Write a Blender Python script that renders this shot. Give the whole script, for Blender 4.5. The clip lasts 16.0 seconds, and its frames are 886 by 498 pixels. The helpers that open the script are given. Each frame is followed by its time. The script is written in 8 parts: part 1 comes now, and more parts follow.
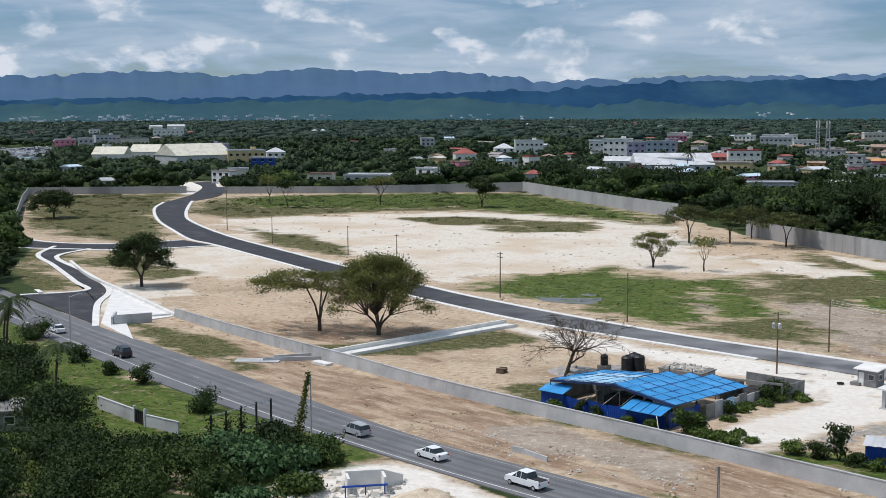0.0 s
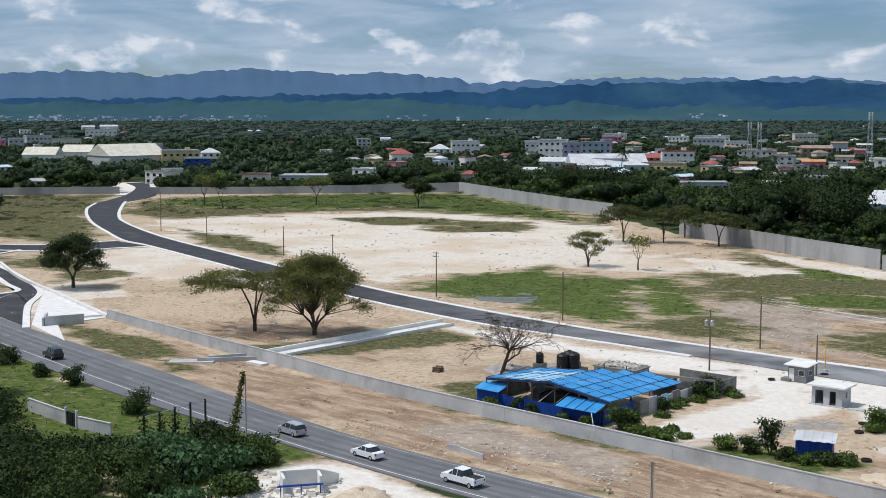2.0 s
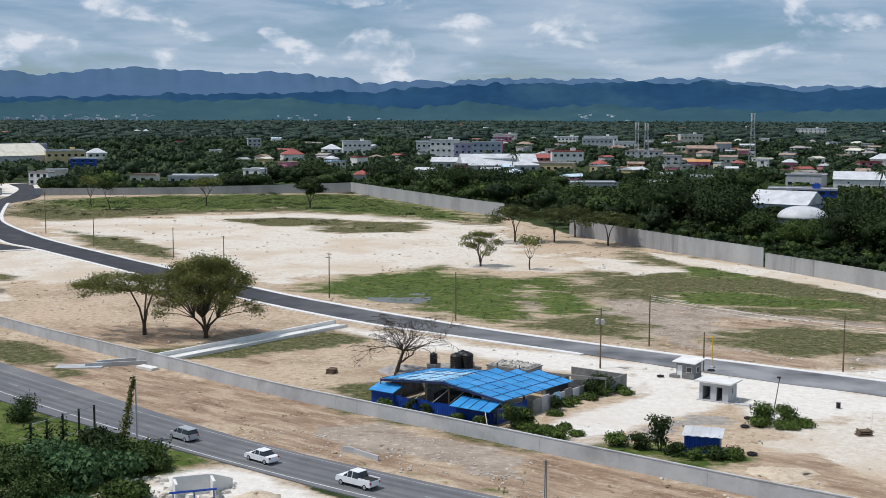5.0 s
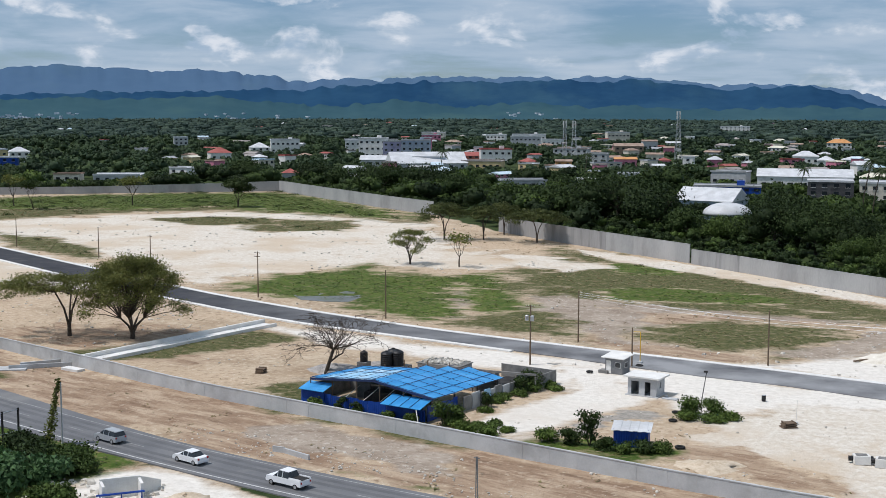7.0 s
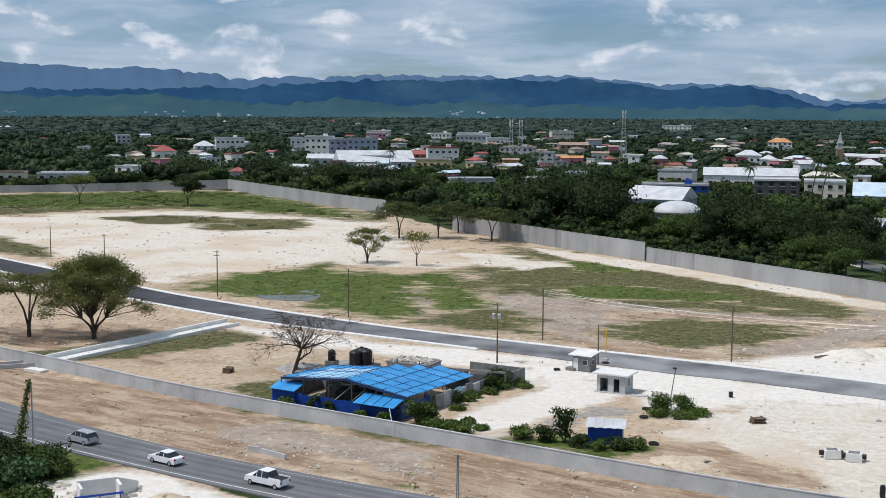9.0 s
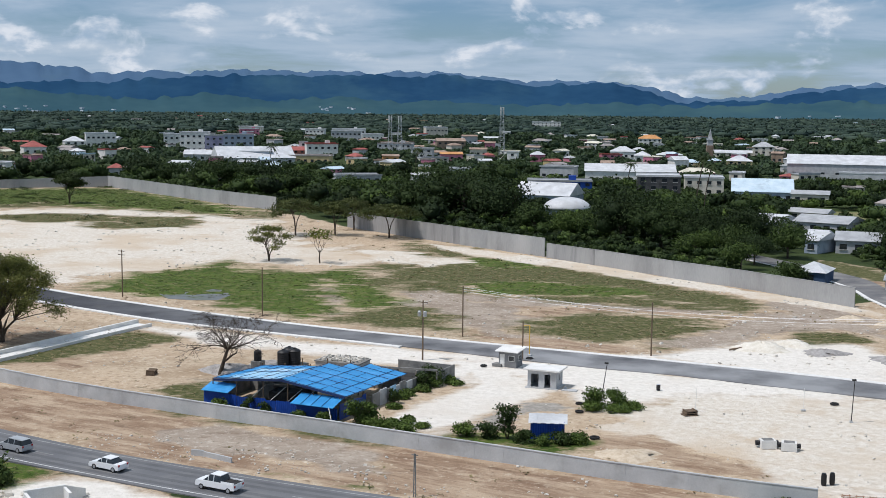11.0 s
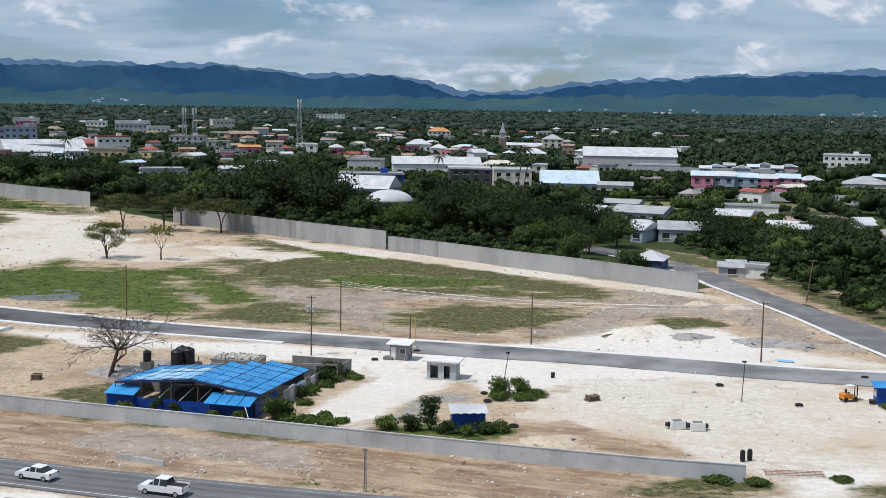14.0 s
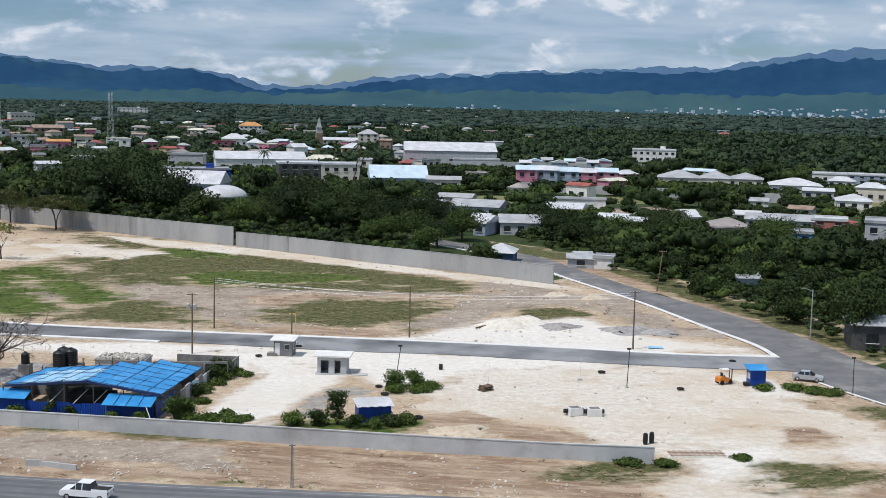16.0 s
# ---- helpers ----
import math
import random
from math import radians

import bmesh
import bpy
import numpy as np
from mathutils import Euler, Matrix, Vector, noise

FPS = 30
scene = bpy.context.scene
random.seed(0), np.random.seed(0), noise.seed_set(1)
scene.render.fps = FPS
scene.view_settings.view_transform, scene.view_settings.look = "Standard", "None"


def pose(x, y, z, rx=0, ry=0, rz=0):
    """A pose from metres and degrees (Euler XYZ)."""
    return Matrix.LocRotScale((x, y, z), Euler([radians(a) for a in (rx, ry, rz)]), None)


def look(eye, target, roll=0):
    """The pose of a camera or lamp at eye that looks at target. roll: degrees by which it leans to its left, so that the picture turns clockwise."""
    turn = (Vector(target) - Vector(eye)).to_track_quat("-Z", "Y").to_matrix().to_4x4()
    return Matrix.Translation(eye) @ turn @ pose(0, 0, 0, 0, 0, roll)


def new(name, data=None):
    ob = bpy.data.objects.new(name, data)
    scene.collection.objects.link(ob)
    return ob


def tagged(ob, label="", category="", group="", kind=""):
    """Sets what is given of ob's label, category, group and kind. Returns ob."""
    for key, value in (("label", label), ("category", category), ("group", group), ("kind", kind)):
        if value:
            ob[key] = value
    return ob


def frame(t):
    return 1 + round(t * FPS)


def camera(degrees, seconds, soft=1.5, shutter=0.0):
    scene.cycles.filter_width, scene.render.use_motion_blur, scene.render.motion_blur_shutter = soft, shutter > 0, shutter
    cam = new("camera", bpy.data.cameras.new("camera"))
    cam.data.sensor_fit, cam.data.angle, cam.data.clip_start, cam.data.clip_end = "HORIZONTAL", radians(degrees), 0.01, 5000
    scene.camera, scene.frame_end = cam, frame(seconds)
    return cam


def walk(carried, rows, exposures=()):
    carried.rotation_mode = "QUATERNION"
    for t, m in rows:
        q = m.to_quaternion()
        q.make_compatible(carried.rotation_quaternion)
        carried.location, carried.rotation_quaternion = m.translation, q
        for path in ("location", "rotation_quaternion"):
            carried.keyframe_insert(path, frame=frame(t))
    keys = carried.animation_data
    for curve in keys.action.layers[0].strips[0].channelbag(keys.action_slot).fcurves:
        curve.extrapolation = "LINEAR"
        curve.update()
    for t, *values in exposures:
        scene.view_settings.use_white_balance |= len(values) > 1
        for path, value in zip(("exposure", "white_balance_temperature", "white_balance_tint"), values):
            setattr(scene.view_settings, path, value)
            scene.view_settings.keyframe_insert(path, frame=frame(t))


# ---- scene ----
cam = camera(38.51, 16.0, 0.7)
PATH = [
    (0, (3.450, 0.255, 41.802), (-33.990, 92.316, 30.711), -0.16),
    (0.5, (3.511, 0.313, 41.637), (-32.963, 92.771, 30.622), -0.13),
    (1, (3.561, 0.309, 41.528), (-31.685, 93.239, 30.496), -0.09),
    (1.5, (3.601, 0.302, 41.482), (-30.400, 93.696, 30.466), -0.05),
    (2, (3.613, 0.294, 41.474), (-29.172, 94.123, 30.455), -0.02),
    (2.5, (3.583, 0.305, 41.516), (-27.929, 94.569, 30.497), 0.04),
    (3, (3.563, 0.238, 41.602), (-26.551, 94.958, 30.591), 0.08),
    (3.5, (3.468, 0.145, 41.626), (-25.238, 95.303, 30.632), 0.09),
    (4, (3.455, 0.152, 41.658), (-23.892, 95.711, 30.677), 0.14),
    (6.5, (3.451, 0.280, 41.614), (-17.129, 97.505, 30.495), 0.11),
    (7, (3.392, 0.321, 41.552), (-15.830, 97.821, 30.410), 0.15),
    (7.5, (3.115, 0.228, 41.524), (-14.713, 97.988, 30.336), 0.21),
    (8, (2.332, -0.024, 41.492), (-14.087, 97.982, 30.303), 0.26),
    (10.5, (-7.380, -1.212, 41.727), (-16.030, 97.756, 30.303), 0.49),
    (11, (-9.976, -1.300, 41.777), (-14.262, 97.945, 30.287), 0.60),
    (11.5, (-12.878, -1.501, 41.892), (-13.214, 97.827, 30.318), 0.68),
    (12, (-15.840, -1.777, 42.040), (-12.736, 97.495, 30.409), 0.76),
    (12.5, (-18.855, -2.014, 42.094), (-12.685, 97.111, 30.424), 0.80),
    (13, (-21.916, -2.106, 42.113), (-13.024, 96.808, 30.410), 0.86),
    (13.5, (-25.069, -2.020, 42.042), (-13.693, 96.628, 30.243), 0.88),
    (14, (-28.302, -1.859, 41.955), (-14.905, 96.527, 30.091), 0.91),
    (14.5, (-31.509, -1.666, 41.894), (-16.405, 96.467, 29.989), 0.95),
    (15, (-34.760, -1.392, 41.873), (-16.837, 96.259, 29.912), 1.04),
    (15.5, (-38.083, -1.009, 41.832), (-14.176, 95.347, 29.829), 1.19),
    (16, (-41.448, -0.588, 41.817), (-12.780, 94.463, 29.835), 1.30),
]
walk(cam, [(t, look(eye, target, roll)) for t, eye, target, roll in PATH], [(0, -0.16, 6400, 13), (16, -0.13, 6400, 13)])

# ---- world, sun ----
SUN_DIR = Vector((-0.42, -0.16, 0.89)).normalized()      # towards the sun
world = bpy.data.worlds.new("world")
scene.world = world
world.use_nodes = True


def build_sky():
    nt = world.node_tree
    nt.nodes.clear()
    N, L = nt.nodes.new, nt.links.new
    out, bg = N("ShaderNodeOutputWorld"), N("ShaderNodeBackground")
    sky = N("ShaderNodeTexSky")
    sky.sky_type, sky.sun_disc = "NISHITA", False
    sky.sun_elevation = math.asin(SUN_DIR.z)
    sky.sun_rotation = math.atan2(SUN_DIR.x, SUN_DIR.y)
    sky.air_density, sky.dust_density, sky.ozone_density = 1.0, 0.3, 3.0
    tc, sep = N("ShaderNodeTexCoord"), N("ShaderNodeSeparateXYZ")
    L(tc.outputs["Generated"], sep.inputs[0])

    def calc(op, x, y):
        m1 = N("ShaderNodeMath"); m1.operation = op
        for sock, val in zip(m1.inputs, (x, y)):
            if isinstance(val, float):
                sock.default_value = val
            else:
                L(val, sock)
        return m1.outputs[0]

    def noise_at(vec, scale, detail, rough, distort=0.0):
        n = N("ShaderNodeTexNoise")
        n.inputs["Scale"].default_value, n.inputs["Detail"].default_value = scale, detail
        n.inputs["Roughness"].default_value, n.inputs["Distortion"].default_value = rough, distort
        L(vec, n.inputs["Vector"])
        return n.outputs["Fac"]

    def ramp(v, lo, hi, to=1.0):
        r = N("ShaderNodeMapRange"); r.interpolation_type = "SMOOTHSTEP"
        r.inputs["From Min"].default_value, r.inputs["From Max"].default_value, r.inputs["To Max"].default_value = lo, hi, to
        L(v, r.inputs["Value"])
        return r.outputs[0]

    # a layer of cloud seen nearly edge on, and heaped puffs before it
    up = calc("ADD", calc("ABSOLUTE", sep.outputs["Z"], 0.0), 0.11)
    flat, puff = N("ShaderNodeCombineXYZ"), N("ShaderNodeMapping")
    L(calc("DIVIDE", sep.outputs["X"], up), flat.inputs[0]); L(calc("DIVIDE", sep.outputs["Y"], up), flat.inputs[1])
    puff.inputs["Scale"].default_value, puff.inputs["Location"].default_value = (1.0, 1.0, 1.9), (5.3, 0.4, 0.0)
    L(tc.outputs["Generated"], puff.inputs["Vector"])
    layer = noise_at(flat.outputs[0], 0.95, 9.0, 0.56, 0.3)
    heap = noise_at(puff.outputs[0], 17.0, 9.0, 0.52, 0.3)
    crisp = noise_at(puff.outputs[0], 42.0, 9.0, 0.55, 0.2)
    cover = N("ShaderNodeMath"); cover.operation = "MAXIMUM"
    L(ramp(layer, 0.32, 0.54, 0.92), cover.inputs[0]); L(ramp(heap, 0.50, 0.60), cover.inputs[1])
    white = N("ShaderNodeMath"); white.operation = "MULTIPLY"
    L(ramp(heap, 0.51, 0.68), white.inputs[0]); L(ramp(crisp, 0.34, 0.62), white.inputs[1])
    tone = N("ShaderNodeValToRGB")
    tone.color_ramp.elements[0].position, tone.color_ramp.elements[0].color = 0.0, (4.6, 6.3, 8.1, 1)
    tone.color_ramp.elements[1].position, tone.color_ramp.elements[1].color = 0.9, (9.6, 10.4, 11.2, 1)
    L(calc("ADD", white.outputs[0], ramp(layer, 0.42, 0.72, 0.40)), tone.inputs["Fac"])
    mix = N("ShaderNodeMix"); mix.data_type = "RGBA"
    tint = N("ShaderNodeVectorMath"); tint.operation = "MULTIPLY"; tint.inputs[1].default_value = (0.66, 0.84, 1.08)
    L(sky.outputs[0], tint.inputs[0])
    L(cover.outputs[0], mix.inputs["Factor"]); L(tint.outputs[0], mix.inputs["A"]); L(tone.outputs[0], mix.inputs["B"])
    L(mix.outputs["Result"], bg.inputs["Color"])
    bg.inputs["Strength"].default_value = 0.079
    L(bg.outputs[0], out.inputs["Surface"])


build_sky()
sun = new("sun", bpy.data.lights.new("sun", "SUN"))
sun.data.energy, sun.data.angle, sun.data.color = 3.6, radians(0.6), (1.0, 0.97, 0.93)
sun.matrix_world = look((0, 0, 200), Vector((0, 0, 200)) - SUN_DIR)
scene.view_settings.exposure = 0.0


# ---- materials ----
def material(name, low, high, rough=0.85, scale=1.0, fine=12.0, bump=0.3, metal=0.0, island=0.0, stain=None, spec=0.3, stretch=(1, 1, 1)):
    """Two scales of noise between two base colours, with relief; stain: a third colour in patches."""
    m = bpy.data.materials.new(name)
    m.use_nodes = True
    nt = m.node_tree
    N, L = nt.nodes.new, nt.links.new
    b = nt.nodes["Principled BSDF"]
    b.inputs["Roughness"].default_value, b.inputs["Metallic"].default_value = rough, metal
    b.inputs["Specular IOR Level"].default_value = spec
    geo, mp = N("ShaderNodeNewGeometry"), N("ShaderNodeMapping")
    mp.inputs["Scale"].default_value = stretch
    L(geo.outputs["Position"], mp.inputs["Vector"])
    n1, n2 = N("ShaderNodeTexNoise"), N("ShaderNodeTexNoise")
    n1.inputs["Scale"].default_value, n1.inputs["Detail"].default_value = scale, 6
    n2.inputs["Scale"].default_value, n2.inputs["Detail"].default_value = fine, 4
    L(mp.outputs[0], n1.inputs["Vector"]); L(mp.outputs[0], n2.inputs["Vector"])
    ad = N("ShaderNodeMath"); ad.operation = "MULTIPLY_ADD"; ad.inputs[1].default_value = 0.45
    L(n2.outputs["Fac"], ad.inputs[0]); L(n1.outputs["Fac"], ad.inputs[2])
    mr = N("ShaderNodeMapRange")
    mr.inputs["From Min"].default_value, mr.inputs["From Max"].default_value = 0.5, 0.95
    L(ad.outputs[0], mr.inputs["Value"])
    mix = N("ShaderNodeMix"); mix.data_type = "RGBA"
    mix.inputs["A"].default_value, mix.inputs["B"].default_value = (*low, 1), (*high, 1)
    if island:
        a2 = N("ShaderNodeMath"); a2.operation = "MULTIPLY_ADD"; a2.inputs[1].default_value = island
        L(geo.outputs["Random Per Island"], a2.inputs[0]); L(mr.outputs[0], a2.inputs[2])
        a3 = N("ShaderNodeMath"); a3.operation = "SUBTRACT"; a3.inputs[1].default_value = island / 2; a3.use_clamp = True
        L(a2.outputs[0], a3.inputs[0]); L(a3.outputs[0], mix.inputs["Factor"])
    else:
        L(mr.outputs[0], mix.inputs["Factor"])
    col = mix.outputs["Result"]
    if stain:
        n3 = N("ShaderNodeTexNoise"); n3.inputs["Scale"].default_value, n3.inputs["Detail"].default_value = scale * 0.6, 8
        n3.inputs["Roughness"].default_value = 0.65
        sh = N("ShaderNodeVectorMath"); sh.inputs[1].default_value = (37.0, 11.0, 5.0)
        L(mp.outputs[0], sh.inputs[0]); L(sh.outputs[0], n3.inputs["Vector"])
        r3 = N("ShaderNodeMapRange"); r3.inputs["From Min"].default_value, r3.inputs["From Max"].default_value = 0.52, 0.68
        r3.inputs["To Max"].default_value = 0.75
        L(n3.outputs["Fac"], r3.inputs["Value"])
        m3 = N("ShaderNodeMix"); m3.data_type = "RGBA"; m3.inputs["B"].default_value = (*stain, 1)
        L(r3.outputs[0], m3.inputs["Factor"]); L(col, m3.inputs["A"]); col = m3.outputs["Result"]
    L(col, b.inputs["Base Color"])
    if bump:
        bp = N("ShaderNodeBump"); bp.inputs["Strength"].default_value, bp.inputs["Distance"].default_value = bump, 0.05
        L(n2.outputs["Fac"], bp.inputs["Height"]); L(bp.outputs[0], b.inputs["Normal"])
    return m


def leaf_material(name, low, high, glow=0.25, scale=0.25, island=0.9):
    """Leaves: varied leaf by leaf, with some light passing through."""
    m = material(name, low, high, 0.65, scale, 2.0, 0.0, island=island, spec=0.25)
    nt = m.node_tree
    b, out = nt.nodes["Principled BSDF"], nt.nodes["Material Output"]
    tr, mx = nt.nodes.new("ShaderNodeBsdfTranslucent"), nt.nodes.new("ShaderNodeMixShader")
    mx.inputs[0].default_value = glow
    src = b.inputs["Base Color"].links[0].from_socket
    nt.links.new(src, tr.inputs["Color"])
    nt.links.new(b.outputs[0], mx.inputs[1]); nt.links.new(tr.outputs[0], mx.inputs[2])
    nt.links.new(mx.outputs[0], out.inputs["Surface"])
    return m


def ground_material():
    m = bpy.data.materials.new("earth")
    m.use_nodes = True
    nt = m.node_tree
    N, L = nt.nodes.new, nt.links.new
    b = nt.nodes["Principled BSDF"]
    b.inputs["Roughness"].default_value, b.inputs["Specular IOR Level"].default_value = 0.95, 0.1
    geo = N("ShaderNodeNewGeometry")

    def noise_at(scale, detail=6, rough=0.6, shift=0.0, stretch=(1, 1, 1), turn=0.0):
        rot = N("ShaderNodeMapping"); rot.inputs["Rotation"].default_value = (0, 0, turn)
        L(geo.outputs["Position"], rot.inputs["Vector"])
        mp = N("ShaderNodeMapping"); mp.inputs["Location"].default_value = (shift, shift * 0.7, 0); mp.inputs["Scale"].default_value = stretch
        L(rot.outputs[0], mp.inputs["Vector"])
        n = N("ShaderNodeTexNoise")
        n.inputs["Scale"].default_value, n.inputs["Detail"].default_value, n.inputs["Roughness"].default_value = scale, detail, rough
        L(mp.outputs[0], n.inputs["Vector"])
        return n.outputs["Fac"]

    def blend(f, a, c):
        x = N("ShaderNodeMix"); x.data_type = "RGBA"
        for sock, val in ((x.inputs["Factor"], f), (x.inputs["A"], a), (x.inputs["B"], c)):
            if isinstance(val, tuple):
                sock.default_value = (*val, 1)
            else:
                L(val, sock)
        return x.outputs["Result"]

    def ramp(v, lo, hi):
        r = N("ShaderNodeMapRange"); r.inputs["From Min"].default_value, r.inputs["From Max"].default_value = lo, hi
        L(v, r.inputs["Value"])
        return r.outputs[0]

    def calc(op, x, y, z=None):
        m1 = N("ShaderNodeMath"); m1.operation = op
        for sock, val in zip(m1.inputs, (x, y, z)):
            if val is None:
                continue
            if isinstance(val, float):
                sock.default_value = val
            else:
                L(val, sock)
        return m1.outputs[0]

    def masked(v, n, inner=2.6, rim=7.0, lo=0.34, hi=0.60):
        """Cover v broken up by noise n: thin spots inside, ragged along the rim, nothing where there is no cover."""
        dev = calc("SUBTRACT", n, 0.5)
        rim_w = calc("MULTIPLY", calc("MULTIPLY", v, calc("SUBTRACT", 1.0, v)), rim)
        inside = calc("MULTIPLY_ADD", calc("MULTIPLY", v, dev), inner, v)
        return ramp(calc("MULTIPLY_ADD", rim_w, dev, inside), lo, hi)

    c1, c2 = N("ShaderNodeAttribute"), N("ShaderNodeAttribute")
    c1.attribute_name, c2.attribute_name = "cover_a", "cover_b"
    s1, s2 = N("ShaderNodeSeparateColor"), N("ShaderNodeSeparateColor")
    L(c1.outputs["Color"], s1.inputs[0]); L(c2.outputs["Color"], s2.inputs[0])
    mid, fine, tiny, track = noise_at(0.13, 10, 0.68), noise_at(0.9, 8, 0.7, 9), noise_at(5, 4, 0.65, 3), noise_at(0.5, 8, 0.68, 21, (0.20, 1.0, 1), 0.46)
    speck = noise_at(0.8, 8, 0.7, 77, (0.6, 1.0, 1))
    patch = noise_at(0.035, 8, 0.62, 15)
    fringe = noise_at(0.22, 10, 0.72, 63, (0.5, 1.0, 1))
    crumb = noise_at(2.2, 6, 0.72, 51, (0.7, 1.0, 1))
    sand = blend(ramp(mid, 0.38, 0.62), (0.34, 0.25, 0.165), (0.52, 0.42, 0.305))
    sand = blend(ramp(patch, 0.42, 0.62), sand, (0.50, 0.385, 0.27))
    sand = blend(ramp(fine, 0.54, 0.66), sand, (0.60, 0.51, 0.395))
    sand = blend(ramp(fine, 0.34, 0.46), (0.27, 0.195, 0.13), sand)
    sand = blend(ramp(crumb, 0.58, 0.68), sand, (0.25, 0.19, 0.13))
    marl = blend(ramp(fine, 0.4, 0.62), (0.575, 0.51, 0.42), (0.70, 0.655, 0.58))
    marl = blend(ramp(patch, 0.48, 0.62), marl, (0.56, 0.465, 0.355))
    marl = blend(ramp(track, 0.58, 0.72), marl, (0.48, 0.38, 0.28))
    marl = blend(ramp(mid, 0.55, 0.68), marl, (0.53, 0.43, 0.32))
    marl = blend(ramp(crumb, 0.61, 0.70), marl, (0.38, 0.31, 0.23))
    white = blend(ramp(fine, 0.36, 0.60), (0.63, 0.59, 0.525), (0.76, 0.72, 0.655))
    white = blend(ramp(patch, 0.50, 0.66), white, (0.64, 0.58, 0.50))
    white = blend(ramp(track, 0.60, 0.76), white, (0.60, 0.53, 0.45))
    white = blend(ramp(crumb, 0.66, 0.74), white, (0.45, 0.39, 0.32))
    pink = blend(ramp(mid, 0.36, 0.64), (0.27, 0.215, 0.165), (0.41, 0.345, 0.28))
    pink = blend(ramp(fine, 0.52, 0.66), pink, (0.52, 0.46, 0.39))
    pink = blend(ramp(fringe, 0.34, 0.46), (0.23, 0.17, 0.125), pink)
    pink = blend(ramp(crumb, 0.56, 0.66), pink, (0.21, 0.17, 0.12))
    brown = blend(ramp(mid, 0.38, 0.62), (0.25, 0.165, 0.11), (0.37, 0.27, 0.185))
    brown = blend(ramp(track, 0.48, 0.60), brown, (0.45, 0.345, 0.245))
    brown = blend(ramp(track, 0.32, 0.44), (0.19, 0.125, 0.085), brown)
    brown = blend(ramp(fine, 0.56, 0.68), brown, (0.50, 0.41, 0.31))
    brown = blend(ramp(crumb, 0.57, 0.68), brown, (0.19, 0.14, 0.095))
    green = blend(ramp(mid, 0.35, 0.65), (0.044, 0.080, 0.015), (0.098, 0.142, 0.028))
    green = blend(ramp(fine, 0.52, 0.66), green, (0.16, 0.15, 0.06))
    green = blend(ramp(fine, 0.32, 0.44), (0.028, 0.048, 0.014), green)
    green = blend(ramp(speck, 0.54, 0.62), green, (0.19, 0.165, 0.08))
    rough = blend(ramp(fine, 0.4, 0.6), (0.056, 0.070, 0.024), (0.138, 0.128, 0.058))
    rough = blend(ramp(crumb, 0.55, 0.68), rough, (0.05, 0.068, 0.022))
    rough = blend(ramp(speck, 0.54, 0.63), rough, (0.23, 0.19, 0.115))
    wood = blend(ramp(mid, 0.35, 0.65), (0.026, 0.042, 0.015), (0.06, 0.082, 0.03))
    grey = blend(ramp(fine, 0.4, 0.65), (0.26, 0.24, 0.21), (0.41, 0.38, 0.335))
    edge = noise_at(0.11, 9, 0.60, 41, (0.7, 1.0, 1))
    c = blend(masked(s1.outputs["Blue"], edge), sand, brown)
    c = blend(masked(s1.outputs["Red"], edge, 1.4), c, marl)
    c = blend(masked(c2.outputs["Alpha"], edge), c, pink)
    c = blend(masked(c1.outputs["Alpha"], fringe, 1.0, 5.0, 0.22, 0.7), c, white)
    c = blend(masked(s2.outputs["Blue"], fringe, 2.6), c, grey)
    c = blend(masked(s2.outputs["Red"], fringe, 3.2, 7.0, 0.14, 0.66), c, rough)
    c = blend(masked(s1.outputs["Green"], fringe, 3.0, 7.0, 0.14, 0.66), c, green)
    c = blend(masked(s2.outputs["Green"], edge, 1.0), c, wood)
    c = blend(ramp(speck, 0.65, 0.74), c, blend(ramp(fine, 0.4, 0.6), (0.16, 0.13, 0.07), (0.30, 0.22, 0.14)))
    L(c, b.inputs["Base Color"])
    bp = N("ShaderNodeBump"); bp.inputs["Strength"].default_value, bp.inputs["Distance"].default_value = 0.9, 0.3
    L(fine, bp.inputs["Height"]); L(bp.outputs[0], b.inputs["Normal"])
    return m


EARTH = ground_material()
ASPHALT_NEW = material("fresh_asphalt", (0.028, 0.029, 0.034), (0.050, 0.051, 0.058), 0.9, 0.25, 9, 0.3, stain=(0.085, 0.083, 0.08))
ASPHALT_DUSTY = material("dusty_asphalt", (0.11, 0.11, 0.115), (0.20, 0.195, 0.19), 0.9, 0.22, 7, 0.3, stain=(0.30, 0.285, 0.26))
ASPHALT_OLD = material("worn_asphalt", (0.12, 0.123, 0.13), (0.17, 0.173, 0.18), 0.88, 0.15, 8, 0.3, stain=(0.21, 0.208, 0.20))


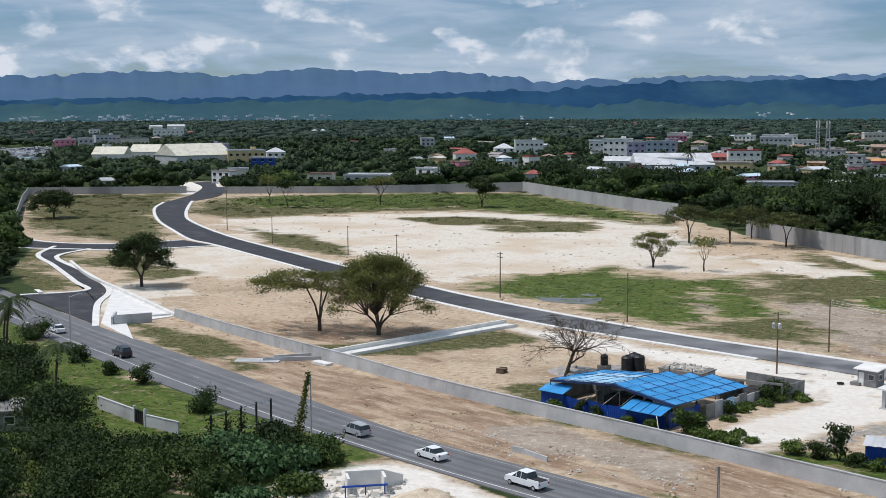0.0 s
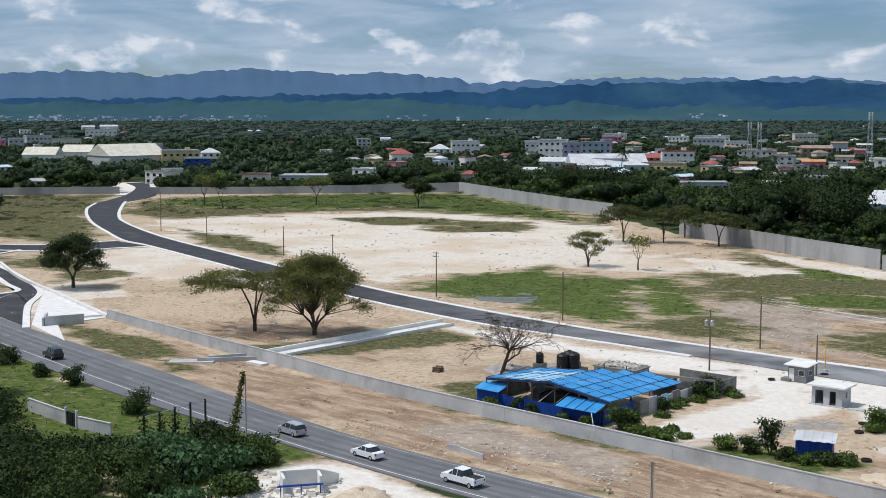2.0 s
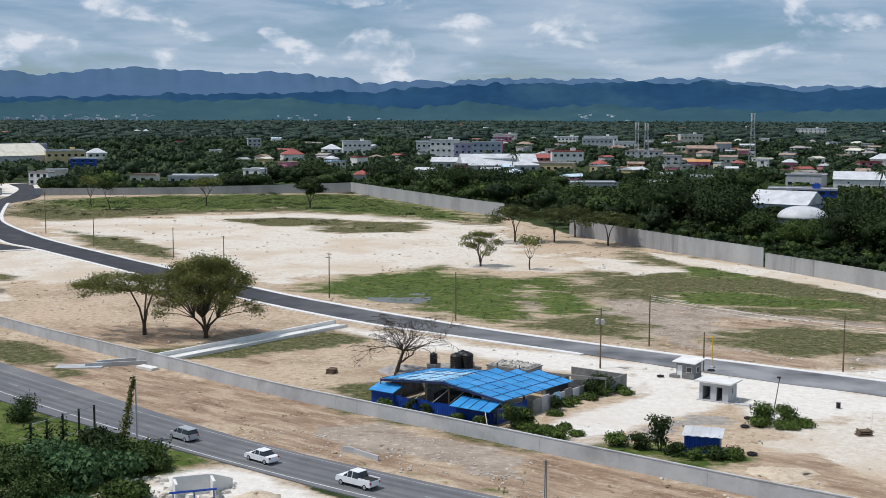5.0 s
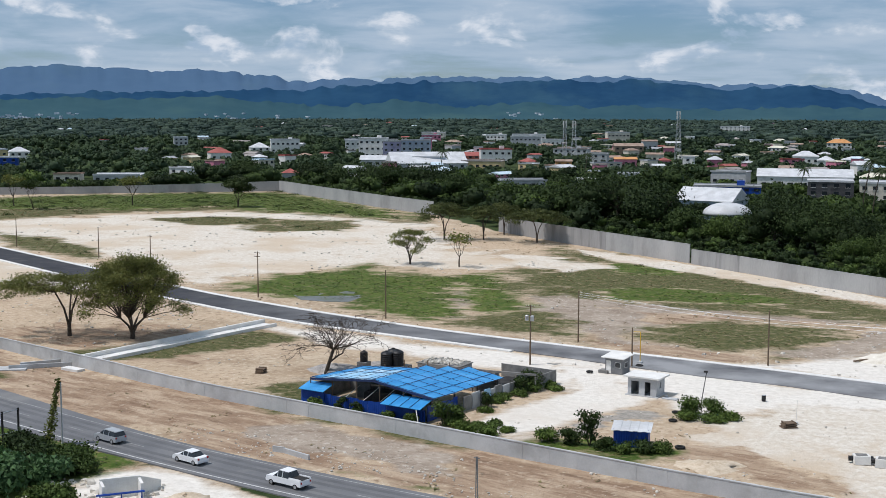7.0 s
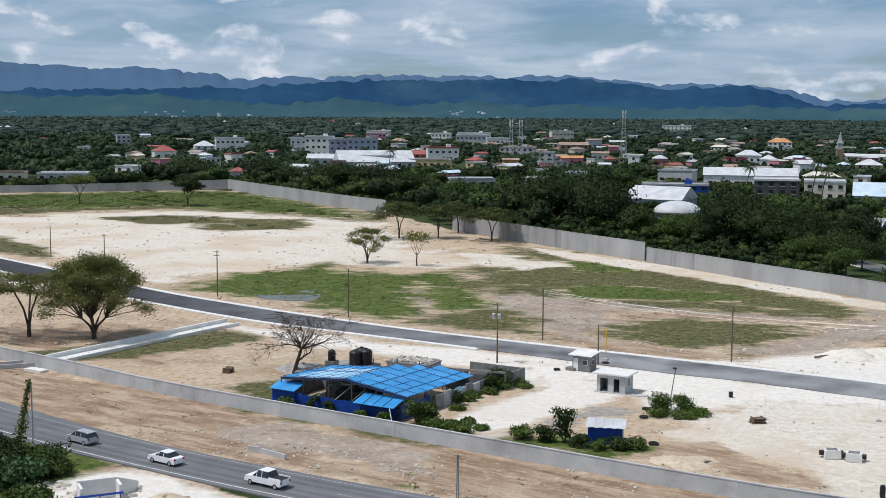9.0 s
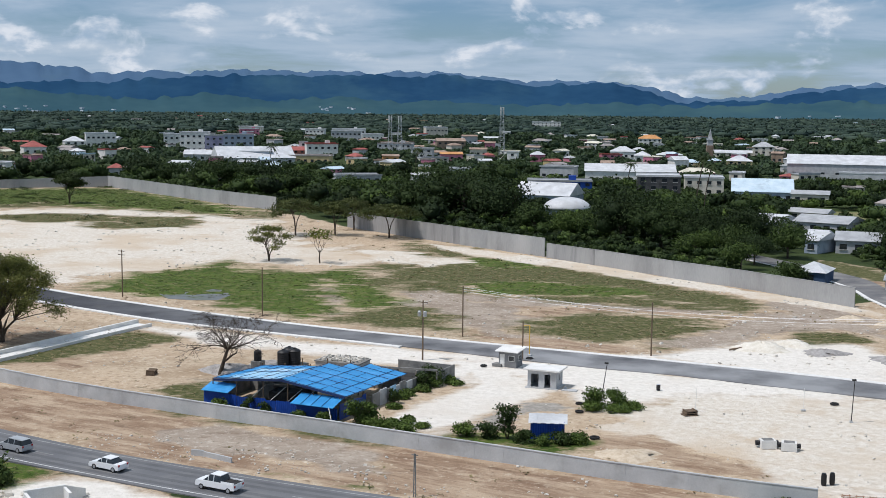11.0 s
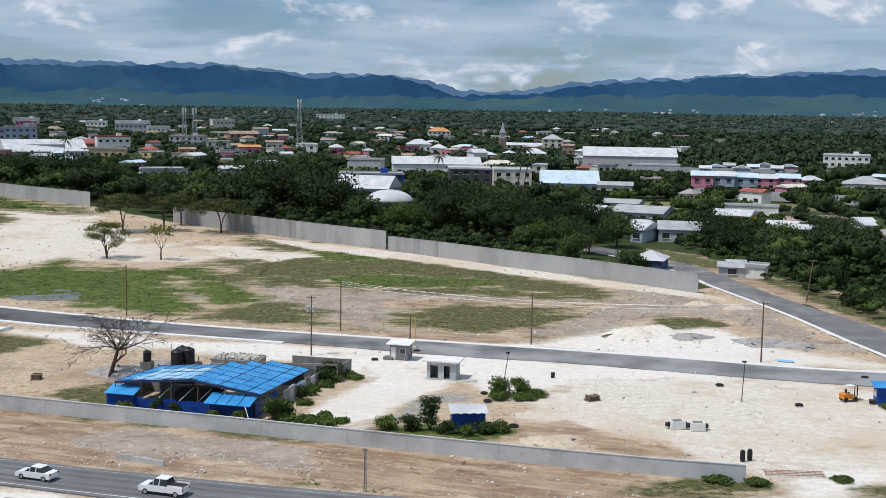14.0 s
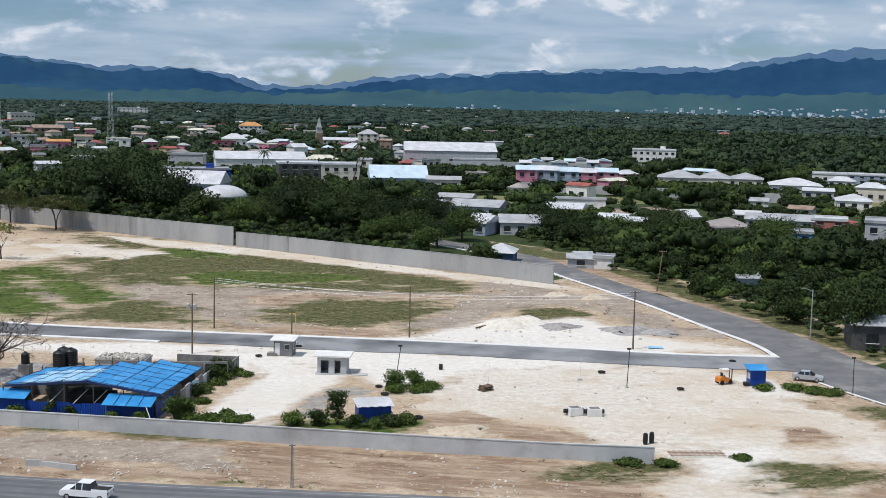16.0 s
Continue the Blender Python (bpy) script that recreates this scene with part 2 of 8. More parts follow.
def dusted(m, near, far):
    """Pale site dust that lies thicker towards the east end of the road."""
    nt = m.node_tree
    N, L = nt.nodes.new, nt.links.new
    b = nt.nodes["Principled BSDF"]
    src = b.inputs["Base Color"].links[0].from_socket
    geo, sep, n = N("ShaderNodeNewGeometry"), N("ShaderNodeSeparateXYZ"), N("ShaderNodeTexNoise")
    n.inputs["Scale"].default_value, n.inputs["Detail"].default_value = 0.12, 6
    L(geo.outputs["Position"], sep.inputs[0]); L(geo.outputs["Position"], n.inputs["Vector"])
    r = N("ShaderNodeMapRange"); r.inputs["From Min"].default_value, r.inputs["From Max"].default_value = near, far
    L(sep.outputs["X"], r.inputs["Value"])
    k = N("ShaderNodeMath"); k.operation = "MULTIPLY"
    L(r.outputs[0], k.inputs[0])
    q = N("ShaderNodeMapRange"); q.inputs["From Min"].default_value, q.inputs["From Max"].default_value = 0.2, 0.6
    L(n.outputs["Fac"], q.inputs["Value"]); L(q.outputs[0], k.inputs[1])
    x = N("ShaderNodeMix"); x.data_type = "RGBA"; x.inputs["B"].default_value = (0.27, 0.275, 0.28, 1)
    L(k.outputs[0], x.inputs["Factor"]); L(src, x.inputs["A"]); L(x.outputs["Result"], b.inputs["Base Color"])


dusted(ASPHALT_NEW, -110, 0)
LINE = material("road_paint", (0.46, 0.46, 0.45), (0.72, 0.72, 0.70), 0.8, 0.4, 20, 0.0, stain=(0.30, 0.30, 0.295))
LINE_WORN = material("worn_road_paint", (0.20, 0.20, 0.20), (0.42, 0.42, 0.41), 0.85, 0.3, 14, 0.0, stain=(0.18, 0.18, 0.18))
TYRE_MARK = material("wheel_track", (0.098, 0.10, 0.105), (0.138, 0.14, 0.145), 0.85, 0.3, 8, 0.2)
CONCRETE = material("grey_concrete", (0.40, 0.41, 0.415), (0.53, 0.54, 0.54), 0.9, 0.35, 6, 0.25, stain=(0.32, 0.32, 0.315))
CONCRETE_PALE = material("pale_concrete", (0.60, 0.59, 0.56), (0.76, 0.75, 0.72), 0.9, 0.5, 6, 0.2)
CONCRETE_DARK = material("weathered_concrete", (0.15, 0.15, 0.145), (0.29, 0.285, 0.27), 0.92, 0.8, 7, 0.4, stain=(0.12, 0.12, 0.115))
WOOD_POLE = material("timber_pole", (0.11, 0.075, 0.05), (0.20, 0.145, 0.10), 0.85, 1.5, 14, 0.4, stretch=(1, 1, 0.15))
STEEL = material("galvanised_steel", (0.42, 0.43, 0.44), (0.58, 0.59, 0.60), 0.45, 2, 12, 0.05, metal=0.7)
WALL_STAINED = material("rain_stained_concrete", (0.27, 0.27, 0.27), (0.37, 0.37, 0.365), 0.9, 0.35, 5, 0.25, stain=(0.12, 0.12, 0.125), stretch=(1, 1, 0.10))
CONCRETE_WALL = material("boundary_concrete", (0.31, 0.315, 0.315), (0.42, 0.42, 0.415), 0.9, 0.12, 3, 0.25, stain=(0.22, 0.22, 0.215), stretch=(1, 1, 0.35))
BLACK_PLASTIC = material("black_plastic", (0.012, 0.012, 0.013), (0.022, 0.022, 0.024), 0.5, 2, 8, 0.05)
BLUE_ROOF = material("blue_roof_sheet", (0.024, 0.21, 0.50), (0.040, 0.29, 0.60), 0.5, 0.5, 5, 0.08, island=0.6, stain=(0.10, 0.36, 0.70))
BLUE_FADED = material("faded_roof_sheet", (0.14, 0.40, 0.66), (0.40, 0.62, 0.76), 0.55, 0.5, 5, 0.08, island=0.9, stain=(0.60, 0.72, 0.78))
BLUE_WALL = material("blue_wall_sheet", (0.008, 0.045, 0.26), (0.014, 0.070, 0.36), 0.5, 0.6, 6, 0.1, stain=(0.02, 0.05, 0.18))
PURLIN = material("dark_lath", (0.015, 0.03, 0.09), (0.03, 0.05, 0.12), 0.7, 1, 8, 0.1)
DARK = material("dark_interior", (0.02, 0.02, 0.022), (0.05, 0.048, 0.045), 0.9, 1, 8, 0.2)
WHITE_WALL = material("white_render", (0.66, 0.65, 0.62), (0.80, 0.79, 0.76), 0.9, 0.6, 8, 0.15, stain=(0.52, 0.50, 0.46))
GREY_WALL = material("grey_render", (0.36, 0.37, 0.38), (0.50, 0.51, 0.52), 0.9, 0.6, 8, 0.15)
SLATE_WALL = material("slate_render", (0.15, 0.155, 0.16), (0.23, 0.235, 0.24), 0.9, 0.6, 8, 0.15)
GLASS = material("window_glass", (0.015, 0.02, 0.025), (0.03, 0.035, 0.04), 0.12, 1, 4, 0.0, spec=0.6)
BARK = material("bark", (0.045, 0.034, 0.026), (0.10, 0.08, 0.062), 0.95, 3, 16, 0.6)
LEAF_OLIVE = leaf_material("olive_leaves", (0.085, 0.105, 0.026), (0.22, 0.225, 0.062), 0.3, island=0.6)
LEAF_DARK = leaf_material("dark_leaves", (0.020, 0.036, 0.010), (0.054, 0.082, 0.022), island=0.5)
LEAF_BRIGHT = leaf_material("bright_leaves", (0.045, 0.080, 0.015), (0.11, 0.18, 0.034), island=0.5)
LEAF_MID = leaf_material("mid_green_leaves", (0.045, 0.062, 0.018), (0.115, 0.135, 0.042), 0.3)
LEAF_BLUE = leaf_material("broad_leaves", (0.035, 0.080, 0.028), (0.085, 0.165, 0.06))
PALE_ROOF = material("pale_metal_roof", (0.44, 0.45, 0.46), (0.66, 0.67, 0.68), 0.5, 0.25, 3, 0.05, stain=(0.46, 0.46, 0.45))
YELLOW = material("yellow_paint", (0.62, 0.36, 0.02), (0.75, 0.46, 0.04), 0.6, 2, 10, 0.05)
GRASS = leaf_material("grass_blades", (0.05, 0.078, 0.018), (0.14, 0.155, 0.045))
GRASS_DRY = leaf_material("dry_grass_blades", (0.16, 0.13, 0.06), (0.30, 0.25, 0.13))
ROCK = material("pale_rock", (0.40, 0.37, 0.32), (0.68, 0.64, 0.57), 0.95, 1, 6, 0.4, island=0.6)


# ---- builders ----
class Shape:
    """Collects vertices and faces of one mesh."""

    def __init__(self):
        self.v, self.f = [], []

    def add(self, verts, faces):
        n = len(self.v)
        self.v += [tuple(p) for p in verts]
        self.f += [tuple(n + i for i in q) for q in faces]
        return self

    def hexa(self, p):
        """Eight corners: four below, four above, both counter-clockwise from above."""
        return self.add(p, [(3, 2, 1, 0), (4, 5, 6, 7), (0, 1, 5, 4), (1, 2, 6, 5), (2, 3, 7, 6), (3, 0, 4, 7)])

    def box(self, x, y, z, sx, sy, sz, rz=0.0, taper=1.0):
        """Base centre x, y, z and full sizes; taper: size of the top against the base."""
        c, s = math.cos(radians(rz)), math.sin(radians(rz))
        p = []
        for h, k in ((0, 1), (sz, taper)):
            for a, b in ((-1, -1), (1, -1), (1, 1), (-1, 1)):
                u, w = a * sx / 2 * k, b * sy / 2 * k
                p.append((x + u * c - w * s, y + u * s + w * c, z + h))
        return self.hexa(p)

    def slab(self, quad, thick):
        """A sheet with four corners (counter-clockwise from above), thick downwards."""
        return self.hexa([(x, y, z - thick) for x, y, z in quad] + [tuple(q) for q in quad])

    def tube(self, a, b, ra, rb=None, n=8, caps=True):
        a, b = Vector(a), Vector(b)
        rb = ra if rb is None else rb
        d = (b - a).normalized()
        u = d.cross(Vector((0, 0, 1)) if abs(d.z) < 0.9 else Vector((1, 0, 0))).normalized()
        w = d.cross(u)
        ring = [(math.cos(2 * math.pi * k / n), math.sin(2 * math.pi * k / n)) for k in range(n)]
        v = [a + (u * c + w * s) * ra for c, s in ring] + [b + (u * c + w * s) * rb for c, s in ring]
        f = [(k, (k + 1) % n, n + (k + 1) % n, n + k) for k in range(n)]
        if caps:
            f += [tuple(range(n - 1, -1, -1)), tuple(range(n, 2 * n))]
        return self.add(v, f)

    def lathe(self, x, y, profile, n=14):
        v, f = [], []
        for r, z in profile:
            v += [(x + r * math.cos(2 * math.pi * k / n), y + r * math.sin(2 * math.pi * k / n), z) for k in range(n)]
        for i in range(len(profile) - 1):
            f += [(i * n + k, i * n + (k + 1) % n, (i + 1) * n + (k + 1) % n, (i + 1) * n + k) for k in range(n)]
        f += [tuple(range(n - 1, -1, -1)), tuple(range((len(profile) - 1) * n, len(profile) * n))]
        return self.add(v, f)

    def prism(self, outline, z0, z1):
        """An upright block over an outline that runs counter-clockwise from above."""
        n = len(outline)
        v = [(x, y, z0) for x, y in outline] + [(x, y, z1) for x, y in outline]
        return self.add(v, [tuple(range(n - 1, -1, -1)), tuple(range(n, 2 * n))] + [(k, (k + 1) % n, n + (k + 1) % n, n + k) for k in range(n)])

    def ribbed(self, x0, x1, y, z0, z1, pitch=0.3, deep=0.05):
        """An upright corrugated sheet along x."""
        n = max(2, int((x1 - x0) / pitch * 2))
        v = []
        for k in range(n + 1):
            x, d = x0 + (x1 - x0) * k / n, deep * (k % 2)
            v += [(x, y - d, z0), (x, y - d, z1), (x, y - d + 0.03, z1), (x, y - d + 0.03, z0)]
        f = [(0, 3, 2, 1), (4 * n, 4 * n + 1, 4 * n + 2, 4 * n + 3)]
        for k in range(n):
            p, q = 4 * k, 4 * k + 4
            f += [(p + i, p + (i + 1) % 4, q + (i + 1) % 4, q + i) for i in range(4)]
        return self.add(v, f)

    def mesh(self, name, mat, smooth=False):
        me = bpy.data.meshes.new(name)
        me.from_pydata(self.v, [], self.f)
        me.materials.append(mat)
        if smooth:
            me.shade_smooth()
        return me


def quads_mesh(name, corners, mat, outward=None):
    """corners: array (n, 4, 3) or (n, 3, 3) of loose leaves; outward: the way each faces out of its crown, for soft shading."""
    corners = np.array(corners, dtype=np.float32)
    n, k = corners.shape[:2]
    if outward is not None:
        turn = np.einsum("ij,ij->i", np.cross(corners[:, 1] - corners[:, 0], corners[:, 2] - corners[:, 0]), outward) < 0
        corners[turn] = corners[turn][:, ::-1]
    me = bpy.data.meshes.new(name)
    me.vertices.add(k * n); me.loops.add(k * n); me.polygons.add(n)
    me.vertices.foreach_set("co", np.ascontiguousarray(corners).ravel())
    me.loops.foreach_set("vertex_index", np.arange(k * n, dtype=np.int32))
    me.polygons.foreach_set("loop_start", np.arange(0, k * n, k, dtype=np.int32))
    me.update(calc_edges=True)
    me.materials.append(mat)
    if outward is not None:
        me.shade_smooth()
        w = outward / (np.linalg.norm(outward, axis=1)[:, None] + 1e-9)
        me.normals_split_custom_set_from_vertices(np.repeat(w, k, 0).astype(np.float32))
    return me


def thing(name, label, category, x=0, y=0, z=0, rz=0, group=""):
    ob = new(name)
    ob.empty_display_size = 0.2
    ob.matrix_basis = pose(x, y, z, 0, 0, rz)
    return tagged(ob, label, category, group)


def part(name, shape, mat, parent, label="", smooth=False):
    ob = new(name, shape.mesh(name, mat, smooth) if isinstance(shape, Shape) else shape)
    ob.parent = parent
    return tagged(ob, label)


def solo(name, shape, mat, label, category, group="", kind="", smooth=False):
    ob = new(name, shape.mesh(name, mat, smooth) if isinstance(shape, Shape) else shape)
    return tagged(ob, label, category, group, kind)


def smooth_line(pts, step):
    """A smooth line through the points, sampled about every step metres."""
    p = [Vector((*q, 0)) for q in pts]
    p = [p[0] * 2 - p[1]] + p + [p[-1] * 2 - p[-2]]
    out = []
    for i in range(1, len(p) - 2):
        n = max(1, int((p[i + 1] - p[i]).length / step))
        for k in range(n):
            t = k / n
            a, b, c, d = p[i - 1], p[i], p[i + 1], p[i + 2]
            out.append(0.5 * ((2 * b) + (c - a) * t + (2 * a - 5 * b + 4 * c - d) * t * t + (3 * b - a - 3 * c + d) * t ** 3))
    out.append(p[-2])
    return [(q.x, q.y) for q in out]


def offset(line, d):
    """The line moved d metres to its left."""
    out = []
    for i, (x, y) in enumerate(line):
        a, b = line[max(0, i - 1)], line[min(len(line) - 1, i + 1)]
        l = math.hypot(b[0] - a[0], b[1] - a[1])
        out.append((x - (b[1] - a[1]) / l * d, y + (b[0] - a[0]) / l * d))
    return out


def band(left, right, z0, z1):
    """A solid strip between two lines of equal count; left is on the left when going along."""
    s, n = Shape(), len(left)
    v = []
    for (a, b), (c, d) in zip(left, right):
        v += [(a, b, z0), (a, b, z1), (c, d, z1), (c, d, z0)]
    f = [(1, 0, 3, 2), (4 * n - 4, 4 * n - 3, 4 * n - 2, 4 * n - 1)]
    for i in range(n - 1):
        p, q = 4 * i, 4 * i + 4
        f += [(p + 1, p + 2, q + 2, q + 1), (p, p + 1, q + 1, q), (p + 2, p + 3, q + 3, q + 2)]
    return s.add(v, f)


def resample(line, n):
    p = np.array(line, float)
    d = np.r_[0, np.cumsum(np.hypot(*np.diff(p, axis=0).T))]
    t = np.linspace(0, d[-1], n)
    return [(float(a), float(b)) for a, b in zip(np.interp(t, d, p[:, 0]), np.interp(t, d, p[:, 1]))]


# ---- ground ----
COVERS = {   # region: (cover, edge softness, outline)
    "brown_verge": ("brown", 2, [(-160, 214), (-96, 186), (-26, 152), (24, 129), (70, 112), (60, 95), (-24, 130), (-70, 151), (-122, 183)]),
    "left_rough": ("rough", 5, [(-413, 494), (-347, 526), (-311, 470), (-300, 432), (-245, 360), (-238, 328), (-301, 354)]),
    "back_green": ("rough", 6, [(-321, 503), (-276, 556), (-194, 594), (-95, 471), (-93, 432), (-122, 456), (-160, 469), (-184, 484), (-218, 459), (-249, 414), (-283, 438)]),
    "back_scrub": ("green", 7, [(-312, 500), (-276, 552), (-196, 588), (-112, 488), (-104, 458), (-150, 480), (-190, 500), (-236, 474), (-270, 470)]),
    "marl_mid": ("marl", 6, [(-255, 412), (-215, 452), (-180, 473), (-136, 467), (-90, 439), (-71, 374), (-29, 336), (-31, 319), (-70, 324), (-102, 295), (-109, 276), (-149, 314), (-225, 368)]),
    "field_base": ("rough", 4, [(-102, 276), (-84, 309), (-70, 312), (-44, 311), (-35, 367), (0, 334), (26, 304), (44, 276), (38, 238), (20, 210), (2, 215), (-18, 224), (-41, 236), (-64, 256)]),
    "bare_mid": ("sand", 3, [(-50, 281), (-44, 282), (-32, 272), (-24, 285), (-16, 275), (7, 268), (24, 263), (38, 252), (32, 241), (20, 249), (1, 246), (-7, 231), (11, 217), (20, 211), (6, 210), (-13, 224), (-24, 240), (-35, 251), (-42, 238), (-46, 248)]),
    "green_mid": ("green", 3.5, [(-104, 281), (-98, 297), (-86, 313), (-80, 322), (-70, 310), (-55, 309), (-44, 311), (-38, 293), (-34, 263), (-35, 254), (-39, 258), (-44, 277), (-52, 292), (-48, 268), (-45, 248), (-48, 241), (-56, 249), (-66, 260), (-79, 263), (-93, 269)]),
    "green_low": ("rough", 3, [(-42, 237), (-36, 246), (-29, 252), (-22, 246), (-18, 232), (-12, 225), (-20, 227), (-32, 230)]),
    "rough_up": ("rough", 4, [(-42, 307), (-33, 316), (-28, 323), (-20, 335), (-35, 364), (-32, 377), (-16, 359), (0, 337), (14, 321), (26, 306), (37, 288), (44, 280), (41, 260), (32, 265), (24, 271), (13, 273), (-2, 272), (-16, 278), (-25, 291), (-33, 280), (-38, 290)]),
    "green_strip": ("green", 2, [(-18, 290), (-6, 297), (8, 293), (19, 287), (24, 277), (13, 274), (-2, 275), (-14, 277)]),
    "green_tuft": ("green", 2, [(-18, 338), (-9, 342), (0, 327), (-2, 318), (-14, 318)]),
    "brown_band": ("brown", 3, [(-7, 260), (6, 262), (18, 259), (28, 256), (37, 249), (30, 243), (21, 252), (6, 248), (-4, 244)]),
    "olive_patch": ("rough", 3.5, [(-6, 233), (1, 245), (17, 252), (30, 246), (32, 236), (23, 223), (11, 220), (0, 226)]),
    "brown_foot": ("brown", 2, [(-14, 224), (-2, 224), (10, 218), (20, 213), (20, 208), (8, 211), (-8, 217)]),
    "marl_spill": ("marl", 2.5, [(-51, 357), (-38, 357), (-29, 343), (-17, 331), (-27, 322), (-39, 324), (-48, 339)]),
    "marl_lot": ("white", 2.5, [(-74, 225), (-39, 219), (31, 190), (60, 172), (66, 150), (45, 160), (13, 172), (1, 169), (0, 183), (-5, 175), (-20, 153), (-24, 158), (-17, 183), (-29, 198), (-50, 206)]),
    "lot_shed": ("white", 1.5, [(-21, 157), (-24, 164), (-17, 179), (-14, 185), (-19, 205), (-11, 202), (0, 184), (-7, 169), (-12, 164), (-17, 159)]),
    "lot_marl": ("marl", 3.5, [(8, 170), (18, 176), (33, 179), (54, 174), (52, 158), (63, 148), (59, 135), (43, 112), (20, 118), (27, 134), (27, 138), (12, 146), (4, 155)]),
    "lot_white": ("white", 4, [(31, 133), (41, 134), (54, 128), (51, 123), (41, 128), (32, 126)]),
    "lot_dirt": ("brown", 1.5, [(2, 156), (10, 158), (15, 150), (19, 145), (22, 140), (11, 143), (5, 148), (-1, 147)]),
    "lot_stain": ("brown", 1.5, [(46, 139), (52, 140), (53, 135), (47, 132), (44, 134)]),
    "lot_grey": ("grey", 1.5, [(-13, 158), (-10, 170), (-6, 174), (0, 174), (3, 171), (-1, 167), (-6, 166), (-10, 157)]),
    "lot_rubble": ("rough", 2, [(33, 119), (40, 126), (44, 125), (49, 121), (46, 116), (37, 115)]),
    "marl_right": ("white", 3, [(14, 208), (30, 222), (51, 226), (57, 208), (74, 190), (71, 181), (39, 193)]),
    "brown_path": ("sand", 3, [(50, 270), (64, 263), (75, 249), (71, 215), (73, 198), (61, 200), (62, 236), (50, 253)]),
    "left_white": ("marl", 4, [(-221, 309), (-210, 322), (-190, 337), (-138, 296), (-122, 270), (-162, 266), (-180, 276), (-167, 248), (-150, 214), (-168, 222), (-181, 253)]),
    "left_green": ("rough", 3, [(-217, 282), (-219, 302), (-191, 285), (-178, 271), (-184, 257)]),
    "shade_litter": ("brown", 4, [(-124, 212), (-100, 224), (-72, 214), (-80, 196), (-106, 198)]),
    "cross_green": ("rough", 2, [(-100, 196), (-92, 190), (-66, 216), (-76, 222)]),
    "shed_weeds": ("rough", 2, [(-58, 176), (-50, 182), (-46, 168), (-26, 158), (-20, 152), (-30, 154), (-52, 166)]),
    "hut_weeds": ("green", 1.5, [(-15, 154), (-8, 157), (2, 155), (2, 150), (-4, 148)]),
    "verge_marl": ("sand", 2, [(-49, 152), (-44, 156), (-32, 148), (-21, 141), (-22, 136), (-36, 143)]),
    "verge_green": ("rough", 1.5, [(-148, 205), (-136, 203), (-118, 193), (-99, 176), (-102, 173), (-118, 182), (-136, 194)]),
    "verge_weed": ("green", 1.2, [(-36, 137), (-24, 133.5), (-22, 132), (-34, 135.5)]),
    "east_weed": ("rough", 2, [(5, 128), (20, 131), (24, 128), (14, 125)]),
    "corner_green": ("rough", 2, [(62, 150), (70, 149), (72, 140), (64, 141)]),
    "side_verge": ("rough", 2, [(84, 172), (96, 174), (98, 250), (94, 285), (86, 330), (78, 350), (74, 325), (80, 292), (81, 255), (84, 222)]),
    "side_dust": ("brown", 1.2, [(84, 172), (87, 174), (87, 255), (88, 284), (84, 305), (79, 310), (80, 290), (81, 255), (84, 222)]),
    "back_gap": ("white", 2, [(-346, 527), (-334, 544), (-392, 633), (-408, 615)]),
    "yard": ("green", 3, [(-190, 210), (-142, 184), (-115, 166), (-77, 146), (-62, 136), (-62, 126), (-77, 118), (-91, 96), (-160, 110), (-260, 200), (-240, 250)]),
    "yard_marl": ("white", 1.5, [(-62, 128), (-57, 134), (-52, 133.5), (-44, 127.5), (-30, 121), (-34, 112), (-58, 112)]),
    "nw_strip": ("rough", 3, [(-226, 259), (-239, 288), (-190, 239), (-196, 226)]),
    "tree_litter": ("brown", 2.5, [(-112, 206), (-109, 217), (-94, 227), (-86, 221), (-92, 205), (-103, 201)]),
    "nw_field": ("rough", 6, [(-300, 350), (-300, 340), (-250, 300), (-232, 290), (-236, 262), (-400, 330), (-420, 480)]),
    "weed_right": ("rough", 2, [(46, 234), (56, 234), (56, 226), (44, 224)]),
    "brown_far_right": ("sand", 3, [(16, 216), (23, 225), (39, 244), (50, 254), (64, 244), (62, 232), (48, 241), (38, 231), (26, 217)]),
    "wall_foot": ("marl", 1.2, [(-33, 376), (5, 341), (31, 308), (66, 266), (70, 255), (66, 247), (63, 257), (29, 294), (4, 325), (-20, 348)]),
    "patch_left": ("rough", 3, [(-153, 445), (-119, 448), (-110, 417), (-133, 402), (-146, 410)]),
    "patch_edge": ("rough", 3, [(-229, 386), (-202, 368), (-167, 344), (-154, 318), (-183, 336)]),
    "patch_back": ("rough", 2.5, [(-140, 423), (-123, 445), (-113, 436), (-111, 409), (-130, 406)]),
    "patch_olive": ("rough", 2.5, [(-191, 440), (-169, 455), (-146, 447), (-141, 427), (-169, 420)]),
}
SITE = [(-420, 500), (-300, 352), (-262, 316), (-225, 262), (-150, 196), (-60, 140), (60, 90), (140, 70), (140, 96), (79, 175), (74, 200), (79, 255), (80, 285), (64, 266), (46, 292), (4, 345), (-58, 417), (-95, 481), (-196, 600), (-351, 536)]


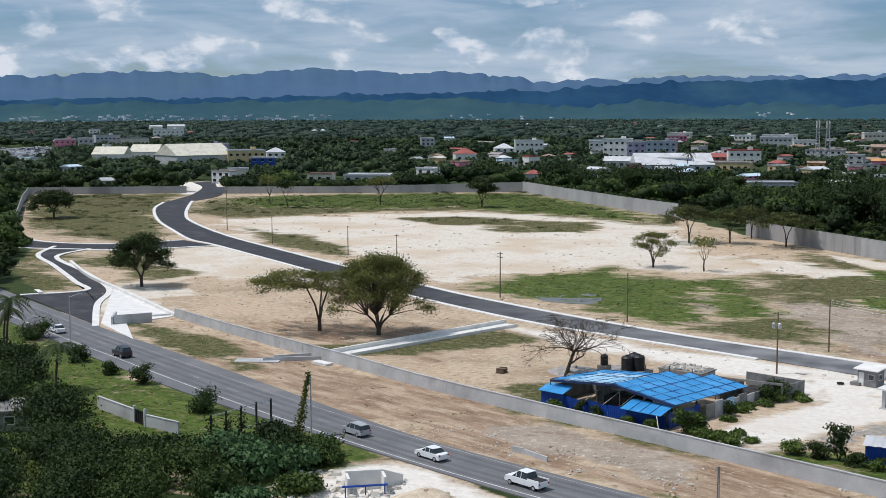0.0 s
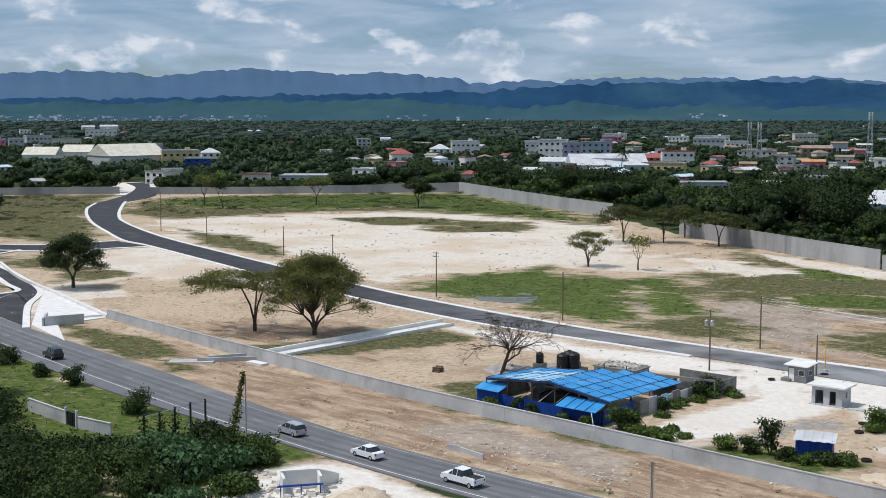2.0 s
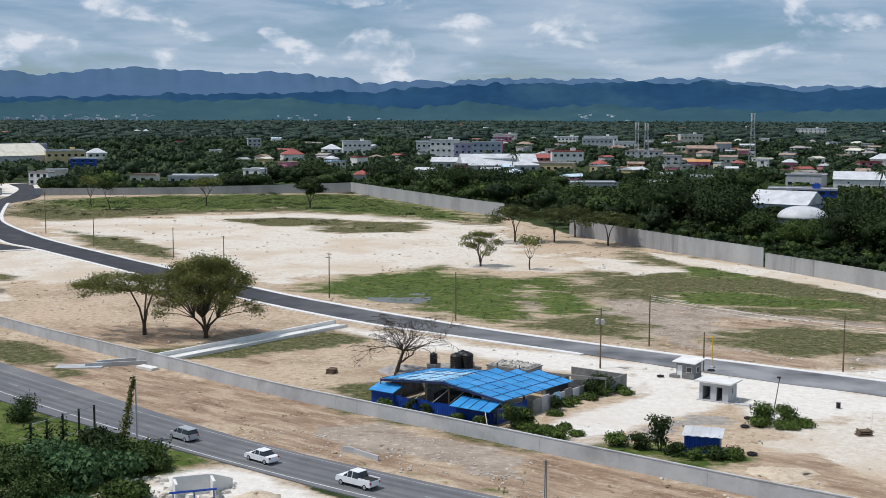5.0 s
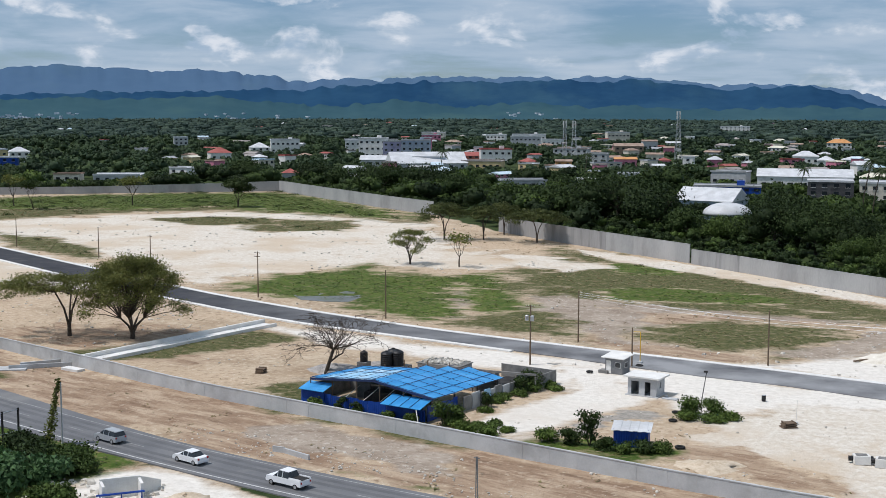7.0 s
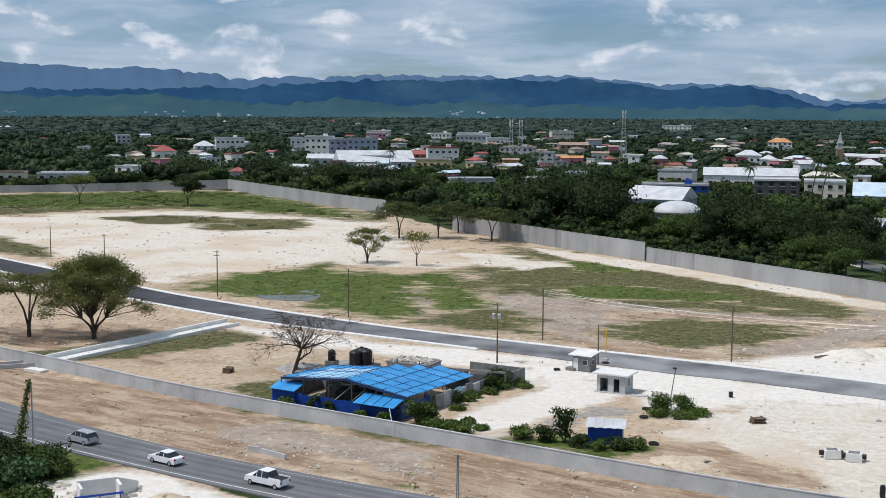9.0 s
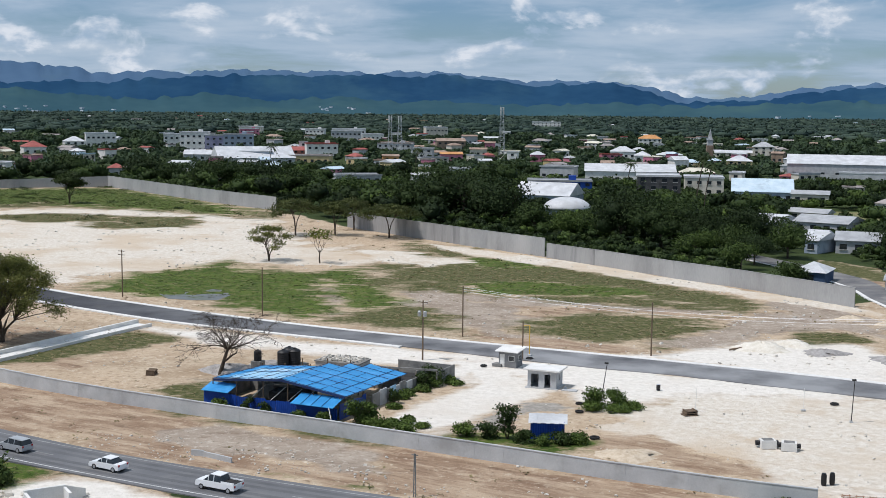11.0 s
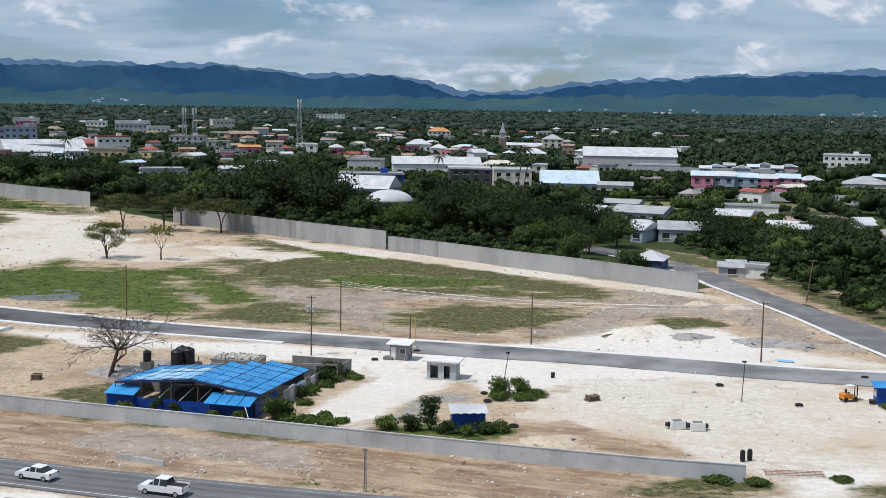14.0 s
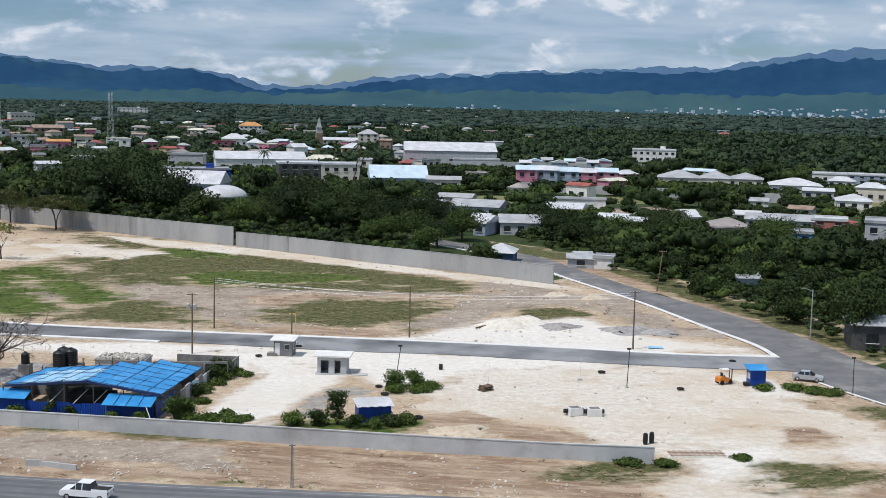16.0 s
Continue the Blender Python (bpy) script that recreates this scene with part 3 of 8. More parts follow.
def inside_distance(px, py, outline):
    """Distance to the outline, positive inside."""
    d2 = np.full(px.shape, 1e12)
    inn = np.zeros(px.shape, bool)
    for (ax, ay), (bx, by) in zip(outline, outline[1:] + outline[:1]):
        ex, ey = bx - ax, by - ay
        t = np.clip(((px - ax) * ex + (py - ay) * ey) / (max(ex * ex + ey * ey, 1e-9)), 0, 1)
        d2 = np.minimum(d2, (px - ax - t * ex) ** 2 + (py - ay - t * ey) ** 2)
        if ay != by:
            inn ^= ((ay > py) != (by > py)) & (px < ex * (py - ay) / ey + ax)
    return np.where(inn, 1, -1) * np.sqrt(d2)


def ramp01(v):
    v = np.clip(v, 0, 1)
    return v * v * (3 - 2 * v)


def value_noise(px, py, size, seed):
    rng = np.random.RandomState(seed)
    grid = rng.rand(256, 256)
    x, y = px / size, py / size
    i, j = np.floor(x).astype(int), np.floor(y).astype(int)
    u, w = ramp01(x - i), ramp01(y - j)
    g = lambda a, b: grid[a % 256, b % 256]
    return (g(i, j) * (1 - u) + g(i + 1, j) * u) * (1 - w) + (g(i, j + 1) * (1 - u) + g(i + 1, j + 1) * u) * w - 0.5


def cover_at(px, py):
    wob = value_noise(px, py, 22, 1) * 14 + value_noise(px, py, 9, 2) * 9 + value_noise(px, py, 3.5, 3) * 5
    c = {k: np.zeros(px.shape) for k in ("marl", "green", "brown", "rough", "wood", "grey", "sand", "white")}
    for kind, soft, outline in COVERS.values():
        w = ramp01(0.5 + (inside_distance(px, py, outline) + wob * min(1, soft / 5)) / (4.2 * soft))
        for k in c:
            c[k] *= 1 - w
        c[kind] = np.maximum(c[kind], w)
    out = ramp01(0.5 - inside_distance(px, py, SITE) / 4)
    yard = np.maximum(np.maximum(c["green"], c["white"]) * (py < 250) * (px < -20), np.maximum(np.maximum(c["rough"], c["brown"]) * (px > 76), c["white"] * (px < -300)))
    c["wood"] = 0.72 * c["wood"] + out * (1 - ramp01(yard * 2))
    return c


def axis(parts):
    out = []
    for a, b, step in parts:
        out += list(np.arange(a, b, step))
    return np.array(out + [parts[-1][1]], float)


def build_ground():
    gx = axis([(-6000, -1000, 500), (-1000, -440, 40), (-440, -240, 3.0), (-240, 110, 1.3), (110, 300, 10), (300, 1000, 50), (1000, 6000, 500)])
    gy = axis([(-3000, 0, 300), (0, 90, 10), (90, 240, 1.2), (240, 420, 1.8), (420, 610, 3.2), (610, 1000, 30), (1000, 6000, 250)])
    X, Y = np.meshgrid(gx, gy)
    fx, fy = X.ravel(), Y.ravel()
    near = (np.abs(fx + 150) < 320) & (fy < 620)
    z = np.where(near, value_noise(fx, fy, 9, 5) * 0.10 + value_noise(fx, fy, 3, 6) * 0.07, 0.0) - 0.05
    nx, ny = len(gx), len(gy)
    i = np.arange(nx * ny).reshape(ny, nx)
    q = np.stack([i[:-1, :-1], i[:-1, 1:], i[1:, 1:], i[1:, :-1]], -1).reshape(-1, 4)
    me = bpy.data.meshes.new("ground")
    me.vertices.add(nx * ny); me.loops.add(q.size); me.polygons.add(len(q))
    me.vertices.foreach_set("co", np.stack([fx, fy, z], 1).astype(np.float32).ravel())
    me.loops.foreach_set("vertex_index", q.astype(np.int32).ravel())
    me.polygons.foreach_set("loop_start", np.arange(0, q.size, 4, dtype=np.int32))
    me.update(calc_edges=True)
    me.shade_smooth()
    c = cover_at(fx, fy)
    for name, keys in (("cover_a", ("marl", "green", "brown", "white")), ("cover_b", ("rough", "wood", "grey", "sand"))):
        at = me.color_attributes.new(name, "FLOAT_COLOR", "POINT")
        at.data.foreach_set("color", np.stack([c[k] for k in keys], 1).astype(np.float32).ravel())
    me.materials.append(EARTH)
    tagged(new("ground", me), "bare marl, brown earth and rough grass of a cleared site", "ground", kind="structure")


build_ground()

# ---- mountains: a far range behind a ridge and foothills, haze painted into the colours ----
SKYLINE = [(60, 52), (41.4, 53), (36.5, 62), (32, 58), (29.5, 63), (27.9, 70), (24.3, 61), (21, 60), (17.9, 46), (15.6, 45), (12, 52), (9, 51), (6.7, 54), (3, 54), (0.5, 46), (-1.5, 36),
           (-5, 40), (-6.8, 31), (-8.2, 10), (-10.8, 16), (-13, 29), (-16.3, 36), (-19.7, 46), (-24.8, 54), (-28, 56), (-32.2, 86), (-36.2, 98), (-60, 90)]


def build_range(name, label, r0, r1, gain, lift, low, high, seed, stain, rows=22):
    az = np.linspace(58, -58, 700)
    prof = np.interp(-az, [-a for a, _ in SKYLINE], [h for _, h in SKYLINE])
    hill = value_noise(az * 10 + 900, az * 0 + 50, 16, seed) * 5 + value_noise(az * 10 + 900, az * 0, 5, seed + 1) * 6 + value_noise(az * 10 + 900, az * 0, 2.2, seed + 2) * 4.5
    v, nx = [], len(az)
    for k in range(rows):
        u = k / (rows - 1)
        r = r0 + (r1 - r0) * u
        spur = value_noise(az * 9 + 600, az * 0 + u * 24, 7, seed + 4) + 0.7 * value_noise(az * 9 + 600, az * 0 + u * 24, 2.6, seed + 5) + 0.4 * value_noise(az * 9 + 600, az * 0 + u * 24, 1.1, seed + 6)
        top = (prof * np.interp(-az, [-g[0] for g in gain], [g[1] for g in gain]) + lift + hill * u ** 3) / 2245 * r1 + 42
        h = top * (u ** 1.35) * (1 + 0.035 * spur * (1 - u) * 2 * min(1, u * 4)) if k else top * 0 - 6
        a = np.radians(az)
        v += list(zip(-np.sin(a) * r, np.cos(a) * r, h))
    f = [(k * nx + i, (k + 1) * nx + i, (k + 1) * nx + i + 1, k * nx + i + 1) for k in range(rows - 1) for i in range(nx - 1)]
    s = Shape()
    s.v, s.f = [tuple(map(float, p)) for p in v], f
    # Haze blue sits in low and high; stain adds sunlit patches as colour.
    m = material(name + "_hazed_woods", low, high, 0.95, 0.004, 0.025, 0.0, spec=0.0, stain=stain)
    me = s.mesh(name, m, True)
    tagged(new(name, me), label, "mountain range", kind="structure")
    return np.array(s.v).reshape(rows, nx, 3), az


build_range("backdrop_mountains", "wooded mountain range on the horizon, coloured haze blue", 4250, 4800, [(60, 1.0), (-60, 1.0)], 0, (0.066, 0.122, 0.205), (0.078, 0.138, 0.222), 60, (0.080, 0.140, 0.200))
# Cloud shade on the ridge and sun on the foothills are painted in as colour.
build_range("backdrop_ridge", "wooded ridge before the mountain range, coloured dark as cloud shade", 3750, 4200, [(60, 0.25), (30, 0.3), (18, 0.55), (14, 0.86), (6, 0.8), (0, 0.86), (-5, 0.9), (-7.5, 0.5), (-11, 0.55), (-15, 0.9), (-22, 0.88), (-40, 0.85)], 0, (0.013, 0.046, 0.100), (0.022, 0.066, 0.125), 80, (0.036, 0.088, 0.130))
FOOTHILLS, FOOT_AZ = build_range("backdrop_foothills", "low green foothills beyond the woods, coloured lighter as if sunlit", 3400, 3700, [(60, 0.2), (26, 0.3), (21, 0.5), (18, 0.25), (15.5, 0.2), (13.5, 0.36), (11.5, 0.2), (10, 0.18), (7.5, 0.34), (5.5, 0.2), (0, 0.15), (-6, 0.2), (-12, 0.5), (-16, 0.45), (-24, 0.36), (-35, 0.3), (-60, 0.3)], -8, (0.030, 0.074, 0.098), (0.044, 0.094, 0.112), 95, (0.058, 0.112, 0.108))

# ---- roads ----
HIGHWAY_FAR = smooth_line([(-330, 318), (-236, 255), (-192, 226), (-147.8, 198), (-122.5, 183.3), (-97.5, 168.5), (-71, 152.2), (-54.5, 143.1), (-34.6, 134.6), (-22.6, 130), (10, 118), (70, 98), (140, 76)], 4)
HIGHWAY_NEAR = smooth_line([(-335, 308), (-243, 246), (-198, 216), (-159, 190.5), (-127, 171), (-99.3, 155.2), (-75, 143.4), (-55, 134), (-45, 129.3), (-33, 124.3), (4, 110.5), (64, 88), (134, 66)], 4)
EST_FAR = smooth_line([(-318, 488), (-304, 464), (-281, 427), (-260, 399), (-219, 357.7), (-173, 320), (-149, 301), (-105.2, 267), (-84.4, 253), (-66, 241.8), (-43, 229.4), (-17.8, 218.4), (3, 210), (20, 203), (39, 194.5), (56, 186), (71, 181)], 3)
EST_NEAR = smooth_line([(-325, 478), (-307, 445), (-274, 400), (-243, 365), (-223, 344), (-207, 333), (-166, 301), (-137.5, 278.6), (-98, 250), (-72, 233.5), (-52, 224.2), (-32, 215.5), (-15, 207.6), (1.6, 199.8), (18, 193.5), (35.4, 185.2), (55, 176.2), (69, 171)], 3)


def road(name, left, right, mat, label, z=0.06, n=140):
    solo(name, band(resample(left, n), resample(right, n), -0.4, z), mat, label, "road", kind="structure")


road("road_highway", HIGHWAY_FAR, HIGHWAY_NEAR, ASPHALT_OLD, "worn grey two-lane asphalt highway with white edge lines", 0.10)
road("road_estate", EST_FAR, EST_NEAR, ASPHALT_NEW, "fresh dark asphalt estate road with a curve", 0.08)
SIDE_W = smooth_line([(50, 362), (62, 332), (70.5, 298.0), (70.8, 275.8), (72.0, 255.4), (73.0, 234.5), (72.8, 209.9), (73.0, 191.8), (71, 181)], 3)
SIDE_E = smooth_line([(58, 368), (70, 338), (79.1, 310.5), (80.1, 291.5), (81.4, 254.9), (85.0, 221.0), (86.0, 196.3), (84, 178)], 3)
road("road_side", SIDE_W, SIDE_E, ASPHALT_DUSTY, "dusty grey asphalt side road", 0.07)
JUNC_W = smooth_line([(71, 181), (69, 171), (67.5, 162.5), (69, 147.3), (72, 128), (74, 97)], 3)
JUNC_E = smooth_line([(84, 178), (84, 170), (84, 160), (85, 146), (87, 126), (88, 92)], 3)
road("road_junction", JUNC_W, JUNC_E, ASPHALT_DUSTY, "dusty asphalt of the side road before the highway", 0.072)
ENT_L = smooth_line([(-330, 362), (-293, 336), (-266, 322), (-250, 320), (-236, 325), (-224, 341)], 3)
ENT_R = smooth_line([(-312, 338), (-272, 313), (-257, 306), (-242, 308), (-226, 312), (-206, 331)], 3)
BACK_L = smooth_line([(-325, 478), (-333, 502), (-344, 530), (-370, 578), (-398, 612)], 3)
BACK_R = smooth_line([(-317, 488), (-320, 508), (-330, 534), (-354, 568), (-390, 622)], 3)
road("road_back", BACK_L, BACK_R, ASPHALT_NEW, "fresh dark asphalt leading out through the back wall", 0.074)
road("road_entrance", ENT_L, ENT_R, ASPHALT_NEW, "fresh dark asphalt link road", 0.075)
APR_L = smooth_line([(-252, 312), (-241, 291), (-221, 273), (-194, 248), (-183, 237.5), (-192, 227)], 3)
APR_R = smooth_line([(-236, 310), (-231.8, 290), (-205, 267), (-178, 242), (-166, 222), (-149, 199)], 3)
road("road_gateway", APR_L, APR_R, ASPHALT_NEW, "fresh dark asphalt gateway opening to the highway", 0.085)


solo("pavement_gateway", Shape().prism([(-150.6, 201.6), (-134.4, 189.6), (-145.9, 203.4), (-144.4, 208.3), (-141.6, 215.3), (-177.8, 242.0)], -0.3, 0.15), CONCRETE_PALE, "white concrete apron beside the gateway", "pavement", kind="structure")


def lines_on(name, line, width, z, mat, label, dash=0, gap=0, start=0.0, stop=1e9):
    """Painted line along a road, whole or dashed."""
    p = np.array(line, float)
    d = np.r_[0, np.cumsum(np.hypot(*np.diff(p, axis=0).T))]
    at = lambda t: (float(np.interp(t, d, p[:, 0])), float(np.interp(t, d, p[:, 1])))
    stop = min(stop, d[-1])
    s, t = Shape(), start
    while t < stop:
        e = min(stop, t + (dash or stop))
        pts = [at(q) for q in np.linspace(t, e, max(2, int((e - t) / 4) + 1))]
        b = band(offset(pts, width / 2), offset(pts, -width / 2), z, z + 0.006)
        s.add(b.v, b.f)
        t = e + (gap or stop)
    solo(name, s, mat, label, "road marking", kind="structure")


CENTRE = [((a + c) / 2, (b + d) / 2) for (a, b), (c, d) in zip(resample(HIGHWAY_FAR, 200), resample(HIGHWAY_NEAR, 200))]
lines_on("marking_far_edge", offset(CENTRE, 3.6), 0.14, 0.104, LINE_WORN, "faded white edge line under dust")
lines_on("marking_near_edge", offset(CENTRE, -3.6), 0.16, 0.104, LINE, "solid white edge line")
lines_on("marking_centre", CENTRE, 0.13, 0.104, LINE_WORN, "dashed white centre line", 3.2, 9)
for off in (1.1, 2.6, -1.1, -2.6):
    lines_on("wheel_track", offset(CENTRE, off), 0.75, 0.1005, TYRE_MARK, "dark polished wheel track on the highway")


def verge(name, line, near, far, z, mat, label):
    """A raised strip along a line, between two offsets to its left."""
    solo(name, band(offset(line, max(near, far)), offset(line, min(near, far)), -0.3, z), mat, label, "kerb", kind="structure")


verge("kerb_estate_far", EST_FAR, 0.0, 1.3, 0.16, CONCRETE_PALE, "pale concrete kerb strip along the estate road")
verge("kerb_estate_near", EST_NEAR[:132], -1.2, 0.0, 0.16, CONCRETE_PALE, "pale concrete kerb strip along the estate road")
verge("kerb_gateway_near", APR_R, -1.4, 0.0, 0.18, CONCRETE_PALE, "wide pale concrete kerb at the gateway")
verge("kerb_gateway_far", APR_L, 0.0, 1.4, 0.18, CONCRETE_PALE, "wide pale concrete kerb at the gateway")
verge("kerb_entrance_far", ENT_L, 0.0, 1.6, 0.16, CONCRETE_PALE, "pale concrete kerb along the link road")
verge("kerb_entrance_near", ENT_R, -1.6, 0.0, 0.16, CONCRETE_PALE, "pale concrete kerb along the link road")
verge("kerb_side", SIDE_W, 0.0, 1.0, 0.14, CONCRETE_PALE, "pale concrete kerb along the side road")
verge("kerb_junction", JUNC_W[4:], 0.0, 0.5, 0.14, CONCRETE_PALE, "pale concrete kerb at the junction")


# ---- perimeter walls ----
def panel_wall(name, pts, height, mat, label, bay=4.0, cap=0.12, thick=0.22):
    """A wall of concrete bays between posts with a coping; height: a number, or one for each point."""
    hs = height if isinstance(height, (list, tuple)) else [height] * len(pts)
    root = tagged(new(name), label, "wall", kind="structure")
    for (a, b), h0, h1 in zip(zip(pts, pts[1:]), hs, hs[1:]):
        l = math.hypot(b[0] - a[0], b[1] - a[1])
        k = max(1, round(l / bay))
        rz = math.degrees(math.atan2(b[1] - a[1], b[0] - a[0]))
        w = l / k
        for i in range(k):
            t = (i + 0.5) / k
            h = h0 + (h1 - h0) * t
            x, y = a[0] + (b[0] - a[0]) * t, a[1] + (b[1] - a[1]) * t
            s = Shape().box(0, 0, -0.4, w - 0.02, thick, 0.4 + h - cap).box(0, 0, h - cap, w - 0.012, thick + cap * 0.7, cap)
            ob = part("panel", s, mat, root)
            ob.matrix_basis = pose(x, y, 0, 0, 0, rz)
            ob = part("post", Shape().box(0, 0, -0.4, 0.3, thick + 0.03, h + 0.4 - cap), mat, root)
            ob.matrix_basis = pose(a[0] + (b[0] - a[0]) * i / k, a[1] + (b[1] - a[1]) * i / k, 0, 0, 0, rz)
    return root


FRONT = [(-141.4, 213.4), (-122.2, 202), (-99, 188.5), (-85.2, 181), (-72.5, 173.8), (-61.4, 168), (-46.8, 161.2), (-33.3, 155), (-22.7, 150), (1.3, 138.8), (14.4, 133.1), (24, 129.5)]
panel_wall("wall_front", FRONT, [1.9, 1.9, 2.1, 2.1] + [1.95] * 8, CONCRETE, "grey precast concrete boundary wall along the highway verge")
panel_wall("wall_back", [(-302.6, 353.7), (-381.7, 451.2), (-417, 497), (-350.7, 534)], 3.5, CONCRETE_WALL, "long grey concrete boundary wall at the back of the site", 6)
panel_wall("wall_rear", [(-335, 535), (-279, 559.5), (-234, 582), (-196.8, 598)], [3.4, 3.4, 4, 5], CONCRETE_WALL, "long grey concrete boundary wall at the back of the site", 6)
panel_wall("wall_east", [(-196.8, 598), (-162.6, 556.5), (-124.9, 511.6), (-94.8, 479.4)], [5.2, 5.2, 5.2, 5.2], CONCRETE_WALL, "tall grey concrete boundary wall before trees", 6)
panel_wall("wall_stained", [(-60, 419), (-34.6, 388), (-21, 372)], [5, 5.2, 5.2], WALL_STAINED, "tall concrete boundary wall with dark rain stains", 5)
panel_wall("wall_plain", [(-21, 372), (-16.4, 366.5), (3, 344.6)], [5.2, 5.2, 5.2], CONCRETE_WALL, "tall plain grey concrete boundary wall", 5)
panel_wall("wall_streaked", [(3.6, 343), (15.6, 328.5)], [4.0, 4.1], WALL_STAINED, "streaked dark concrete bays of the boundary wall", 3)
panel_wall("wall_side", [(15.6, 328.5), (32.7, 306), (46, 291), (65, 265)], [4.1, 4.2, 4.2, 4.2], CONCRETE_WALL, "grey concrete boundary wall ending beside the side road", 5)


# ---- shed with the blue roof ----
def build_shed():
    root = thing("shed", "ramshackle open shed with blue metal roof and blue sheet fence", "shed", -50, 169, 0, -22.1)
    ridge = lambda u: 3.45 + (4.45 - 3.45) * u / 11.5 if u <= 11.5 else 4.45 - (u - 11.5) / 9.6 * 1.35
    sag = lambda u, v: ridge(u) - 0.02 * v + 0.05 * math.sin(u * 1.7 + v)
    # left slope: faded sheets
    for i in range(6):
        for j in range(4):
            u0, u1 = 0.6 + i * 1.82 + j * 0.35, 0.6 + (i + 1) * 1.82 + j * 0.35 - 0.04
            if u0 > 11.5:
                continue
            u1 = min(u1, 11.5)
            v0, v1 = 1.2 + j * 2.7, 1.2 + (j + 1) * 2.7 - 0.05
            q = [(u0, v0, sag(u0, v0)), (u1, v0, sag(u1, v0)), (u1, v1, sag(u1, v1)), (u0, v1, sag(u0, v1))]
            part("roof_sheet", Shape().slab(q, 0.05), BLUE_FADED if (j < 3 and i > 0) else BLUE_ROOF, root, "sun-bleached pale blue roof sheet" if (j < 3 and i > 0) else "")
    for i in range(5):
        for j in range(7):
            u0, u1 = 11.52 + i * 2.0, 11.52 + (i + 1) * 2.0 - 0.04
            v0, v1 = 1.2 + j * 2.6, 1.2 + (j + 1) * 2.6 - 0.05
            if j > 4 and i < j - 4:
                continue
            q = [(u0, v0, sag(u0, v0)), (u1, v0, sag(u1, v0)), (u1, v1, sag(u1, v1)), (u0, v1, sag(u0, v1))]
            part("roof_sheet", Shape().slab(q, 0.05), BLUE_ROOF, root)
    for i in range(6):
        u = 11.5 + i * 2.0
        a, b = (u, 1.15, sag(u, 1.15) + 0.05), (u, 19.3, sag(u, 19.3) + 0.02)
        if i == 0:
            b = (u, 13.5, sag(u, 13.5) + 0.05)
        part("batten", Shape().tube(a, b, 0.035, n=4), PURLIN, root)
    for j in range(8):
        v, u = 1.2 + j * 2.6, 11.5 + max(0, j - 5) * 2
        part("batten", Shape().tube((u, v, sag(u, v) + 0.04), (21.5, v, sag(21.5, v) + 0.04), 0.03, n=4), PURLIN, root)
        if j < 5:
            part("batten", Shape().tube((0.8, v, sag(0.8, v) + 0.04), (11.5, v, sag(11.5, v) + 0.04), 0.03, n=4), PURLIN, root)
    for i in range(6):
        u = 0.7 + i * 1.85
        part("batten", Shape().tube((u, 1.15, sag(u, 1.15) + 0.04), (u + 1.4, 12, sag(u + 1.4, 12) + 0.04), 0.03, n=4), PURLIN, root)
    part("fascia", Shape().hexa([(0.6, 1.05, 3.1), (11.5, 1.05, 4.1), (11.5, 1.12, 4.1), (0.6, 1.12, 3.1), (0.6, 1.05, 3.42), (11.5, 1.05, 4.42), (11.5, 1.12, 4.42), (0.6, 1.12, 3.42)]), PURLIN, root)
    part("fascia", Shape().hexa([(11.5, 1.05, 4.1), (21.4, 1.05, 2.75), (21.4, 1.12, 2.75), (11.5, 1.12, 4.1), (11.5, 1.05, 4.42), (21.4, 1.05, 3.05), (21.4, 1.12, 3.05), (11.5, 1.12, 4.42)]), PURLIN, root)
    # front fence in ribbed sheets
    for i in range(13):
        u = 0.2 + i * 1.58
        s = Shape().ribbed(u, u + 1.56, 0.2 + 0.04 * (i % 2), 0, 1.55 + 0.08 * ((i * 7) % 3))
        part("fence_sheet", s, BLUE_WALL, root, "deep blue metal fence sheet")
    for u in (0.3, 4.2, 8.5, 12.4, 16.4, 20.4):
        for v in (1.4, 8, 14, 19):
            part("roof_post", Shape().tube((u, v, 0), (u, v, sag(u, v) - 0.08), 0.08, n=6), WOOD_POLE, root)
    part("inner_wall", Shape().box(6, 10.2, 0, 11.4, 0.2, 2.7), CONCRETE_DARK, root, "dim grey block wall inside")
    part("inner_wall", Shape().box(16, 19.6, 0, 9, 0.2, 2.2), CONCRETE_DARK, root)
    part("inner_wall", Shape().box(0.6, 6, 0, 0.2, 8.5, 2.6), CONCRETE_DARK, root)
    part("inner_wall", Shape().box(5.4, 7.0, 0, 2.6, 0.15, 2.2), CONCRETE_DARK, root, "grey inner partition")
    # Two near-black boxes fill the space behind the fence.
    part("dark_block", Shape().box(10.5, 6, 0, 6, 3, 1.7, 8).box(15.2, 4.6, 0, 3, 2, 1.4, -10), DARK, root, "two near-black boxes under the shed roof")
    for u in (6.2, 9.4, 12.0, 14.0):
        part("prop", Shape().tube((u, 1.0, 0.9), (u + 1.7, 3.0, 2.9), 0.05, n=5), WHITE_WALL, root, "pale leaning prop")
    # lean-to at one corner
    part("lean_to_roof", Shape().slab([(-0.4, -0.5, 2.05), (4.0, -0.5, 2.05), (4.0, 2.1, 2.75), (-0.4, 2.1, 2.75)], 0.06), BLUE_ROOF, root)
    part("lean_to_wall", Shape().box(1.8, 0.0, 0, 4.1, 0.06, 1.95), BLUE_WALL, root)
    part("lean_to_wall", Shape().box(-0.2, 1.0, 0, 0.06, 2.0, 2.0), BLUE_WALL, root)
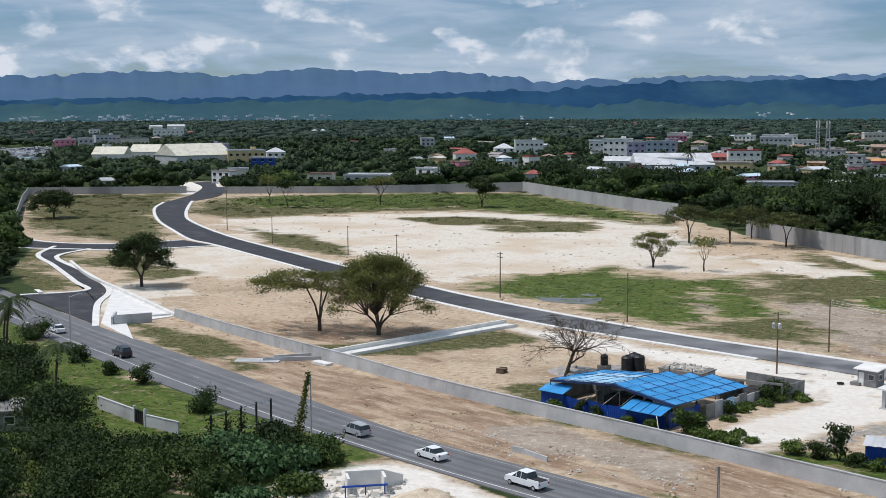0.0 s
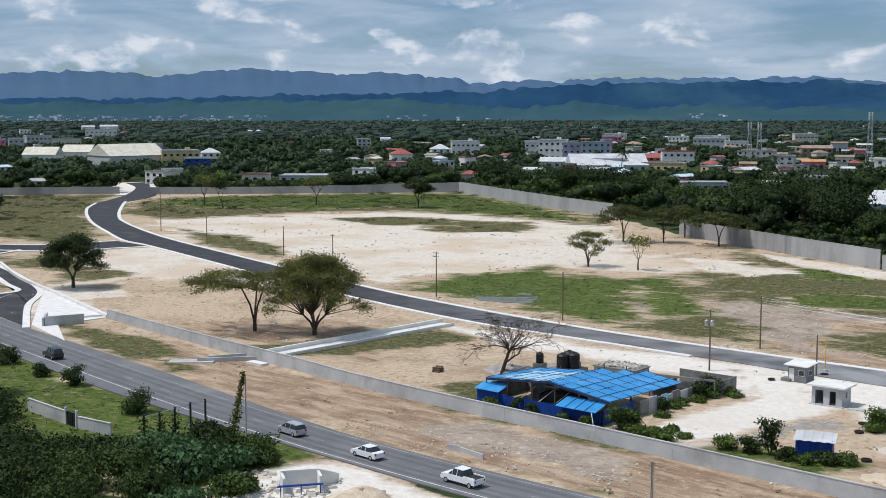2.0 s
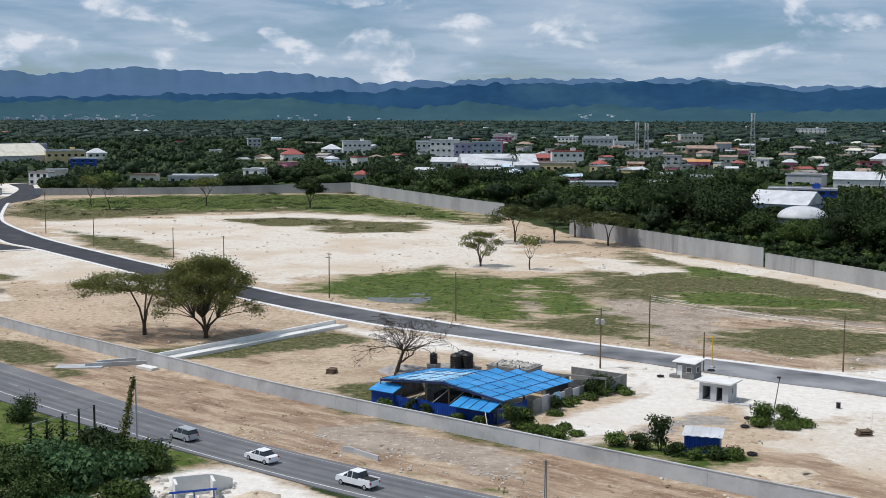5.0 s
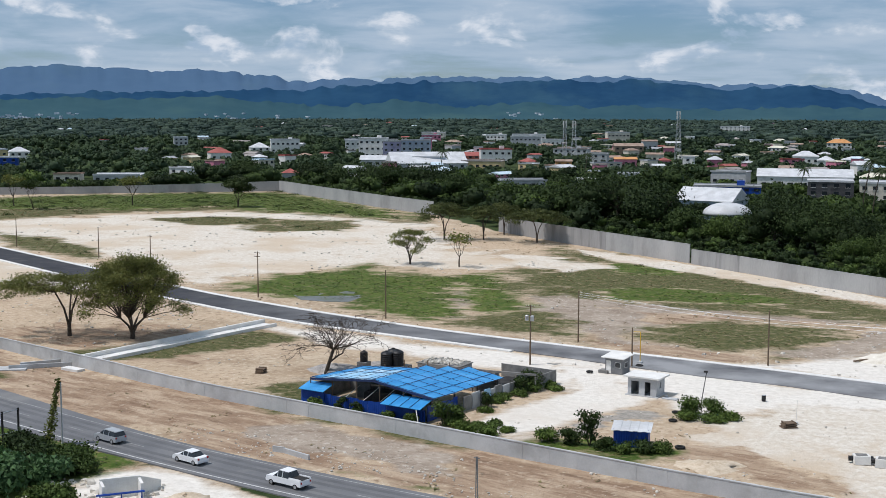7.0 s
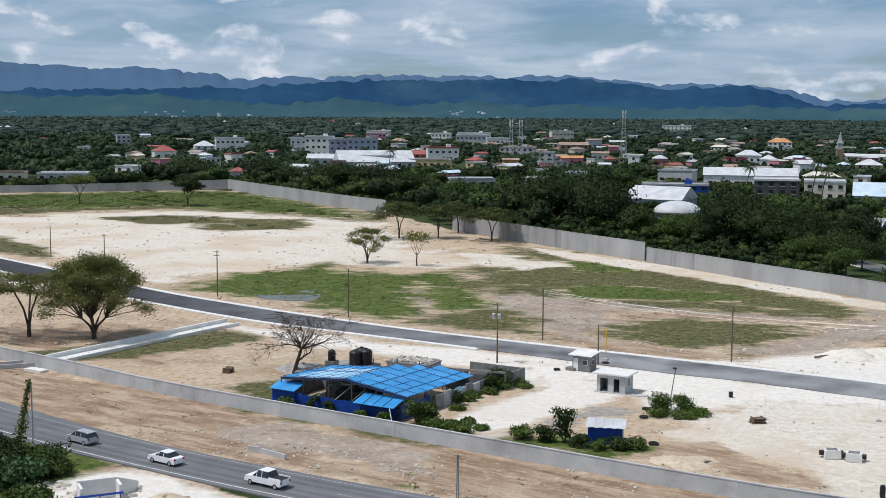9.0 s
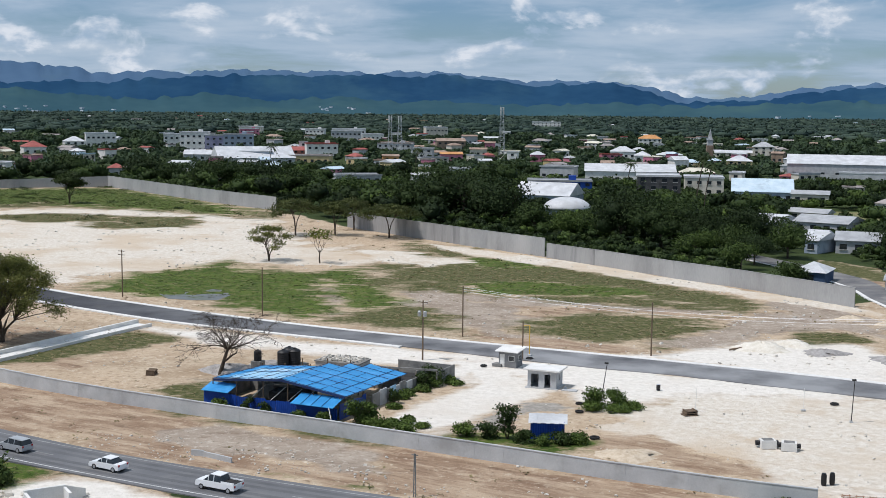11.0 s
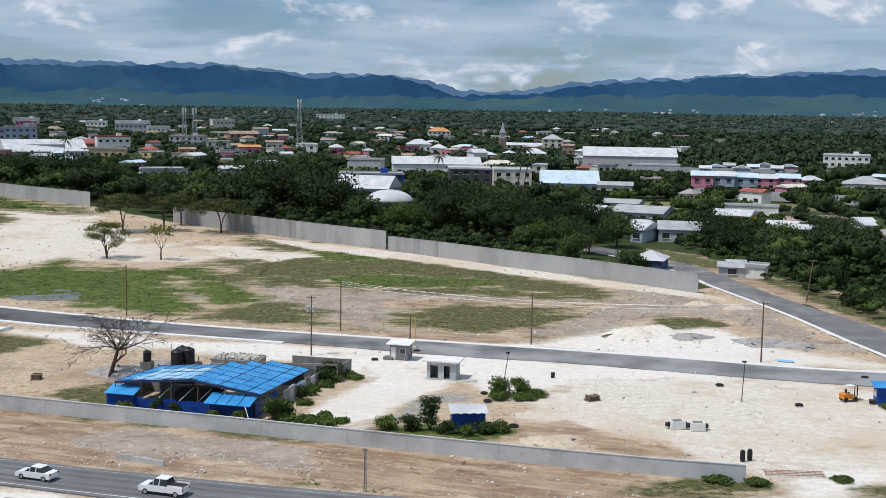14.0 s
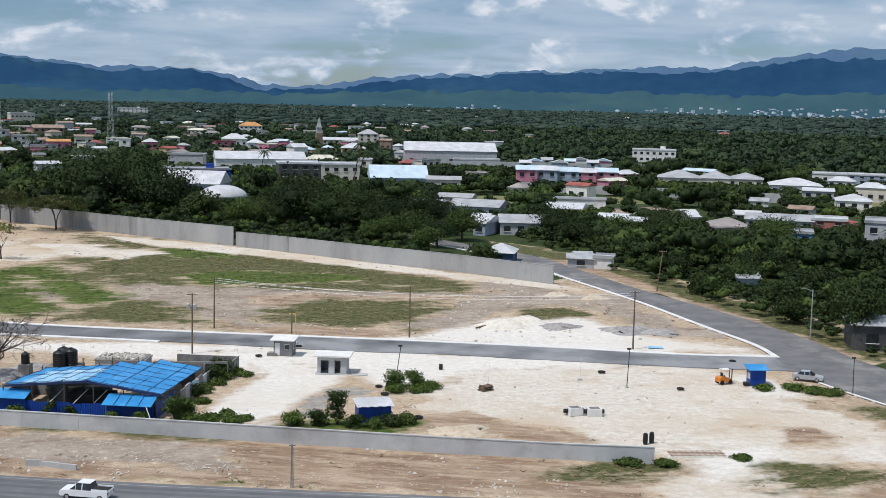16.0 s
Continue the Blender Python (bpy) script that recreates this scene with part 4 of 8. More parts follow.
    # canopy at the other corner
    part("canopy_roof", Shape().slab([(14.4, -1.3, 1.95), (20.9, -1.3, 1.95), (20.9, 1.7, 2.75), (14.4, 1.7, 2.75)], 0.06), BLUE_ROOF, root)
    for u in (16, 17.6, 19.2):
        part("batten", Shape().tube((u, -1.3, 2.0), (u, 1.7, 2.8), 0.04, n=4), PURLIN, root)
    part("canopy_wall", Shape().box(17.6, -0.1, 0, 5.8, 0.06, 1.75), BLUE_WALL, root)
    part("canopy_prop", Shape().tube((20.2, -1.2, 1.95), (21.4, -2.3, 0), 0.06, n=6), WHITE_WALL, root, "thin white leaning pole")
    for i in range(7):
        v = 0.4 + i * 1.05
        part("side_sheet", Shape().box(21.0, v + 0.5, 0, 0.06, 1.03, 2.1 - 0.12 * (i % 3)), BLUE_WALL, root)
    # side wall of concrete blocks
    for i in range(9):
        v = 7.9 + i * 2.05
        h = 2.0 - 0.05 * i + (0.25 if i % 3 == 1 else 0)
        part("side_wall_panel", Shape().box(21.9 + 0.06 * (i % 2), v + 1.0, 0, 0.18, 1.98, h, 2 * (i % 3 - 1)), CONCRETE if i % 2 else CONCRETE_DARK, root)
    part("blue_board", Shape().hexa([(22.3, 13.0, 0), (22.3, 14.6, 0), (22.36, 14.6, 0), (22.36, 13.0, 0)] + [(22.02, 13.0, 2.1), (22.02, 14.6, 2.1), (22.08, 14.6, 2.1), (22.08, 13.0, 2.1)]), BLUE_FADED, root, "pale blue leaning board")
    s = Shape()
    for k in range(16):
        a0, a1 = 2 * math.pi * k / 16, 2 * math.pi * (k + 1) / 16
        s.tube((22.55, 13.9 + 0.36 * math.cos(a0), 0.5 + 0.36 * math.sin(a0)), (22.55, 13.9 + 0.36 * math.cos(a1), 0.5 + 0.36 * math.sin(a1)), 0.13, n=6, caps=False)
    part("tyre", s, BLACK_PLASTIC, root, "black tyre leaning on the board")
    return root


build_shed()


def build_compound():
    root = thing("ruined_compound", "roofless ruin of low concrete walls and broken beams", "ruin", -22, 186, 0, -22.1)
    part("back_wall", Shape().box(-0.5, 4.6, 0, 9.4, 0.2, 2.0), CONCRETE_DARK, root)
    part("end_wall", Shape().box(4.3, 1.4, 0, 0.2, 6.4, 2.1), CONCRETE_DARK, root)
    part("inner_wall", Shape().box(0.6, 1.6, 0, 0.2, 5.4, 1.8), CONCRETE_DARK, root)
    part("beam", Shape().hexa([(-4.5, -2.4, 2.0), (4.3, -1.7, 2.2), (4.3, -1.4, 2.2), (-4.5, -2.1, 2.0), (-4.5, -2.4, 2.25), (4.3, -1.7, 2.5), (4.3, -1.4, 2.5), (-4.5, -2.1, 2.25)]), CONCRETE_DARK, root, "sagging dark beam")
    part("floor_slab", Shape().box(0, 1.4, 0.0, 8.6, 6.2, 0.12), DARK, root)
    block = thing("block_store", "low concrete block store with rubble heaped on its flat roof", "store", -33.2, 187.6, 0, -18)
    part("wall", Shape().box(0, 0, 0, 7.2, 4.2, 2.6), CONCRETE, block)
    part("roof_slab", Shape().box(0, 0, 2.6, 7.5, 4.5, 0.15), CONCRETE_DARK, block)
    rng = random.Random(3)
    s = Shape()
    for _ in range(170):
        x, y = rng.uniform(-3.3, 3.3), rng.uniform(-1.9, 1.9)
        s.box(x, y, 2.7 + 0.3 * rng.random() * (1 - abs(x) / 4), rng.uniform(0.2, 0.6), rng.uniform(0.2, 0.5), rng.uniform(0.12, 0.35), rng.uniform(0, 180), 0.8)
    part("rubble", s, ROCK, block, "heap of grey broken blocks")
    part("low_wall", Shape().box(6.4, 1.2, 0, 4.6, 0.2, 2.0, 0).box(8.6, 0.2, 0, 0.2, 2.2, 1.9), CONCRETE_DARK, block)


build_compound()


def build_tank(x, y, z, r, h):
    root = thing("water_tank", "black ribbed plastic water tank on a block platform", "water tank", x, y, z, 0, "water tanks behind the shed")
    prof = [(r, 0)]
    for k in range(6):
        a = k / 6 * h * 0.82
        prof += [(r, a + 0.03), (r * 0.97, a + h * 0.04), (r * 0.97, a + h * 0.09), (r, a + h * 0.11)]
    prof += [(r, h * 0.84), (r * 0.75, h * 0.94), (r * 0.3, h)]
    part("tank_body", Shape().lathe(0, 0, prof, 18), BLACK_PLASTIC, root, smooth=False)
    part("lid", Shape().lathe(0, 0, [(r * 0.26, h), (r * 0.26, h + 0.09), (r * 0.1, h + 0.12)], 12), BLACK_PLASTIC, root)


build_tank(-42.2, 187.0, 1.9, 0.95, 2.3)
build_tank(-40.6, 187.6, 1.9, 0.95, 2.45)
build_tank(-41.6, 188.9, 1.9, 0.95, 2.4)
solo("tank_platform", Shape().box(-41.4, 187.8, 0, 4.6, 3.8, 1.9, -18), CONCRETE_DARK, "low concrete block platform under black tanks", "platform")
build_tank(-47.0, 191.5, 1.5, 0.62, 1.7)
solo("tank_stand", Shape().box(-47.0, 191.5, 0, 1.6, 1.6, 1.5, -18), CONCRETE_DARK, "small block stand under a tank", "platform")


# ---- guard houses, hut, kiosk ----
def build_guardhouses():
    g = thing("guard_house", "small grey and white guard house with a pale slab roof", "guard house", -7.6, 198.4, 0, -24)
    part("wall", Shape().box(0, 0, 0, 3.0, 2.5, 2.55), SLATE_WALL, g)
    part("roof_slab", Shape().slab([(-2.0, -1.8, 2.62), (2.0, -1.8, 2.62), (2.0, 1.8, 2.95), (-2.0, 1.8, 2.95)], 0.12), CONCRETE_PALE, g, "pale sloping roof slab")
    part("door", Shape().box(-0.9, -1.28, 0.05, 0.8, 0.05, 2.0), WHITE_WALL, g, "white door")
    w = part("window", Shape().box(0.7, -1.275, 1.0, 1.0, 0.05, 0.9), WHITE_WALL, g)
    part("pane", Shape().box(0.7, -1.31, 1.08, 0.84, 0.03, 0.74), GLASS, w)
    w = part("window", Shape().box(1.525, 0, 1.0, 0.05, 1.0, 0.9), WHITE_WALL, g)
    part("pane", Shape().box(1.56, 0, 1.08, 0.03, 0.84, 0.74), GLASS, w)
    part("step", Shape().box(-1.7, -1.0, 0, 1.6, 1.4, 0.45), CONCRETE_DARK, g)
    g = thing("gate_house", "unfinished grey block gate house with two dark doorways", "guard house", -2.6, 184.2, 0, -20)
    for q in ((-1.95, -1.5, 0, 0.5, 0.2, 2.1), (-0.05, -1.5, 0, 0.9, 0.2, 2.1), (1.75, -1.5, 0, 0.9, 0.2, 2.1), (0, -1.5, 2.1, 4.4, 0.2, 0.55), (-2.1, 0, 0, 0.2, 2.8, 2.65), (0, 1.5, 0, 4.4, 0.2, 2.65),
              (2.1, 0, 0, 0.2, 2.8, 1.1), (2.1, -0.85, 1.1, 0.2, 1.1, 0.9), (2.1, 0.85, 1.1, 0.2, 1.1, 0.9), (2.1, 0, 2.0, 0.2, 2.8, 0.65)):
        part("wall_block", Shape().box(*q), GREY_WALL, g)
    part("inner_wall", Shape().box(0, 0.2, 0, 0.15, 2.4, 2.6), CONCRETE_DARK, g)
    part("roof_slab", Shape().box(0, 0, 2.65, 5.6, 4.2, 0.22), CONCRETE_PALE, g, "pale overhanging roof slab")
    part("floor_slab", Shape().box(0, 0, -0.1, 5.0, 3.8, 0.2), CONCRETE, g)
    part("footing", Shape().box(4.2, -1.2, 0, 2.2, 1.2, 0.12).box(3.4, -0.7, 0.0, 0.3, 0.5, 0.35), CONCRETE, g)
    h = thing("site_hut", "blue corrugated metal hut with a pale tilted roof", "hut", -3.3, 155.6, 0, -3)
    for side, y in (("front_wall", -1.4), ("back_wall", 1.4)):
        s = Shape().ribbed(-2.1, 2.1, y, 0, 2.05)
        part(side, s, BLUE_WALL, h)
    part("side_wall", Shape().box(-2.1, 0, 0, 0.06, 2.7, 2.2), BLUE_WALL, h)
    part("side_wall", Shape().box(2.1, 0, 0, 0.06, 2.7, 2.2), BLUE_WALL, h)
    for k in range(9):
        x = -2.4 + k * 0.54
        part("roof_sheet", Shape().slab([(x, -1.8, 2.12 + 0.05 * (k % 2)), (x + 0.56, -1.8, 2.12 + 0.05 * (k % 2)), (x + 0.56, 1.8, 2.5 + 0.05 * (k % 2)), (x, 1.8, 2.5 + 0.05 * (k % 2))], 0.05), PALE_ROOF, h, "pale weathered metal roof sheet")
    k = thing("kiosk", "bright blue wooden kiosk with a sloping blue roof", "kiosk", 57.5, 163.9, 0, -14)
    part("wall", Shape().box(0, 0, 0.1, 2.3, 2.1, 2.3), BLUE_WALL, k)
    part("roof", Shape().slab([(-1.6, -1.5, 2.5), (1.6, -1.5, 2.5), (1.6, 1.5, 2.85), (-1.6, 1.5, 2.85)], 0.07), BLUE_ROOF, k)
    w = part("hatch", Shape().box(-1.17, -0.2, 1.0, 0.05, 1.1, 0.9), WHITE_WALL, k, "pale serving hatch")
    part("door", Shape().box(0.5, -1.07, 0.1, 0.8, 0.05, 1.9), BLUE_WALL, k)
    part("step", Shape().box(-1.6, -0.6, 0, 0.8, 0.9, 0.5), DARK, k)


build_guardhouses()


# ---- poles ----
def utility_pole(x, y, h, lean=(0, 0), arms=1, label="brown timber utility pole with a crossarm", drum=False, group="utility poles along the estate road"):
    root = thing("utility_pole", label, "utility pole", x, y, 0, -23, group)
    top = (lean[0], lean[1], h)
    part("shaft", Shape().tube((0, 0, -0.3), top, 0.15, 0.10, 8), WOOD_POLE, root)
    for k in range(arms):
        z = h - 0.35 - k * 0.8
        arm = part("crossarm", Shape().box(lean[0], lean[1] - 0.12, z, 1.7, 0.1, 0.12), WOOD_POLE, root)
        for u in (-0.75, -0.3, 0.3, 0.75):
            part("insulator", Shape().lathe(lean[0] + u, lean[1] - 0.12, [(0.04, z + 0.12), (0.06, z + 0.2), (0.03, z + 0.28)], 8), CONCRETE_PALE, arm)
    if drum:
        for u in (-0.5, 0.5):
            part("transformer", Shape().lathe(lean[0] + u, lean[1] - 0.3, [(0.26, h - 2.6), (0.3, h - 2.5), (0.3, h - 1.8), (0.2, h - 1.7)], 12), STEEL, root, "grey pole transformer")
    return root


for x, y, h, a, d in ((-21.9, 202, 9.8, 1, True), (-16, 223.3, 9.2, 0, False), (16, 209, 9.0, 0, False), (-89.4, 262, 10.1, 2, False), (-55.5, 240.8, 9.6, 0, False),
                      (-192.4, 341.7, 8.7, 0, False), (-157, 322.9, 8.4, 0, False), (-136.9, 312.1, 7.7, 1, False), (50.7, 192.3, 10.0, 1, False), (-228.9, 374.6, 14, 1, False)):
    utility_pole(x, y, h, (0, 0), a, "brown timber utility pole with grey transformers" if d else ("brown timber utility pole with a crossarm" if a else "plain brown timber pole"), d)
utility_pole(84.4, 251.9, 9.0, (1.0, 0.6), 1, "pale leaning timber pole beside the side road", False, "poles along the side road")
utility_pole(-5.6, 203.5, 6.4, (0, 0), 0, "dark timber pole behind the gate house")


def lamp_pole(x, y, h, lean, label):
    root = thing("lamp_pole", label, "lamp pole", x, y, 0, 0, "lamp poles on the site")
    part("shaft", Shape().tube((0, 0, -0.2), (lean, 0, h), 0.07, 0.05, 8), DARK, root)
    part("lamp_head", Shape().box(lean - 0.1, -0.05, h - 0.05, 0.55, 0.3, 0.22), DARK, root)
    part("base", Shape().box(0, 0, 0, 0.35, 0.35, 0.25), CONCRETE, root)


lamp_pole(5.1, 176.5, 5.2, 0.75, "thin dark leaning lamp pole in weeds")
lamp_pole(37.4, 166, 5.7, 0.25, "thin dark lamp pole on bare ground")
lamp_pole(68.3, 155.2, 5.4, -0.1, "thin dark lamp pole at the junction kerb")


def street_lamp(x, y, h, rz):
    root = thing("street_lamp", "grey metal street lamp with a curved arm", "street lamp", x, y, 0, rz, "street lamps")
    part("shaft", Shape().tube((0, 0, -0.2), (0, 0, h), 0.13, 0.09, 8), STEEL, root)
    part("arm", Shape().tube((0, 0, h - 0.3), (1.6, 0, h + 0.3), 0.05, n=6), STEEL, root)
    part("lamp_head", Shape().box(1.9, 0, h + 0.24, 0.8, 0.28, 0.14), STEEL, root)


street_lamp(86.5, 194.6, 9.0, 180)
street_lamp(-143.8, 183.9, 8.4, 30)


def roadside_posts():
    root = thing("lattice_pole", "short grey concrete lattice pole beside the highway", "pole", -18.4, 129.7, 0, -20)
    s = Shape().tube((-0.12, 0, -0.2), (-0.06, 0, 4.7), 0.06, n=6).tube((0.12, 0, -0.2), (0.06, 0, 4.7), 0.06, n=6)
    for k in range(9):
        s.box(0, 0, 0.3 + k * 0.5, 0.24, 0.08, 0.07)
    part("shaft", s, CONCRETE_DARK, root)
    part("crossarm", Shape().box(0, 0, 4.5, 0.7, 0.1, 0.1), CONCRETE_DARK, root)
    root = thing("height_barrier", "slim yellow height barrier beside the estate road", "barrier", -4.4, 206.5, 0, -23)
    part("post", Shape().tube((0, 0, 0), (0, 0, 5.2), 0.07, n=6), YELLOW, root)
    part("arm", Shape().tube((-1.2, 0, 5.1), (0, 0, 5.2), 0.05, n=6), YELLOW, root)
    part("base", Shape().box(0, 0, 0, 0.7, 0.7, 0.35), CONCRETE, root)


roadside_posts()


# ---- cables of the power line across the site ----
def cables():
    root = thing("power_cable", "thin pale power cables sagging over the field", "cable")
    for k, z in enumerate((8.6, 8.2, 9.0)):
        a, b = Vector((-16, 223.3, z)), Vector((50.7, 192.3, z + 0.6))
        pts = []
        for i in range(17):
            t = i / 16
            p = a.lerp(b, t)
            p.z -= 4 * t * (1 - t) * (1.2 + 0.2 * k)
            pts.append(p)
        ring = ((0, 0.02), (-0.017, -0.01), (0.017, -0.01))
        v = [(p.x + 0.42 * u, p.y + 0.91 * u, p.z + w) for p in pts for u, w in ring]
        f = [(3 * i + j, 3 * i + (j + 1) % 3, 3 * i + 3 + (j + 1) % 3, 3 * i + 3 + j) for i in range(16) for j in range(3)]
        part("strand", Shape().add(v, f), STEEL, root)


cables()


# ---- drain between the plots, culverts ----
def drain():
    def strip(name, a, b, w, z0, z1, mat, label):
        l = math.hypot(b[0] - a[0], b[1] - a[1])
        rz = math.degrees(math.atan2(b[1] - a[1], b[0] - a[0]))
        return solo(name, Shape().box((a[0] + b[0]) / 2, (a[1] + b[1]) / 2, z0, l, w, z1 - z0, rz), mat, label, "wall", kind="structure")
    strip("wall_drain_west", (-95, 190.5), (-77.3, 231), 0.5, -0.3, 0.75, CONCRETE_PALE, "pale concrete drain wall with a broad coping")
    strip("wall_drain_east", (-91.5, 188.5), (-74, 228.5), 0.4, -0.3, 0.5, CONCRETE_PALE, "grey concrete drain wall")
    strip("floor_drain", (-93.3, 189.5), (-75.7, 229.8), 3.4, -0.2, 0.06, CONCRETE_PALE, "pale concrete floor of a drain")
    strip("wall_outfall_a", (-101.5, 183.0), (-95.5, 188.2), 0.3, -0.3, 0.7, CONCRETE, "low grey wing wall of a drain outfall")
    strip("wall_outfall_b", (-102.5, 181.2), (-93.5, 186), 0.3, -0.3, 0.6, CONCRETE, "low grey wing wall of a drain outfall")
    strip("outfall_apron", (-107, 180), (-100, 182.5), 3.0, -0.2, 0.1, CONCRETE, "pale concrete apron of a drain outfall")
    strip("cover_slab", (-94, 183.5), (-90.5, 182), 1.6, -0.1, 0.3, CONCRETE_PALE, "pale concrete slab beside the boundary wall")
    strip("wall_verge_a", (-45.8, 143.6), (-44.2, 143.2), 0.25, -0.2, 0.7, CONCRETE, "low concrete headwall on the verge")
    strip("wall_verge_b", (-44.4, 143.3), (-40.4, 140.8), 0.25, -0.2, 0.6, CONCRETE, "low concrete headwall on the verge")
    strip("wall_gate_a", (-151, 207), (-147.5, 201), 0.4, -0.2, 1.7, CONCRETE, "grey concrete culvert headwall by the gateway")
    strip("wall_gate_b", (-147.5, 201.5), (-142.5, 207), 0.35, -0.2, 1.9, CONCRETE, "grey concrete culvert wing wall by the gateway")
    strip("wall_gate_c", (-151, 207), (-143.5, 214.8), 0.5, -0.2, 0.5, CONCRETE_PALE, "pale concrete retaining kerb by the gateway")
    c = smooth_line([(-219.5, 279.5), (-196, 257), (-174.9, 240.3), (-156.3, 225.5), (-141.5, 213.6)], 3)
    solo("wall_kerb_west", band(offset(c, 0.35), offset(c, -0.35), -0.3, 0.75), CONCRETE_PALE, "low pale concrete retaining wall by the gateway", "wall", kind="structure")
    b = thing("gateway_block", "low concrete kerb inlet with black patches for openings", "inlet", -190, 231, 0, -40)
    part("body", Shape().box(0, 0, 0, 5.5, 1.0, 0.5), CONCRETE_PALE, b)
    # Each opening is a dark box on the solid face, its inner shade as colour.
    for u in (-1.7, 0, 1.7):
        part("opening", Shape().box(u, -0.48, 0.1, 1.2, 0.1, 0.3), DARK, b)


drain()


# ---- town ----
def paint(name, low, high, rough=0.8):
    return material(name, low, high, rough, 0.3, 3, 0.05, stain=tuple(c * 0.75 for c in low))


PINK_WALL = paint("pink_paint", (0.50, 0.16, 0.24), (0.62, 0.26, 0.33))
RED_WALL = paint("red_paint", (0.30, 0.10, 0.08), (0.42, 0.17, 0.13))
OCHRE_WALL = paint("ochre_paint", (0.50, 0.38, 0.20), (0.62, 0.50, 0.28))
YELLOW_WALL = paint("yellow_wall_paint", (0.60, 0.42, 0.06), (0.72, 0.54, 0.12))
VIOLET_WALL = paint("violet_paint", (0.28, 0.26, 0.40), (0.45, 0.43, 0.55))
BLUEGREY_WALL = paint("blue_grey_paint", (0.26, 0.32, 0.40), (0.42, 0.48, 0.55))
CREAM_WALL = paint("cream_paint", (0.55, 0.50, 0.42), (0.70, 0.65, 0.56))
BROWN_WALL = paint("brown_paint", (0.20, 0.14, 0.10), (0.32, 0.24, 0.18))
SKY_WALL = paint("sky_paint", (0.10, 0.30, 0.58), (0.18, 0.40, 0.68))
NAVY_WALL = paint("navy_paint", (0.03, 0.06, 0.12), (0.06, 0.10, 0.18))
DARK_WALL = paint("dark_glazing", (0.05, 0.05, 0.055), (0.12, 0.115, 0.11), 0.5)
BRICK_WALL = paint("dark_brick", (0.10, 0.05, 0.04), (0.17, 0.09, 0.07))
RED_ROOF = paint("red_roof", (0.26, 0.07, 0.06), (0.40, 0.13, 0.11))
ORANGE_ROOF = paint("orange_roof", (0.48, 0.22, 0.08), (0.60, 0.32, 0.14))
GREY_ROOF = paint("grey_roof", (0.30, 0.31, 0.32), (0.44, 0.45, 0.46))
GREYBROWN_ROOF = paint("grey_brown_roof", (0.25, 0.22, 0.21), (0.36, 0.33, 0.31))
CREAM_ROOF = paint("cream_roof", (0.55, 0.52, 0.42), (0.70, 0.67, 0.56))
RUST_ROOF = paint("rusted_roof", (0.22, 0.15, 0.11), (0.40, 0.30, 0.24))
BLUEPALE_ROOF = paint("pale_blue_roof", (0.42, 0.54, 0.62), (0.58, 0.68, 0.74))
FOOTPRINTS = []
PANES = {}


def building(x, y, w, d, h, rz, roof, wall, roof_mat, storeys, label):
    FOOTPRINTS.append((x, y, w, d, h))
    root = thing("building", label, "building", x, y, 0, rz, "buildings of the town")
    rise = {"flat": 0.0, "hall": 0.24 * d, "gable": min(0.16 * d, 0.4 * h), "hip": min(0.28 * min(w, d), 0.5 * h)}[roof]
    e = max(2.2, h - rise * 0.6)
    part("wall", Shape().box(0, 0, -0.3, w, d, e + 0.3), wall, root)
    o = 0.5
    if roof == "flat":
        part("roof", Shape().box(0, 0, e, w + 0.6, d + 0.6, 0.35).box(0, -d / 2 - 0.2, e + 0.35, w + 0.6, 0.2, 0.5).box(0, d / 2 + 0.2, e + 0.35, w + 0.6, 0.2, 0.5), roof_mat, root)
        if w > 20 and storeys > 1:
            part("roof_box", Shape().box(w * 0.2, d * 0.1, e + 0.35, 3.5, 3.5, 2.2), wall, root)
    elif roof in ("gable", "hall"):
        r, hw, hd = Shape(), w / 2 + o, d / 2 + o
        r.add([(-hw, -hd, e), (hw, -hd, e), (hw, 0, e + rise), (-hw, 0, e + rise), (hw, hd, e), (-hw, hd, e),
               (-hw, -hd, e - 0.12), (hw, -hd, e - 0.12), (hw, hd, e - 0.12), (-hw, hd, e - 0.12)],
              [(0, 1, 2, 3), (3, 2, 4, 5), (6, 7, 1, 0), (8, 9, 5, 4), (9, 8, 7, 6), (7, 8, 4, 2, 1), (9, 6, 0, 3, 5)])
        part("roof", r, roof_mat, root)
    else:
        hw, hd = w / 2 + o, d / 2 + o
        k = max(0.3, hw - hd) if hw > hd else 0.3
        v = [(-hw, -hd, e), (hw, -hd, e), (hw, hd, e), (-hw, hd, e), (-k, 0, e + rise), (k, 0, e + rise)]
        part("roof", Shape().add(v, [(0, 1, 5, 4), (1, 2, 5), (2, 3, 4, 5), (3, 0, 4), (3, 2, 1, 0)]), roof_mat, root)
    n = max(1, min(7, int(w / 4.2)))
    if h < 3.0 or d < 3:
        return root
    for s in range(storeys):
        sh = e / storeys
        ww, wh = min(2.0, w / n * 0.5), min(1.6, sh * 0.5)
        key = (round(ww, 1), round(wh, 1))
        if key not in PANES:
            PANES[key] = (Shape().box(0, 0, 0, ww, 0.16, wh).mesh("window", GLASS), Shape().box(0, -0.06, -0.12, ww + 0.3, 0.3, 0.12).mesh("sill", CONCRETE_PALE))
        for i in range(n):
            win = part("window", PANES[key][0], GLASS, root)
            win.matrix_basis = pose((i + 0.5) / n * w - w / 2, -d / 2 - 0.04, s * sh + sh * 0.3)
            if n < 5:
                part("sill", PANES[key][1], CONCRETE_PALE, win)
    return root


